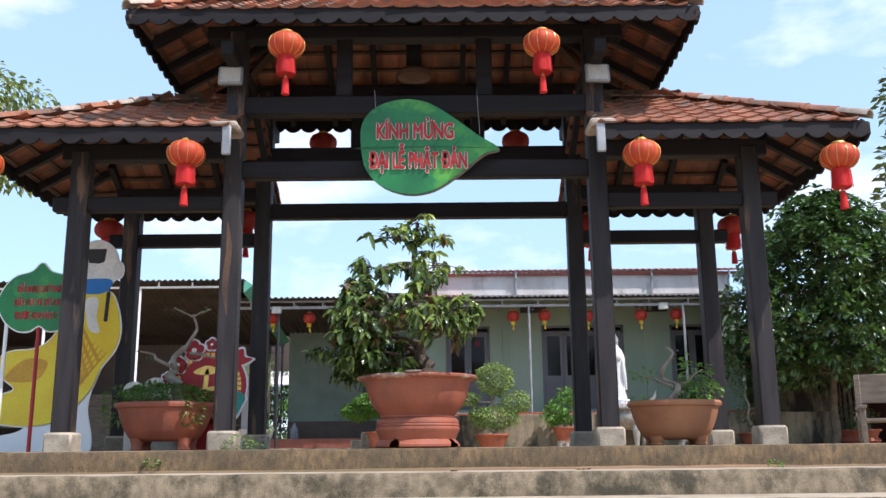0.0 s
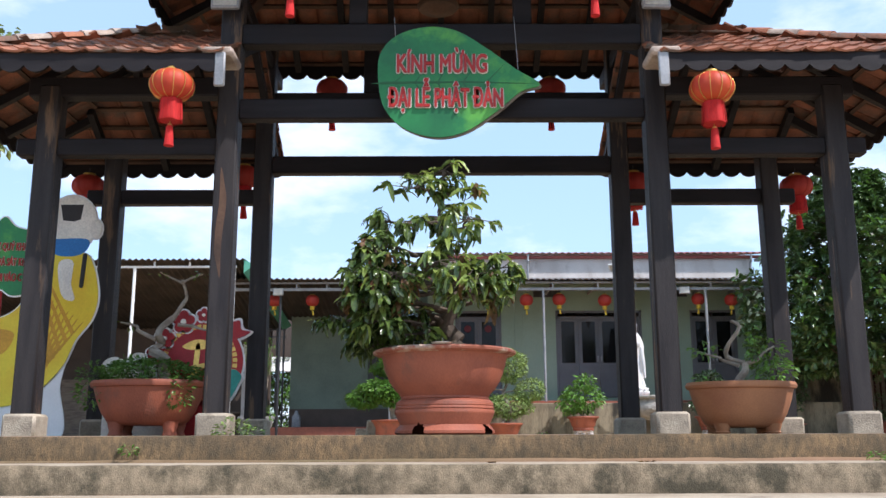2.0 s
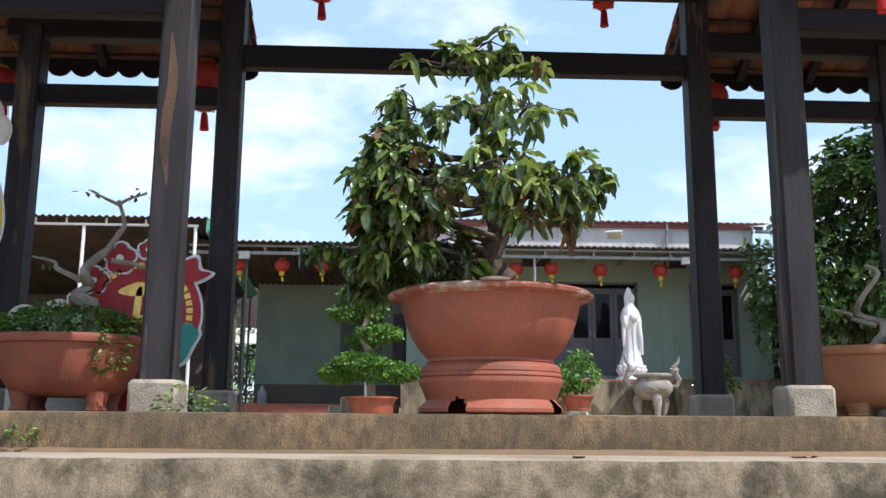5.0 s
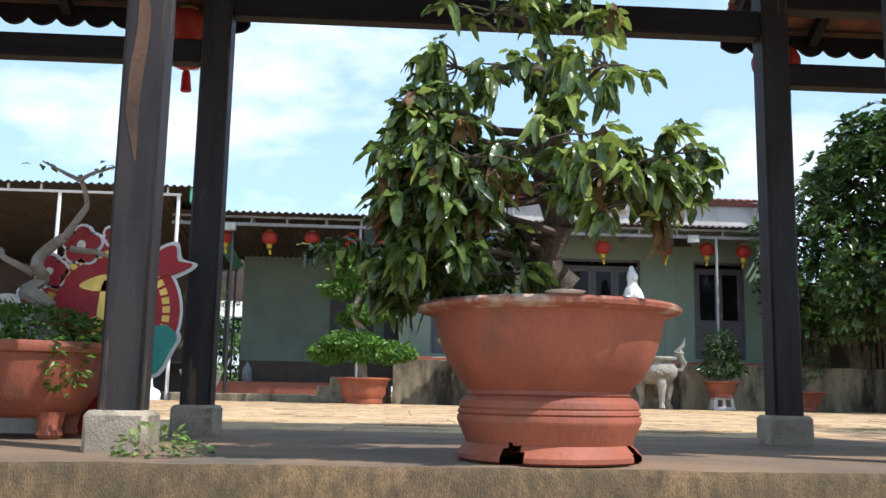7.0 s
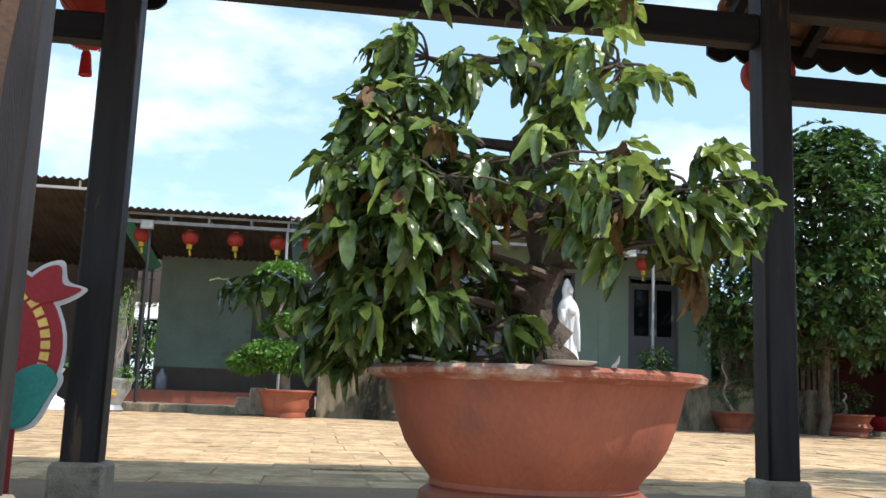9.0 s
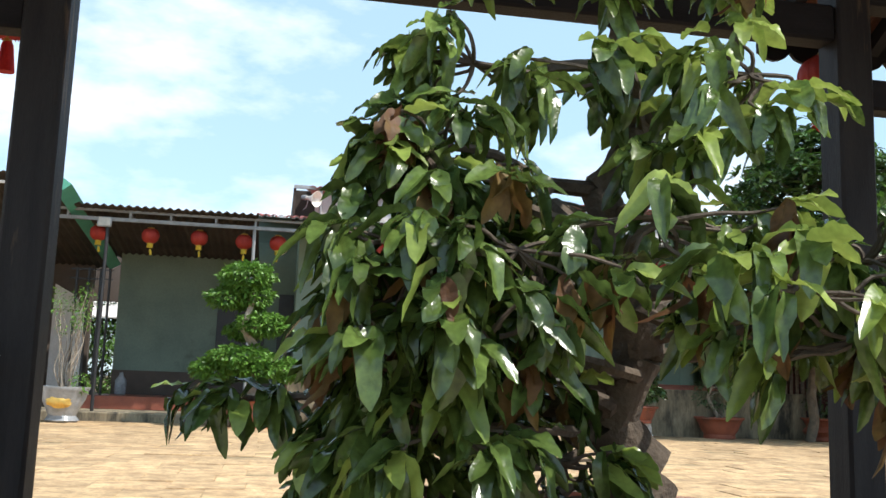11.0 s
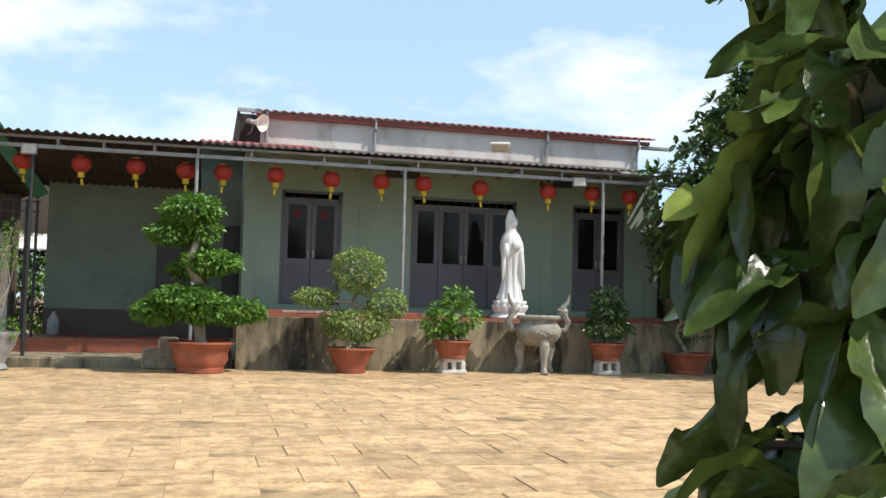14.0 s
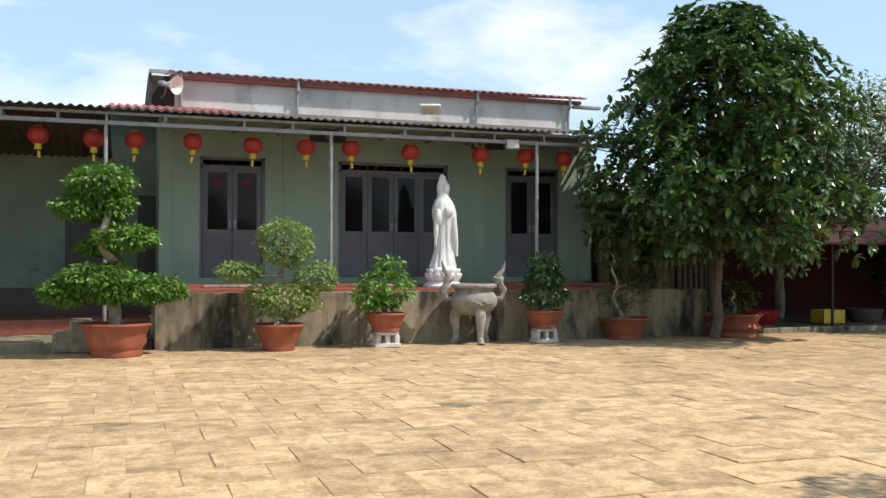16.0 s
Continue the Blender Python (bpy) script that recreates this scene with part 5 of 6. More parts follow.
# jackfruit tree: leaves in rosettes at the shoot tips, with dark gaps between
r = random.Random(77)
jack = thing("tree", "round jackfruit tree with dense glossy dark leaves", "tree", (10.62, 23.55, 0))
jg = Geo()
sp = limb(jg, r, (0, 0, -0.05), (0.12, 0, 1.9), 0.11, 0.085, 4, 0.03, 10)
up = limb(jg, r, sp[-1], (0.15, 0, 5.6), 0.085, 0.03, 5, 0.05, 8)
SHAPE = ((1.5, 1.8), (2.1, 2.5), (3.0, 2.85), (4.2, 2.5), (5.2, 1.85), (6.0, 1.15), (6.6, 0.35))
sunlit, old = Geo(), Geo()
for n in range(235):
    h = 1.75 + 4.65 * ((n + r.random()) / 235) ** 1.25
    for (h0, r0), (h1, r1) in zip(SHAPE, SHAPE[1:]):
        if h0 <= h <= h1:
            rad = r0 + (r1 - r0) * (h - h0) / (h1 - h0)
    a = n * 2.399 + r.uniform(-0.3, 0.3)
    q = rad * r.uniform(0.40, 1.06)
    c = Vector((0.24 + q * math.cos(a), 0.95 * q * math.sin(a), h + 0.1))
    root = min(up, key=lambda p: (p - c).length + 0.8 * abs(p.z - c.z + 0.5))
    limb(jg, r, root, c, 0.028, 0.010, 3, 0.10, 5)
    big_clump = r.uniform(0.36, 0.58)
    for _ in range(r.randint(11, 17)):
        d = Vector((r.gauss(0, 1), r.gauss(0, 1), r.gauss(0.15, 0.9))).normalized()
        tip = c + d * big_clump * r.uniform(0.5, 1.15)
        out = (Vector((tip.x - 0.2, tip.y, 0.6 * (tip.z - 3.6))).normalized() + d * 0.6 + Vector((0, 0, 0.45))).normalized()
        side = out.orthogonal().normalized()
        for k in range(7):
            b_ = 6.283 * k / 7 + r.uniform(-0.4, 0.4)
            o = out * r.uniform(0.25, 1.0) + (side * math.cos(b_) + out.cross(side) * math.sin(b_))
            m = Matrix.Translation(tip) @ turn(o, r.uniform(-0.5, 0.5)) @ Matrix.Scale(0.215 * r.uniform(0.7, 1.2), 4)
            # Light from above put into colour: some upward rosette leaves turn lighter.
            (sunlit if r.random() < 0.16 and out.z > 0.1 else old).add(BIG_LEAF.v, BIG_LEAF.f, m)
part("trunk", jg, M_TRUNK, jack)
part("crown", old, M_LEAF_DARK, jack, "glossy dark green leaves in rosettes", 0)["kind"] = "stuff"
part("young_leaves", sunlit, M_LEAF_FICUS, jack, "lighter leaves toned as sunlit", 0)["kind"] = "stuff"
r = random.Random(78)


def loose_pads(rr, n, rx, rz, cz, pr, cnt):
    out = []
    for _ in range(n):
        d = Vector((rr.gauss(0, 1), rr.gauss(0, 1), rr.gauss(0, 1))).normalized() * rr.uniform(0.4, 1.0)
        out.append(((d.x * rx, d.y * rx, cz + d.z * rz), (pr * rr.uniform(0.7, 1.2), pr * rr.uniform(0.7, 1.2), pr * 0.7), cnt))
    return out


tree(7.05, 9.9, 0, "tall olive-green tree beside the gate", loose_pads(r, 44, 1.7, 1.4, 3.5, 0.6, 330), 0.13, M_LEAF_OLIVE, 42, (0.2, 0, 2.2), 0.13)
tree(-7.3, 12.4, 0, "tree with drooping fine leaves beside the gate", loose_pads(r, 30, 1.7, 1.45, 4.85, 0.62, 330), 0.13, M_LEAF_OLIVE, 43, (0.2, 0, 2.4), 0.12, hang=0.6)
tree(20.0, 30.0, 0, "feathery tree behind the yard", loose_pads(r, 26, 2.6, 2.0, 5.4, 0.9, 300), 0.14, M_LEAF_OLIVE, 44, (0, 0, 3.4), 0.14)
# Added outside the view only to throw shade on the stall.
tree(18.3, 22.4, 0, "unseen leafy tree added to shade the stall", loose_pads(r, 30, 2.3, 1.5, 4.0, 0.9, 260), 0.18, M_LEAF_DARK, 47, (0, 0, 2.4), 0.14)
tree(15.8, 28.0, 0, "dense dark tree beyond the yard", loose_pads(r, 26, 2.6, 2.0, 3.9, 0.9, 300), 0.18, M_LEAF_DARK, 45, (0, 0, 2.4), 0.14)

r = random.Random(79)
for i, (x, y, s) in enumerate(((13.2, 31.0, 1.0), (17.0, 31.5, 1.1), (21.5, 27.5, 1.1), (24.5, 23.0, 1.1))):
    tree(x, y, 0, "dark dense tree closing the yard", loose_pads(r, 22, 2.1 * s, 1.7, 2.3, 1.0, 230), 0.22, M_LEAF_DARK, 50 + i, (0, 0, 1.6), 0.13)
for i, (x, y) in enumerate(((-7.5, 36.0), (-3.6, 35.5))):
    tree(x, y, 0, "leafy garden tree behind the sheds", loose_pads(r, 18, 1.8, 1.1, 2.0, 0.9, 230), 0.18, M_LEAF_FICUS, 60 + i, (0, 0, 1.4), 0.10)

# ---- lanterns ----


def lantern(at, r, h, body_mat, label, group, skirt_mat, skirt_r, skirt_h, tassel_h, drop, hang):
    """A ribbed fabric lantern: body, caps, gold ribs, fringe, lower tassel and its cord."""
    t = thing("lantern", label, "lantern", at, group)
    prof = [(r * 0.36, -h / 2)]
    for i in range(1, 12):
        a = -math.pi / 2 + math.pi * i / 12
        prof.append((max(r * 0.36, r * math.cos(a) ** 0.75), h / 2 * math.sin(a)))
    prof.append((r * 0.36, h / 2))
    g = Geo()
    segs, k = 48, len(prof)
    for i in range(segs):
        a = 2 * math.pi * i / segs
        q = 1 - 0.035 * (1 if i % 4 == 0 else 0)
        for pr, z in prof:
            g.v.append((pr * q * math.cos(a), pr * q * math.sin(a), z))
    for i in range(segs):
        j = (i + 1) % segs
        g.f += [(i * k + n, j * k + n, j * k + n + 1, i * k + n + 1) for n in range(k - 1)]
    part("shade", g, body_mat, t, "", 60)
    for z, s in ((-h / 2, -1), (h / 2, 1)):
        part("cap", Geo().lathe([(r * 0.40, z - 0.012), (r * 0.42, z), (r * 0.36, z + s * 0.012 + 0.006), (r * 0.2, z + 0.02)], 20), M_GOLD, t, "gold ring cap")
    ribs = Geo()
    for i in range(12):
        a = 2 * math.pi * i / 12
        pts = [(pr * 1.0 * math.cos(a), pr * 1.0 * math.sin(a), z) for pr, z in prof]
        ribs.tube(pts, 0.0028, 4)
    part("rib", ribs, M_GOLD if body_mat is M_ORANGE else M_RED, t, "thin gilt ribs")
    fr = Geo()
    n = 34
    for i in range(n):
        a = 2 * math.pi * i / n
        w = skirt_r * (1 + 0.06 * math.sin(7 * a))
        fr.add([(w * 0.92 * math.cos(a - 0.1), w * 0.92 * math.sin(a - 0.1), -h / 2), (w * 0.92 * math.cos(a + 0.1), w * 0.92 * math.sin(a + 0.1), -h / 2), (w * 1.04 * math.cos(a + 0.08), w * 1.04 * math.sin(a + 0.08), -h / 2 - skirt_h * (0.93 + 0.07 * math.sin(5 * a))), (w * 1.04 * math.cos(a - 0.08), w * 1.04 * math.sin(a - 0.08), -h / 2 - skirt_h)], [(0, 1, 2, 3)])
    fr.lathe([(skirt_r * 0.9, -h / 2 - skirt_h * 0.96), (skirt_r * 0.9, -h / 2)], 20)
    part("fringe", fr, skirt_mat, t, "hanging thread fringe")
    if tassel_h:
        z0 = -h / 2 - skirt_h * 0.9
        lean = drop
        part("cord", Geo().tube([(0, 0, z0 + 0.06), (lean * 0.3, 0, z0 - 0.05)], 0.004, 5), M_GOLD, t)
        ts = Geo().tube([(lean * 0.3, 0, z0 - 0.03), (lean * 0.5, 0, z0 - 0.06), (lean, 0, z0 - 0.05 - tassel_h)], [0.012, 0.026, skirt_r * 0.42], 10)
        part("tassel", ts, skirt_mat, t)
        part("bead", Geo().ball((lean * 0.3, 0, z0 - 0.045), 0.02, 0.02, 0.02, 8, 6), M_GOLD, t)
    part("hanger", Geo().tube([(0, 0, h / 2), (0, 0, h / 2 + hang)], 0.004, 5), M_GRILLE, t, "thin hanging wire")
    return t


big = lantern((-1.14, 7.38, 3.54), 0.165, 0.23, M_ORANGE, "large red and gold fabric lantern with long red tassel", "lanterns on the gate", M_TASSEL, 0.085, 0.17, 0.15, 0.0, 0.07)
for x, y, z, rz in ((1.15, 7.38, 3.54, 40), (-2.0, 7.42, 2.54, 80), (2.0, 7.42, 2.51, 10), (3.72, 7.38, 2.45, 30), (-3.74, 7.38, 2.45, 66)):
    copy_thing(big, pose(x, y, z, 0, 0, rz))
# Rear lanterns get the darker red fabric to carry the eaves' shade.
shaded = lantern((-1.12, 9.92, 3.50), 0.16, 0.22, M_RED, "red fabric lantern at the rear eaves, shade put into its red", "lanterns on the gate", M_TASSEL, 0.085, 0.16, 0.13, 0.01, 0.08)
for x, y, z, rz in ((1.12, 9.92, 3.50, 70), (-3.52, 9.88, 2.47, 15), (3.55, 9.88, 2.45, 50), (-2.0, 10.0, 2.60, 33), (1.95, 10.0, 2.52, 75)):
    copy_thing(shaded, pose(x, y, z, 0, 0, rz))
little = lantern((-4.14, 25.3, 3.75), 0.178, 0.31, M_RED, "round red lantern with yellow tassel under the eaves", "row of lanterns on the house", M_YTASSEL, 0.062, 0.10, 0.10, 0.03, 0.12)
for i, x in enumerate((-3.12, -2.14, -1.22, -0.52, 0.50, 1.60, 2.62, 3.50, 4.72, 6.23, 7.24, 8.13)):
    copy_thing(little, pose(x + YARD.x, 25.3 + YARD.y, 3.75 + 0.015 * math.sin(i * 2.1), 0, 0, 47 * i))
part("lantern_wire", Geo().tube([(-5.2, 25.3 - WALL_Y, 4.05), (2.0, 25.3 - WALL_Y, 4.03), (9.5, 25.3 - WALL_Y, 4.05)], 0.006, 5), M_GRILLE, house, "wire that carries the lanterns")
for x in (-5.0, 0.0, 4.6, 9.3):
    hbox("wire_arm", x - 0.015, x + 0.015, 25.0, 25.32, 4.03, 4.06, M_GALV)


# ---- lamps ----
def floodlight(at, w, h, tilt, label, rz=0, body=None):
    t = thing("floodlight", label, "lamp", at, "floodlights", rz)
    m = Matrix.Rotation(radians(tilt), 4, "X")
    part("housing", Geo().box(-w / 2, w / 2, 0.0, 0.05, -h / 2, h / 2, 0.012, m), body or M_GALV, t)
    part("glass", Geo().box(-w * 0.41, w * 0.41, -0.006, 0.0, -h * 0.39, h * 0.39, 0.004, m), M_LAMPGLASS, t, "pale lamp glass")
    br = Geo()
    br.tube([(-w * 0.5, 0.02, 0), (-w * 0.5, 0.10, -0.02), (w * 0.5, 0.10, -0.02), (w * 0.5, 0.02, 0)], 0.008, 5)
    part("bracket", br, M_GRILLE, t)
    return t


floodlight((-1.73, 7.79, 3.44), 0.23, 0.19, -8, "square floodlight fixed high on the gate post")
floodlight((1.72, 7.79, 3.44), 0.23, 0.19, -8, "square floodlight fixed high on the gate post", 4)
floodlight((-3.98, 24.9, 3.93), 0.28, 0.21, -5, "square floodlight on the porch beam")
floodlight((6.78, 24.9, 3.95), 0.28, 0.21, -14, "square floodlight on the porch beam", -12)
floodlight((4.98, 24.8, 4.52), 0.40, 0.30, 62, "white floodlight panel standing on the porch roof", -20, M_WHITEMETAL)
sp = thing("loudspeaker", "cream horn loudspeaker under the roof corner", "loudspeaker", (0.25, 28.1, 5.32), rz=48)
part("horn", Geo().lathe([(0.04, 0.22), (0.05, 0.12), (0.08, 0.04), (0.16, -0.08), (0.20, -0.13), (0.19, -0.13), (0.07, 0.02)], 24, Matrix.Rotation(radians(-80), 4, "X")), M_CREAM, sp)
part("driver", Geo().lathe([(0.065, 0.2), (0.07, 0.24), (0.06, 0.34), (0.0, 0.35)], 16, Matrix.Rotation(radians(-80), 4, "X")), M_GALV, sp)
part("bracket", Geo().tube([(0, 0.15, -0.02), (0, 0.2, -0.2), (0, 0.3, -0.26)], 0.012, 6), M_GALV, sp)


# ---- boards and signs ----
def smooth_outline(pts, steps=5):
    out = []
    n = len(pts)
    for i in range(n):
        a, b, c, d = (Vector(pts[(i + k) % n]) for k in (-1, 0, 1, 2))
        for s in range(steps):
            t = s / steps
            p = 0.5 * ((2 * b) + (c - a) * t + (2 * a - 5 * b + 4 * c - d) * t * t + (3 * b - a - 3 * c + d) * t ** 3)
            out.append((p.x, p.y))
    return out


def ring(cx, cz, rx, rz, n=28):
    return [(cx + rx * math.cos(2 * math.pi * i / n), cz + rz * math.sin(2 * math.pi * i / n)) for i in range(n)]


def grow(pts, by):
    cx, cz = sum(p[0] for p in pts) / len(pts), sum(p[1] for p in pts) / len(pts)
    out = []
    for i, (x, z) in enumerate(pts):
        a, b = Vector(pts[i - 1]), Vector(pts[(i + 1) % len(pts)])
        t = (b - a).normalized() if (b - a).length > 1e-6 else Vector((1, 0))
        nrm = Vector((t.y, -t.x))
        out.append((x + nrm.x * by, z + nrm.y * by))
    area = sum(pts[i - 1][0] * pts[i][1] - pts[i][0] * pts[i - 1][1] for i in range(len(pts)))
    if area < 0:
        out = [(2 * x - q[0], 2 * z - q[1]) for (x, z), q in zip(pts, out)]
    return out


# leaf-shaped greeting sign
leaf = thing("leaf_sign", "green leaf-shaped sign with red festival greeting hung on the gate", "sign", (0, 7.80, 0))
outline = smooth_outline([(-0.50, 2.72), (-0.49, 2.95), (-0.36, 3.11), (-0.12, 3.185), (0.12, 3.15), (0.36, 3.00), (0.58, 2.83), (0.77, 2.70), (0.62, 2.64), (0.42, 2.47), (0.18, 2.31), (-0.06, 2.265), (-0.30, 2.34), (-0.45, 2.50)])
part("panel", Geo().prism(outline, 0.0, 0.012), M_SIGNGREEN, leaf, "", 0)
part("backing", Geo().prism([(x + 0.015, z - 0.012) for x, z in outline], 0.014, 0.03), M_OLDWOOD, leaf, "brown plywood backing", 0)
vein = Geo().prism([(-0.56, 2.705), (-0.44, 2.722), (0.2, 2.725), (0.76, 2.703), (0.2, 2.712), (-0.44, 2.700)], -0.002, 0.0)
for sx in (-0.38, -0.22, -0.04, 0.16, 0.34):
    for d in (-1, 1):
        e = 0.36 - 0.5 * abs(sx - 0.0)
        vein.prism([(sx, 2.713), (sx + 0.012, 2.713), (sx + 0.16, 2.713 + d * e * 0.85), (sx + 0.156, 2.713 + d * e * 0.85)], -0.0015, 0.0)
part("vein", vein, M_VEIN, leaf, "dark green leaf veins", 0)
for text, x, z, s, q in (("KÍNH MỪNG", 0.0, 2.860, 0.215, 0.585), ("ĐẠI LỄ PHẬT ĐẢN", 0.03, 2.575, 0.215, 0.505)):
    words(text, s, 0.002, M_CREAM, leaf, "letter_edge", x, -0.004, z, "cream letter outline", 0.0115, q)
    words(text, s, 0.003, M_SIGNRED, leaf, "lettering", x, -0.017, z, "red block lettering", 0.0048, q)
for x in (-0.36, 0.60):
    part("hanging_wire", Geo().tube([(x, 0.0, 2.95 if x < 0 else 2.82), (x - 0.02, 0.06, 3.3)], 0.003, 5), M_GALV, leaf)

# hand-washing notice
notice = thing("notice_sign", "green lotus-shaped notice board on two striped poles", "sign", (0, 8.22, 0))
o2 = smooth_outline([(-3.52, 1.74), (-3.43, 1.66), (-3.28, 1.61), (-3.17, 1.50), (-3.13, 1.36), (-3.19, 1.22), (-3.30, 1.12), (-3.42, 1.10), (-3.51, 1.15), (-3.60, 1.10), (-3.72, 1.11), (-3.84, 1.21), (-3.90, 1.36), (-3.86, 1.50), (-3.76, 1.61), (-3.61, 1.66)], 6)
part("edge", Geo().prism(grow(o2, 0.012), 0.004, 0.016), M_WHITE, notice, "white board edge", 0)
part("panel", Geo().prism(o2, -0.002, 0.003), M_SIGNGREEN, notice, "", 0)
for text, z, x in (("ĐỀ NGHỊ QUÝ KHÁ", 1.49, -3.52), ("RỬA TAY VÀ SÁT KH", 1.365, -3.53), ("TRƯỚC KHI VÀO C", 1.24, -3.54)):
    words(text, 0.085, 0.0015, M_CREAM, notice, "letter_edge", x, -0.005, z, "pale letter outline", 0.0034, 0.54)
    words(text, 0.085, 0.002, M_SIGNRED, notice, "lettering", x, -0.010, z, "red block lettering", 0.0018, 0.54)
for x in (-3.82, -3.52):
    part("pole", Geo().tube([(x, 0.03, 0), (x, 0.03, 1.35)], 0.018, 10), M_WHITEMETAL if x < -3.6 else M_CRIMSON, notice, "thin painted pole")

# standing cut-out figure in plain shapes
fig = tagged(new("cutout_figure"), "tall painted cut-out figure in yellow robe and blue mask", "cutout figure")
fig.location = (-3.24, 9.03, 0)
robe = smooth_outline([(-0.18, 1.52), (0.13, 1.54), (0.23, 1.43), (0.29, 1.17), (0.25, 0.97), (0.13, 0.80), (0.05, 0.60), (-0.10, 0.42), (-0.30, 0.28), (-0.62, 0.25), (-0.99, 0.33), (-0.86, 0.52), (-0.70, 0.60), (-0.86, 0.74), (-0.88, 0.88), (-0.76, 0.96), (-0.55, 0.98), (-0.38, 1.08), (-0.25, 1.33)])
legs = smooth_outline([(0.10, 0.78), (0.05, 0.60), (0.02, 0.40), (0.07, 0.18), (0.08, 0.05), (0.02, 0.0), (-0.22, 0.0), (-0.45, 0.0), (-0.80, 0.0), (-0.88, 0.06), (-0.84, 0.14), (-0.60, 0.20), (-0.40, 0.40), (-0.20, 0.7)])
head = ring(0.0, 1.80, 0.225, 0.255)
ear = ring(0.225, 1.755, 0.05, 0.085, 14)
shapes = Geo()
for o in (robe, legs, head, ear):
    shapes.prism(grow(o, 0.012), 0.006, 0.02)
me = shapes.mesh("cutout_figure", M_WHITE, 0)
fig_parts = [(robe, 0.0, M_YELLOW), (head, -0.001, M_CREAM), (ear, -0.002, M_CREAM), ([(-0.10, 1.97), (0.10, 1.97), (0.085, 1.84), (0.03, 1.82), (-0.07, 1.83)], -0.003, M_BLACK),
             (smooth_outline([(-0.16, 1.66), (-0.13, 1.665), (0.15, 1.665), (0.165, 1.58), (0.08, 1.52), (-0.08, 1.52), (-0.17, 1.58)]), -0.003, M_BLUE)]
fold = Geo()
for k in range(7):
    x0, z0 = -0.10 + 0.045 * k, 1.12 - 0.03 * k
    fold.prism([(x0, z0), (x0 + 0.016, z0 + 0.01), (x0 - 0.16 - 0.03 * k, 0.42 + 0.01 * k), (x0 - 0.19 - 0.03 * k, 0.45 + 0.01 * k)], -0.004, 0.0)
fold.prism(smooth_outline([(-0.80, 0.70), (-0.62, 0.88), (-0.40, 0.86), (-0.46, 0.70), (-0.62, 0.66)]), -0.004, 0.0)
for k in range(5):
    z0 = 1.30 - 0.05 * k
    fold.prism([(-0.16 - 0.02 * k, z0), (-0.14 - 0.02 * k, z0 + 0.01), (0.12 - 0.05 * k, 0.86 - 0.07 * k), (0.09 - 0.05 * k, 0.84 - 0.07 * k)], -0.0035, 0.0)
palms_white = Geo().prism(smooth_outline([(-0.07, 1.46), (0.05, 1.47), (0.05, 1.28), (0.09, 1.14), (0.0, 1.15), (-0.05, 1.26)]), -0.005, 0.0)
beads = Geo()
for k in range(26):
    q = k / 25
    beads.ball((-0.16 - 0.06 * math.sin(q * 3) + (0.05 if q > 0.6 else 0) * (q - 0.6), -0.006, 1.50 - 0.62 * q), 0.021, 0.008, 0.021, 8, 5)
    if k < 14:
        beads.ball((0.15 - 0.02 * q, -0.006, 1.52 - 0.5 * q), 0.021, 0.008, 0.021, 8, 5)
# one plain mesh with its painted colours as material slots
bm = bmesh.new()
bm.from_mesh(me)
final = bpy.data.meshes.new("cutout_figure")
slots = [M_WHITE, M_YELLOW, M_CREAM, M_BLACK, M_BLUE, M_OCHRE]
for m in slots:
    final.materials.append(m)


def slap(geo, slot):
    vs = [bm.verts.new(p) for p in geo.v]
    for f in geo.f:
        face = bm.faces.new([vs[i] for i in f])
        face.material_index = slot


for o, y, m in fig_parts:
    slap(Geo().prism(o, y - 0.002, y + 0.006), slots.index(m))
slap(fold, 5)
slap(palms_white, 2)
slap(beads, 3)
bm.to_mesh(final)
bm.free()
bpy.data.objects.remove(fig)
fig = tagged(new("cutout_figure", final), "tall painted cut-out figure in yellow robe and blue mask", "cutout figure")
fig.location = (-3.34, 9.03, 0)
fig.scale = (1.03, 1.0, 1.05)
fig.rotation_euler = (radians(-1.5), 0, 0)

# red medallion board and cloud cut-outs behind the oval pot
med = thing("medallion_board", "red round festival cut-out with blossoms and gold sign", "cutout board", (-2.16, 9.24, 0.0))
base = ring(0, 0.66, 0.385, 0.385, 40)
edge = Geo().prism(ring(0, 0.66, 0.40, 0.40, 40), 0.010, 0.024)
part("disc", Geo().prism(base, 0.0, 0.010), M_CRIMSON, med, "", 0)
g = Geo()
for a in range(40):
    p, q = 2 * math.pi * a / 40, 2 * math.pi * (a + 0.72) / 40
    o = [(r_ * math.cos(t_), 0.66 + r_ * math.sin(t_)) for r_, t_ in ((0.335, p), (0.335, q), (0.295, q), (0.295, p))]
    g.prism(o, -0.004, 0.0)
part("gold_ring", g, M_GOLD, med, "gold key-pattern ring", 0)
g = Geo()
g.prism(smooth_outline([(-0.16, 0.80), (-0.04, 0.86), (0.07, 0.84), (0.05, 0.78), (-0.08, 0.77)]), -0.004, 0.0)
g.prism(smooth_outline([(-0.04, 0.80), (0.0, 0.80), (-0.03, 0.52), (-0.13, 0.44), (-0.15, 0.48), (-0.07, 0.55)]), -0.004, 0.0)
g.prism(smooth_outline([(-0.10, 0.62), (0.12, 0.66), (0.13, 0.63), (-0.10, 0.58)]), -0.0035, 0.0)
part("gold_sign", g, M_GOLD, med, "gold brushed sign", 0)
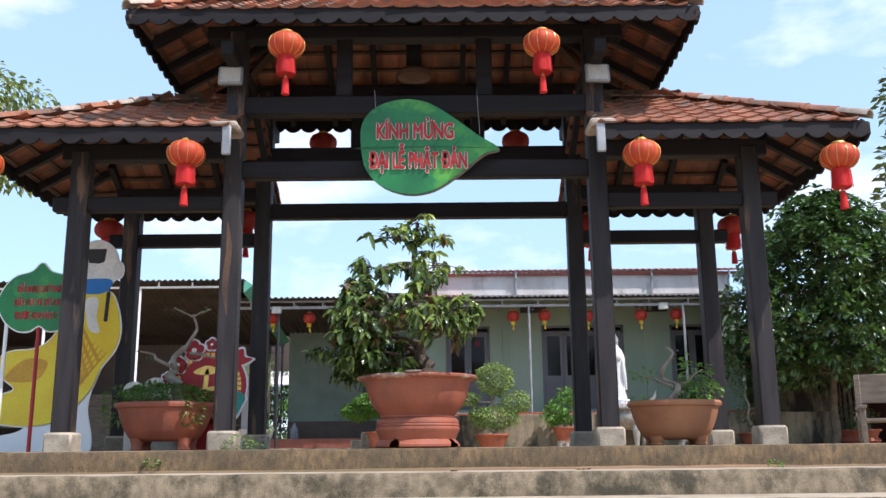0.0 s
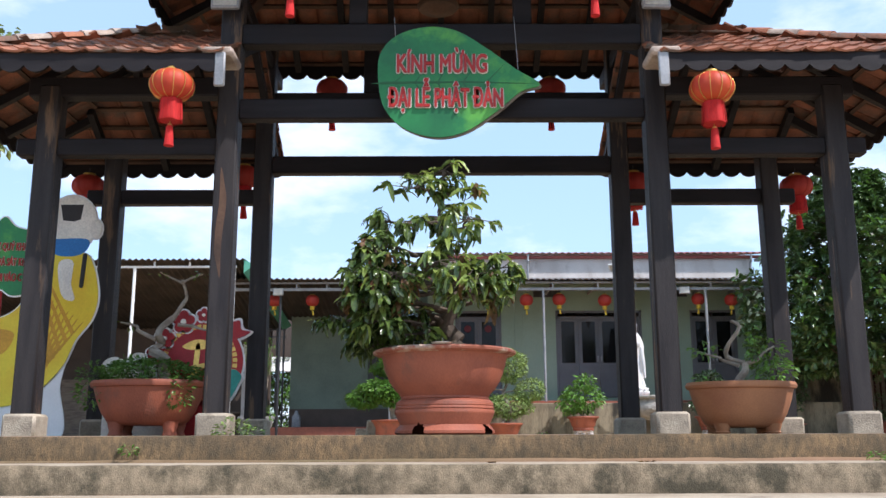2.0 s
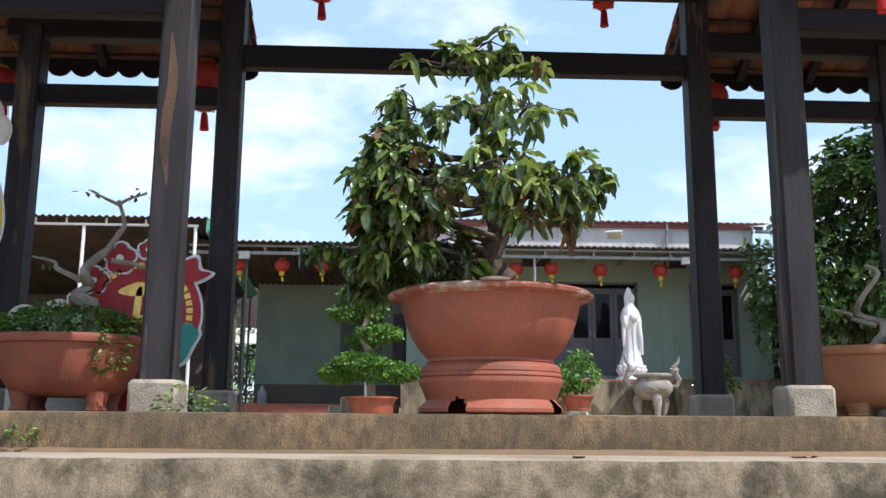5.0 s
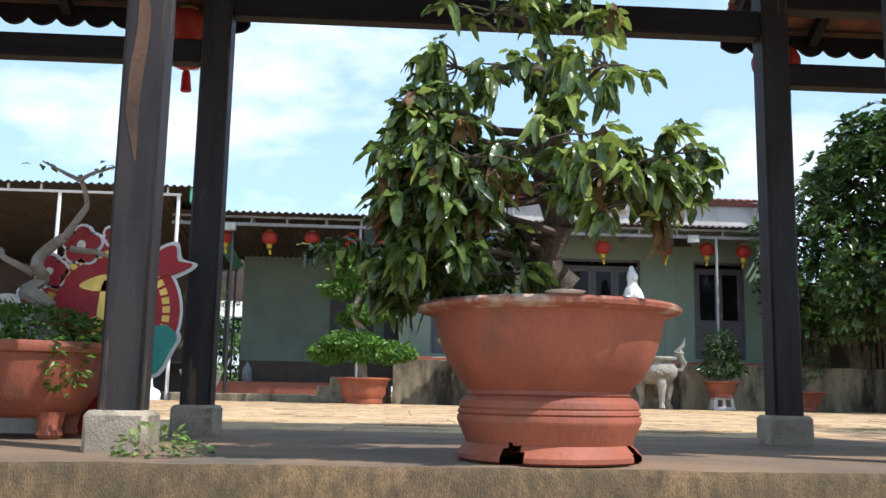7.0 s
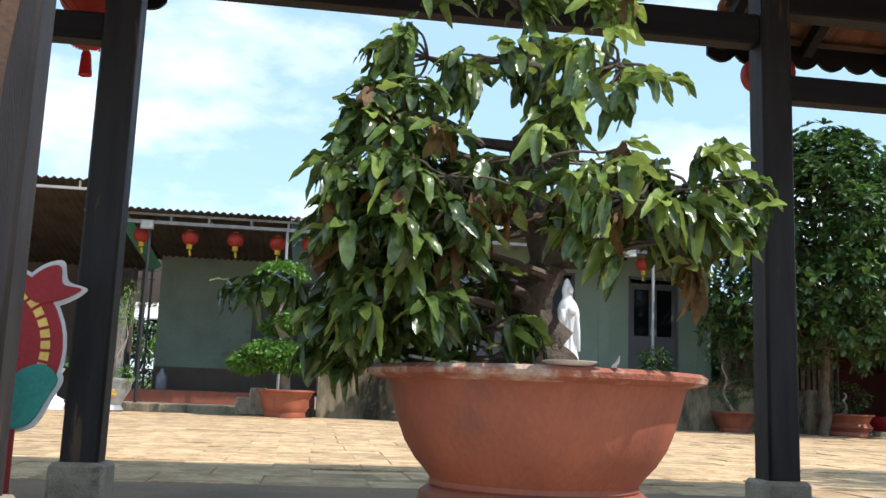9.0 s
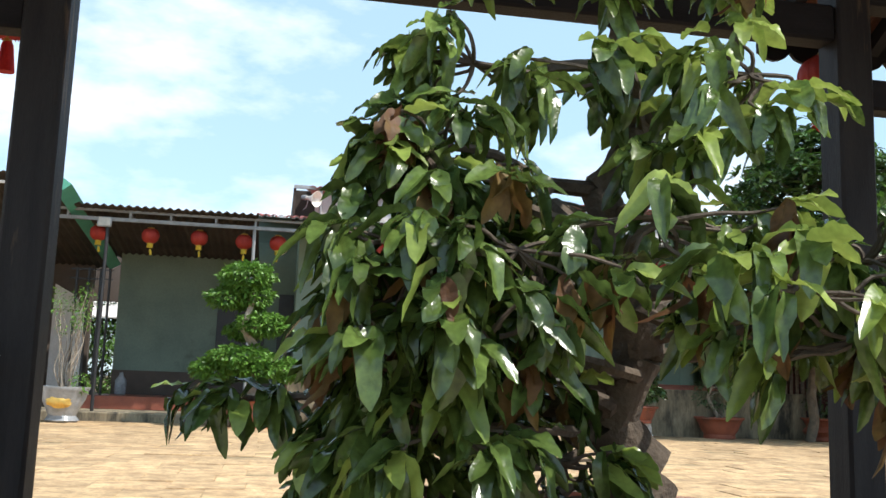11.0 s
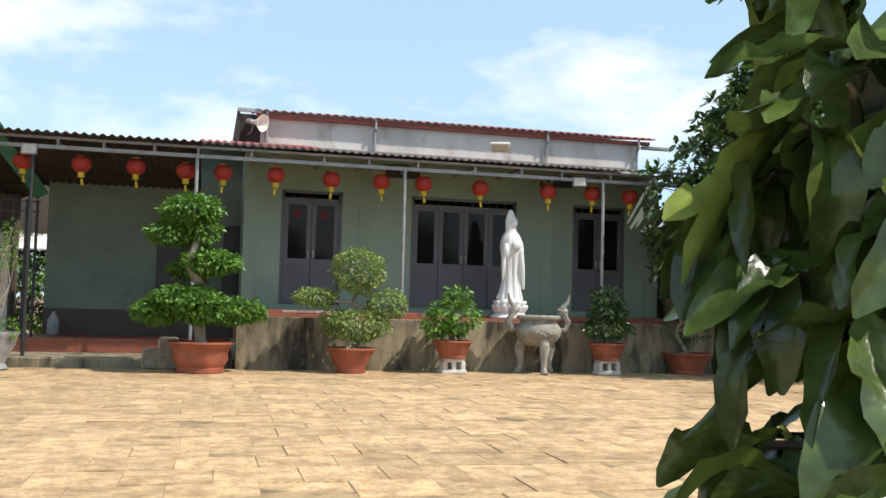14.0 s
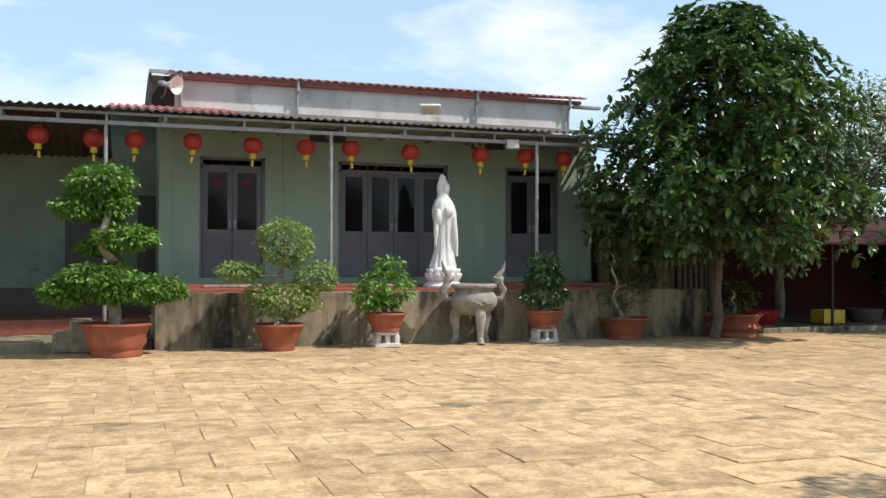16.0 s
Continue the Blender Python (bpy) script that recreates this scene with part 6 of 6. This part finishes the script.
for cx, cz, s in ((-0.16, 1.02, 0.10), (-0.32, 0.87, 0.085), (0.02, 1.08, 0.06), (-0.42, 0.74, 0.055)):
    fl, ed, ct = Geo(), Geo(), Geo()
    for k in range(5):
        a = 2 * math.pi * k / 5 + 0.3
        o = ring(cx + s * 0.62 * math.cos(a), cz + s * 0.62 * math.sin(a), s * 0.42, s * 0.42, 14)
        fl.prism(o, -0.012 - k * 0.0006, -0.005)
        ed.prism(grow(o, 0.016), -0.004, 0.02)
    ct.prism(ring(cx, cz, s * 0.25, s * 0.25, 12), -0.02, -0.012)
    b = part("blossom", fl, M_CRIMSON, med, "dark red blossom", 0)
    part("blossom_edge", ed, M_WHITE, b, "white blossom edge", 0)
    part("blossom_centre", ct, M_CREAM, b, "", 0)
part("bird", Geo().prism(smooth_outline([(0.26, 1.0), (0.34, 1.03), (0.36, 0.95), (0.44, 0.93), (0.36, 0.88), (0.26, 0.86), (0.2, 0.92)]), -0.01, 0.012), M_CRIMSON, med, "red pointed ornament", 0)
part("bird_edge", Geo().prism(smooth_outline([(0.25, 1.02), (0.35, 1.055), (0.38, 0.965), (0.465, 0.93), (0.37, 0.86), (0.25, 0.84), (0.18, 0.92)]), 0.013, 0.024), M_WHITE, med, "", 0)
part("teal_wave", Geo().prism(smooth_outline([(0.207, 0.55), (0.309, 0.594), (0.377, 0.536), (0.343, 0.45), (0.275, 0.334), (0.173, 0.32), (0.156, 0.435)]), -0.01, 0.01), M_TEAL, med, "teal painted wave", 0)
part("wave_edge", Geo().prism(smooth_outline([(0.198, 0.565), (0.313, 0.612), (0.398, 0.54), (0.36, 0.442), (0.292, 0.32), (0.165, 0.306), (0.139, 0.435)]), 0.011, 0.022), M_WHITE, med, "", 0)
part("edge", edge, M_WHITE, med, "white board edge", 0)
part("foot", Geo().box(-0.22, 0.22, 0.0, 0.02, 0.0, 0.32), M_CRIMSON, med)
cl = thing("cloud_cutout", "cream scroll cloud cut-outs behind the pot", "cutout board", (-2.72, 9.30, 0.10))
for x, z, s in ((-0.22, 0.52, 0.11), (0.0, 0.55, 0.12), (0.22, 0.53, 0.11), (0.36, 0.48, 0.08)):
    b = part("scroll", Geo().prism(ring(x, z, s, s * 0.85), 0.0, 0.012), M_CREAM, cl, "", 0)
    part("scroll_line", Geo().prism(ring(x + 0.02, z - 0.01, s * 0.62, s * 0.5), -0.004, 0.0), M_STONE, b, "", 0)
part("foot", Geo().box(-0.3, 0.42, 0.012, 0.03, -0.10, 0.5), M_CREAM, cl)

# ---- statue, urn ----
ped = thing("lotus_pedestal", "white carved lotus pedestal on the porch", "pedestal", (5.45, 25.38, 1.03))
part("base", Geo().lathe([(0.40, 0.0), (0.42, 0.03), (0.36, 0.08), (0.30, 0.12), (0.32, 0.16)], 24), M_MARBLE, ped)
for row, (zr, rr, n) in enumerate(((0.15, 0.30, 14), (0.24, 0.27, 12))):
    for k in range(n):
        a = 2 * math.pi * (k + 0.5 * row) / n
        m = Matrix.Translation((rr * math.cos(a), rr * math.sin(a), zr)) @ Matrix.Rotation(a, 4, "Z") @ Matrix.Rotation(radians(28), 4, "Y")
        part("petal", Geo().ball((0, 0, 0.06), 0.035, 0.085, 0.10, 8, 6, m), M_MARBLE, ped)
part("cushion", Geo().lathe([(0.27, 0.2), (0.29, 0.36), (0.25, 0.41), (0.0, 0.42)], 24), M_MARBLE, ped)
st = Geo()
segs, prof = 72, [(0.27, 0.0), (0.26, 0.04), (0.225, 0.16), (0.195, 0.35), (0.185, 0.55), (0.20, 0.75), (0.225, 0.92), (0.245, 1.06), (0.235, 1.18), (0.205, 1.30), (0.165, 1.37), (0.125, 1.42), (0.12, 1.50), (0.128, 1.58), (0.12, 1.66), (0.10, 1.73), (0.07, 1.79), (0.06, 1.84), (0.015, 1.89)]
k = len(prof)
for i in range(segs):
    a = 2 * math.pi * i / segs
    for r_, z in prof:
        f = 1 + ((0.075 * math.sin(9 * a + 2.2 * math.sin(2 * z)) + 0.05 * math.sin(17 * a + 4 * z)) * (1.0 if z < 0.9 else 0.55) if z < 1.3 else 0.0) + 0.03 * math.sin(3 * a - 5 * z)
        st.v.append((r_ * f * math.cos(a) + 0.03 * math.sin(z * 2.2), r_ * f * 0.78 * math.sin(a), z))
for i in range(segs):
    j = (i + 1) % segs
    st.f += [(i * k + n, j * k + n, j * k + n + 1, i * k + n + 1) for n in range(k - 1)]
st.f += [tuple(i * k for i in range(segs))[::-1], tuple(i * k + k - 1 for i in range(segs))]
st.ball((0.05, -0.19, 1.12), 0.10, 0.07, 0.12, 12, 8, lump=0.2)
st.ball((-0.15, -0.13, 1.0), 0.08, 0.08, 0.18, 12, 8)
st.ball((0.03, -0.075, 1.61), 0.085, 0.06, 0.11, 12, 8)
st.tube([(-0.17, -0.09, 1.1), (-0.20, -0.13, 0.75), (-0.21, -0.12, 0.42)], [0.06, 0.055, 0.02], 8)
st.tube([(0.18, -0.11, 1.02), (0.21, -0.14, 0.65), (0.255, -0.1, 0.22)], [0.06, 0.06, 0.03], 8)
statue = tagged(new("statue", st.mesh("statue", M_STATUE, 70)), "tall white marble robed statue on a lotus pedestal", "statue")
statue.location = (5.45 + YARD.x, 25.38 + YARD.y, 1.44)

urn = thing("incense_urn", "grey carved stone incense urn on three curved legs", "urn", (5.58, 23.98, 0))
part("bowl", Geo().lathe([(0.0, 0.52), (0.22, 0.54), (0.36, 0.62), (0.44, 0.74), (0.45, 0.84), (0.41, 0.93), (0.36, 0.98), (0.35, 1.03), (0.43, 1.06), (0.44, 1.10), (0.41, 1.13), (0.34, 1.13), (0.32, 1.0)], 40), M_STONE, urn)
pan = Geo().ball((0, -0.43, 0.80), 0.24, 0.035, 0.095, 20, 10)
pan.ball((0, -0.455, 0.80), 0.15, 0.03, 0.06, 16, 8, lump=1.2)
part("carved_panel", pan, M_STONE, urn, "carved relief medallion")
for a in (270, 30, 150):
    ca, sa = math.cos(radians(a)), math.sin(radians(a))
    pts = [(0.30 * ca, 0.30 * sa, 0.66), (0.38 * ca, 0.38 * sa, 0.48), (0.35 * ca, 0.35 * sa, 0.28), (0.34 * ca, 0.34 * sa, 0.12), (0.40 * ca, 0.40 * sa, 0.0)]
    part("leg", Geo().tube(pts, [0.10, 0.10, 0.07, 0.055, 0.075], 12, rough=0.2), M_STONE, urn)
for s in (-1, 1):
    pts = [(s * 0.38, 0, 0.86), (s * 0.55, 0, 0.84), (s * 0.62, 0, 1.0), (s * 0.52, 0, 1.15), (s * 0.50, 0, 1.28), (s * 0.60, 0, 1.40), (s * 0.64, 0, 1.55)]
    h = part("handle", Geo().tube(pts, [0.05, 0.06, 0.065, 0.06, 0.05, 0.04, 0.012], 10, rough=0.35), M_STONE, urn, "carved scrolling handle")
    part("crest", Geo().ball((s * 0.50, 0, 1.22), 0.10, 0.06, 0.07, 12, 8, lump=0.9), M_STONE, h)

# ---- shed and side yard on the left ----
shed = thing("shed", "open shed with corrugated roof, white posts and dark inside", "shed", (-8.5, 24.0, 0))


def sbox(name, x0, x1, y0, y1, z0, z1, material, label="", bev=0.0):
    return part(name, Geo().box(x0 + 8.5, x1 + 8.5, y0 - 24, y1 - 24, z0, z1, bev), material, shed, label)


part("roof", corrugated(-6.5, 3.85, (-0.15, 4.60), (6.0, 3.55)), M_SHADESHEET, shed, "corrugated shed roof with underside shade in its colour", 60)
sbox("rail", -15, -4.9, 23.96, 24.02, 4.40, 4.45, M_WHITEMETAL, "white painted rail under the roof")
for x in (-14, -12.9, -11.8, -10.7, -9.6, -8.6, -7.9, -7.0, -6.1, -5.2):
    sbox("rail_strut", x - 0.02, x + 0.02, 23.97, 24.01, 4.44, 4.60, M_WHITEMETAL)
for x in (-12.5, -10.0, -7.5, -4.96):
    part("post", Geo().tube([(x + 8.5, 0, 0.0), (x + 8.5, 0, 4.42)], 0.04, 12), M_WHITEMETAL, shed, "white steel post")
# Shed walls take dark paint that stands for the unlit inside.
sbox("back_wall", -15, -5.0, 29.8, 30.0, 0, 3.6, M_DADO_SHADE, "back wall of the shed, painted dark for its dim inside")
# Added panel hides the sky gap, dark like the shaded roof underside.
sbox("rear_canopy", -9.0, -4.0, 30.6, 30.7, 2.75, 4.1, M_DADO_SHADE, "dark panel added in place of the shaded roof underside")
sbox("side_wall", -15.2, -15, 24, 30, 0, 4.0, M_DADO_SHADE)
sbox("shelf", -14, -5.4, 28.8, 29.6, 0.9, 0.95, M_OLDWOOD)
sbox("cabinet", -11, -9.4, 28.6, 29.6, 0, 1.9, M_OLDWOOD, "dark old cabinet in the shed", 0.01)
g = Geo()
g.add([(3.80, -0.1, 4.62), (4.05, -0.1, 4.45), (4.25, 5.0, 3.55), (4.0, 5.0, 3.75), (3.80, -0.1, 4.25), (4.0, 5.0, 3.4)], [(0, 1, 2, 3), (1, 4, 5, 2), (0, 3, 5, 4), (0, 4, 1), (3, 2, 5)])
part("valley_sheet", g, M_GREENSHEET, shed, "green sheet along the roof edge", 0)
railing = thing("metal_railing", "black steel bar railing beside the lean-to", "railing", (-4.4, 26.6, 0.16))
for i, x in enumerate((-0.35, -0.1, 0.14, 0.33)):
    part("bar", Geo().tube([(x, 0, 0), (x, 0, 3.0)], 0.028, 8), M_BLACKMETAL, railing)
for z in (0.15, 2.75, 2.95):
    part("rail", Geo().box(-0.5, 0.4, -0.015, 0.015, z, z + 0.03), M_BLACKMETAL, railing)
garden = thing("garden_wall", "weathered white garden wall with sloping top", "wall", (-5.35, 28.5, 0))
part("wall", Geo().prism([(-0.25, 0), (0.45, 0), (0.45, 2.2), (0.2, 2.7), (-0.25, 2.95)], 0, 0.2), M_FASCIA, garden, "", 0)
nursery = thing("nursery_roof", "pale netted nursery roof behind the yard", "roof", (-5.0, 33.0, 0))
part("sheet", Geo().add([(-2.5, 0, 2.5), (2.0, 0, 2.5), (2.0, 4, 3.6), (-2.5, 4, 3.6), (-2.5, 0, 2.46), (2.0, 0, 2.46), (2.0, 4, 3.56), (-2.5, 4, 3.56)], [(0, 1, 2, 3), (4, 7, 6, 5), (0, 4, 5, 1), (1, 5, 6, 2), (2, 6, 7, 3), (3, 7, 4, 0)]), M_FASCIA, nursery, "", 0)
for x in (-2.4, 1.9):
    for y in (0.05, 3.9):
        part("post", Geo().tube([(x, y, 0), (x, y, 2.47 + y * 0.27)], 0.04, 8), M_OLDWOOD, nursery)
rr = random.Random(91)
for x, y, s in ((-5.6, 31.6, 0.9), (-4.4, 31.2, 0.8), (-3.2, 32.0, 0.8), (-7.0, 31.5, 1.0)):
    b = thing("garden_shrub", "leafy shrub in the garden behind the railing", "shrub", (x, y, 0), "shrubs behind the railing")
    for q in range(5):
        stem = Geo()
        limb(stem, rr, (0, 0, 0), (rr.uniform(-0.5, 0.5), rr.uniform(-0.4, 0.4), rr.uniform(0.8, 1.6)), 0.025, 0.008, 3, 0.1, 5)
        part("stem", stem, M_PALEBARK, b)
    part("foliage", crown(rr, [((rr.uniform(-0.4, 0.4), rr.uniform(-0.3, 0.3), z), (0.6 * s, 0.5 * s, 0.4 * s), 260) for z in (0.5, 1.0, 1.5, 1.9)], 0.11, SMALL_LEAF), M_LEAF_FICUS, b, "", 0)["kind"] = "stuff"
for x, y, s in ((-9.6, 36.5, 1.1), (-8.2, 35.0, 1.2), (-6.8, 36.2, 1.3), (-5.6, 34.6, 1.2), (-4.2, 36.0, 1.2), (-2.8, 34.8, 1.1)):
    b = thing("garden_shrub", "tall dense shrub closing the garden behind the shed", "shrub", (x, y, 0), "tall shrubs behind the shed")
    for q in range(4):
        stem = Geo()
        limb(stem, rr, (0.1 * q - 0.2, 0, 0), (rr.uniform(-0.7, 0.7), rr.uniform(-0.4, 0.4), rr.uniform(1.8, 3.0)), 0.04, 0.012, 4, 0.1, 5)
        part("stem", stem, M_TRUNK, b)
    part("foliage", crown(rr, [((rr.uniform(-0.5, 0.5), rr.uniform(-0.3, 0.3), z), (0.95 * s, 0.6 * s, 0.5 * s), 520) for z in (0.5, 1.2, 1.9, 2.6)], 0.17, SMALL_LEAF), M_LEAF_DARK, b, "", 0)["kind"] = "stuff"
bal = thing("pedestal_planter", "white baluster planter with a small green plant", "planter", (-5.25, 23.55, 0))
part("pedestal", Geo().lathe([(0.26, 0), (0.28, 0.12), (0.24, 0.2), (0.12, 0.26), (0.10, 0.4), (0.14, 0.62), (0.20, 0.72), (0.23, 0.78), (0.20, 0.79), (0.17, 0.72)], 24), M_WHITE, bal)
part("foliage", crown(rr, [((0, 0, 0.92), (0.24, 0.22, 0.18), 220)], 0.09, SMALL_LEAF), M_LEAF_FICUS, bal, "", 0)["kind"] = "stuff"
bottle = tagged(new("water_bottle", Geo().lathe([(0.11, 0), (0.13, 0.04), (0.13, 0.32), (0.06, 0.42), (0.04, 0.5), (0.0, 0.5)], 18).mesh("water_bottle", M_GLAZE)), "large blue-grey water bottle on the lean-to floor", "bottle")
bottle.location = (-3.86 + YARD.x, 27.9 + YARD.y, 0.44)

# ---- right side yard ----
yard = thing("side_stall", "dim red-draped stall with posts beyond the tree", "stall", (15.5, 26.2, 0))
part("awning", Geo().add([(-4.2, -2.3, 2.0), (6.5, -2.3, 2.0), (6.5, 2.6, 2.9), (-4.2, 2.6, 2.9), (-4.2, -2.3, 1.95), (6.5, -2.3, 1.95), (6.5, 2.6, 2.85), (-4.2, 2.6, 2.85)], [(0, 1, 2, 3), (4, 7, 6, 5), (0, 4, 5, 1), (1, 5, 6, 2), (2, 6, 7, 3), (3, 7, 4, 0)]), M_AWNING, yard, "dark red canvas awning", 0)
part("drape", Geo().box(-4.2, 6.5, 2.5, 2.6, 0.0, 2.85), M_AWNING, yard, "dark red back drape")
# Drape added out of view to keep light out of the stall.
part("side_drape", Geo().box(6.45, 6.5, -1.4, 2.5, 0.0, 2.2), M_AWNING, yard, "unseen red drape added to darken the stall")
for x in (-4.1, -0.75, 2.0, 4.4):
    part("post", Geo().tube([(x, -1.35, 0), (x, -1.35, 2.14)], 0.035, 8), M_BLACKMETAL, yard)
part("kerb", Geo().box(-3.5, 6.5, -1.6, 2.6, -0.05, 0.10, 0.02), M_PORCHWALL, yard)
for x, y, m, lab in ((15.1, 25.4, M_CRATE, "yellow plastic crate on the stall floor"), (13.5, 25.8, M_CRIMSON, "red plastic basin on the stall floor"), (16.4, 25.6, M_DADO_SHADE, "dark stacked sack on the stall floor")):
    c = thing("crate" if m is M_CRATE else "basin" if m is M_CRIMSON else "sack", lab, "crate" if m is M_CRATE else "container", (x, y, 0.10))
    if m is M_CRATE:
        b = Geo().box(-0.32, 0.32, -0.22, 0.22, 0, 0.03)
        for a in ((-0.32, 0.32, -0.22, -0.20), (-0.32, 0.32, 0.20, 0.22), (-0.32, -0.30, -0.22, 0.22), (0.30, 0.32, -0.22, 0.22)):
            b.box(*a, 0.0, 0.34)
        part("tub", b, m, c)
    else:
        part("tub", Geo().lathe([(0.3, 0), (0.38, 0.1), (0.42, 0.32), (0.40, 0.34), (0.36, 0.30)], 24), m, c)
brick_wall = thing("side_wall", "low beige plastered wall beside the house", "wall", (11.3, 27.4, 0))
part("wall", Geo().box(-1.2, 0.9, 0, 0.2, 0, 2.1, 0.01), M_PORCHWALL, brick_wall)
part("pier", Geo().box(-0.6, -0.45, -0.1, 0.0, 0.9, 2.2, 0.01), M_OLDWOOD, brick_wall)
for i in range(7):
    part("slat", Geo().box(1.0 + i * 0.16, 1.1 + i * 0.16, 0, 0.03, 0.3, 2.0, 0.005), M_OLDWOOD, brick_wall, "grey fence slat")
chair = thing("garden_chair", "old grey wooden armchair on the yard edge", "chair", (7.05, 14.0, -0.035), rz=-20)
for x in (-0.36, 0.36):
    for y in (-0.3, 0.3):
        part("leg", Geo().box(x - 0.04, x + 0.04, y - 0.04, y + 0.04, 0.0, 0.62 if y < 0 else 1.15, 0.008), M_OLDWOOD, chair)
    part("armrest", Geo().box(x - 0.06, x + 0.06, -0.36, 0.3, 0.60, 0.65, 0.008), M_OLDWOOD, chair)
part("seat", Geo().box(-0.36, 0.36, -0.34, 0.32, 0.40, 0.45, 0.01), M_OLDWOOD, chair)
part("backrest", Geo().box(-0.36, 0.36, 0.27, 0.31, 0.70, 1.15, 0.01), M_OLDWOOD, chair)

# weeds at the plinths and joints
rr = random.Random(17)
for x, y, z, s in ((-1.50, 7.70, 0.0, 1.0), (-1.38, 7.78, 0.0, 0.6), (-2.15, 7.43, -0.12, 0.45), (2.9, 7.30, -0.185, 0.5), (1.0, 10.4, 0.0, 0.5), (-3.6, 7.40, -0.1, 0.5)):
    w = thing("weed", "small green weed tuft growing in a concrete joint", "weed", (x, y, z), "weeds")
    part("foliage", crown(rr, [((0, 0, 0.04 * s), (0.14 * s, 0.08 * s, 0.07 * s), int(110 * s))], 0.045 * s ** 0.5, SMALL_LEAF, -0.1), M_LEAF_PALE if s > 0.7 else M_LEAF_FICUS, w, "", 0)["kind"] = "stuff"
litter = thing("fallen_leaf", "dry fallen leaf on the step", "leaf", (1.25, 7.15, -0.18), "fallen leaves", 30)
part("blade", Geo().add(LEAVES[2].v, LEAVES[2].f), M_LEAF_DRY, litter, "", 60)
for x, y, z, a in ((1.42, 7.2, -0.18, 160), (0.3, 7.0, -0.18, 80), (3.2, 21.5, 0.005, 10), (8.3, 20.3, 0.005, 60), (6.4, 22.7, 0.005, 100), (9.6, 21.8, 0.005, 210), (7.4, 22.3, 0.005, 300)):
    copy_thing(litter, pose(x, y, z, 0, 0, a))

# ---- courtyard pavers, last ----
PAVE = thing("courtyard_paving", "sandy sandstone pavers laid in running bond", "paving", (0, 0, 0), kind="structure")
PW, PD = 0.62, 0.56
paver_meshes = []
rr = random.Random(3)
for v in range(8):
    g = Geo()
    a, b = PW / 2 - 0.003, PD / 2 - 0.003
    jit = lambda: rr.uniform(-0.006, 0.006)
    low = [(-a + jit(), -b + jit()), (a + jit(), -b + jit()), (a + jit(), b + jit()), (-a + jit(), b + jit())]
    for q, z in ((1.0, -0.04), (1.0, -0.004), (0.985, 0.0)):
        g.v += [(x * q, y * q, z + (jit() * 0.25 if z == 0 else 0)) for x, y in low]
    g.f = [(8, 9, 10, 11)] + [(i + o, (i + 1) % 4 + o, (i + 1) % 4 + 4 + o, i + 4 + o) for o in (0, 4) for i in range(4)]
    paver_meshes.append((g, g.mesh("paver", M_PAVER, 0)))
rest = Geo()
count = 0
for j in range(int((24.72 - 10.33) / PD)):
    y = 10.33 + (j + 0.5) * PD
    for i in range(-24, 38):
        x = (i + (0.5 if j % 2 else 0.0)) * PW + 0.03 * math.sin(j * 3.7)
        g, me = paver_meshes[rr.randrange(8)]
        m = Matrix.Translation((x, y + 0.008 * math.sin(i * 1.3 + j), rr.uniform(-0.007, 0.005))) @ Matrix.Rotation(rr.uniform(-0.006, 0.006), 4, "Z") @ Matrix.Rotation(rr.uniform(-0.014, 0.014), 4, "X") @ Matrix.Rotation(rr.uniform(-0.003, 0.003), 4, "Y")
        if -2.6 < x < 6.2 and y < 22.3 and count < 300:
            ob = new("paver", me)
            ob.parent = PAVE
            ob.matrix_local = m
            count += 1
        else:
            rest.add(g.v, g.f, m)
part("paver_field", rest, M_PAVER, PAVE, "sandstone pavers farther off", 0)["kind"] = "stuff"
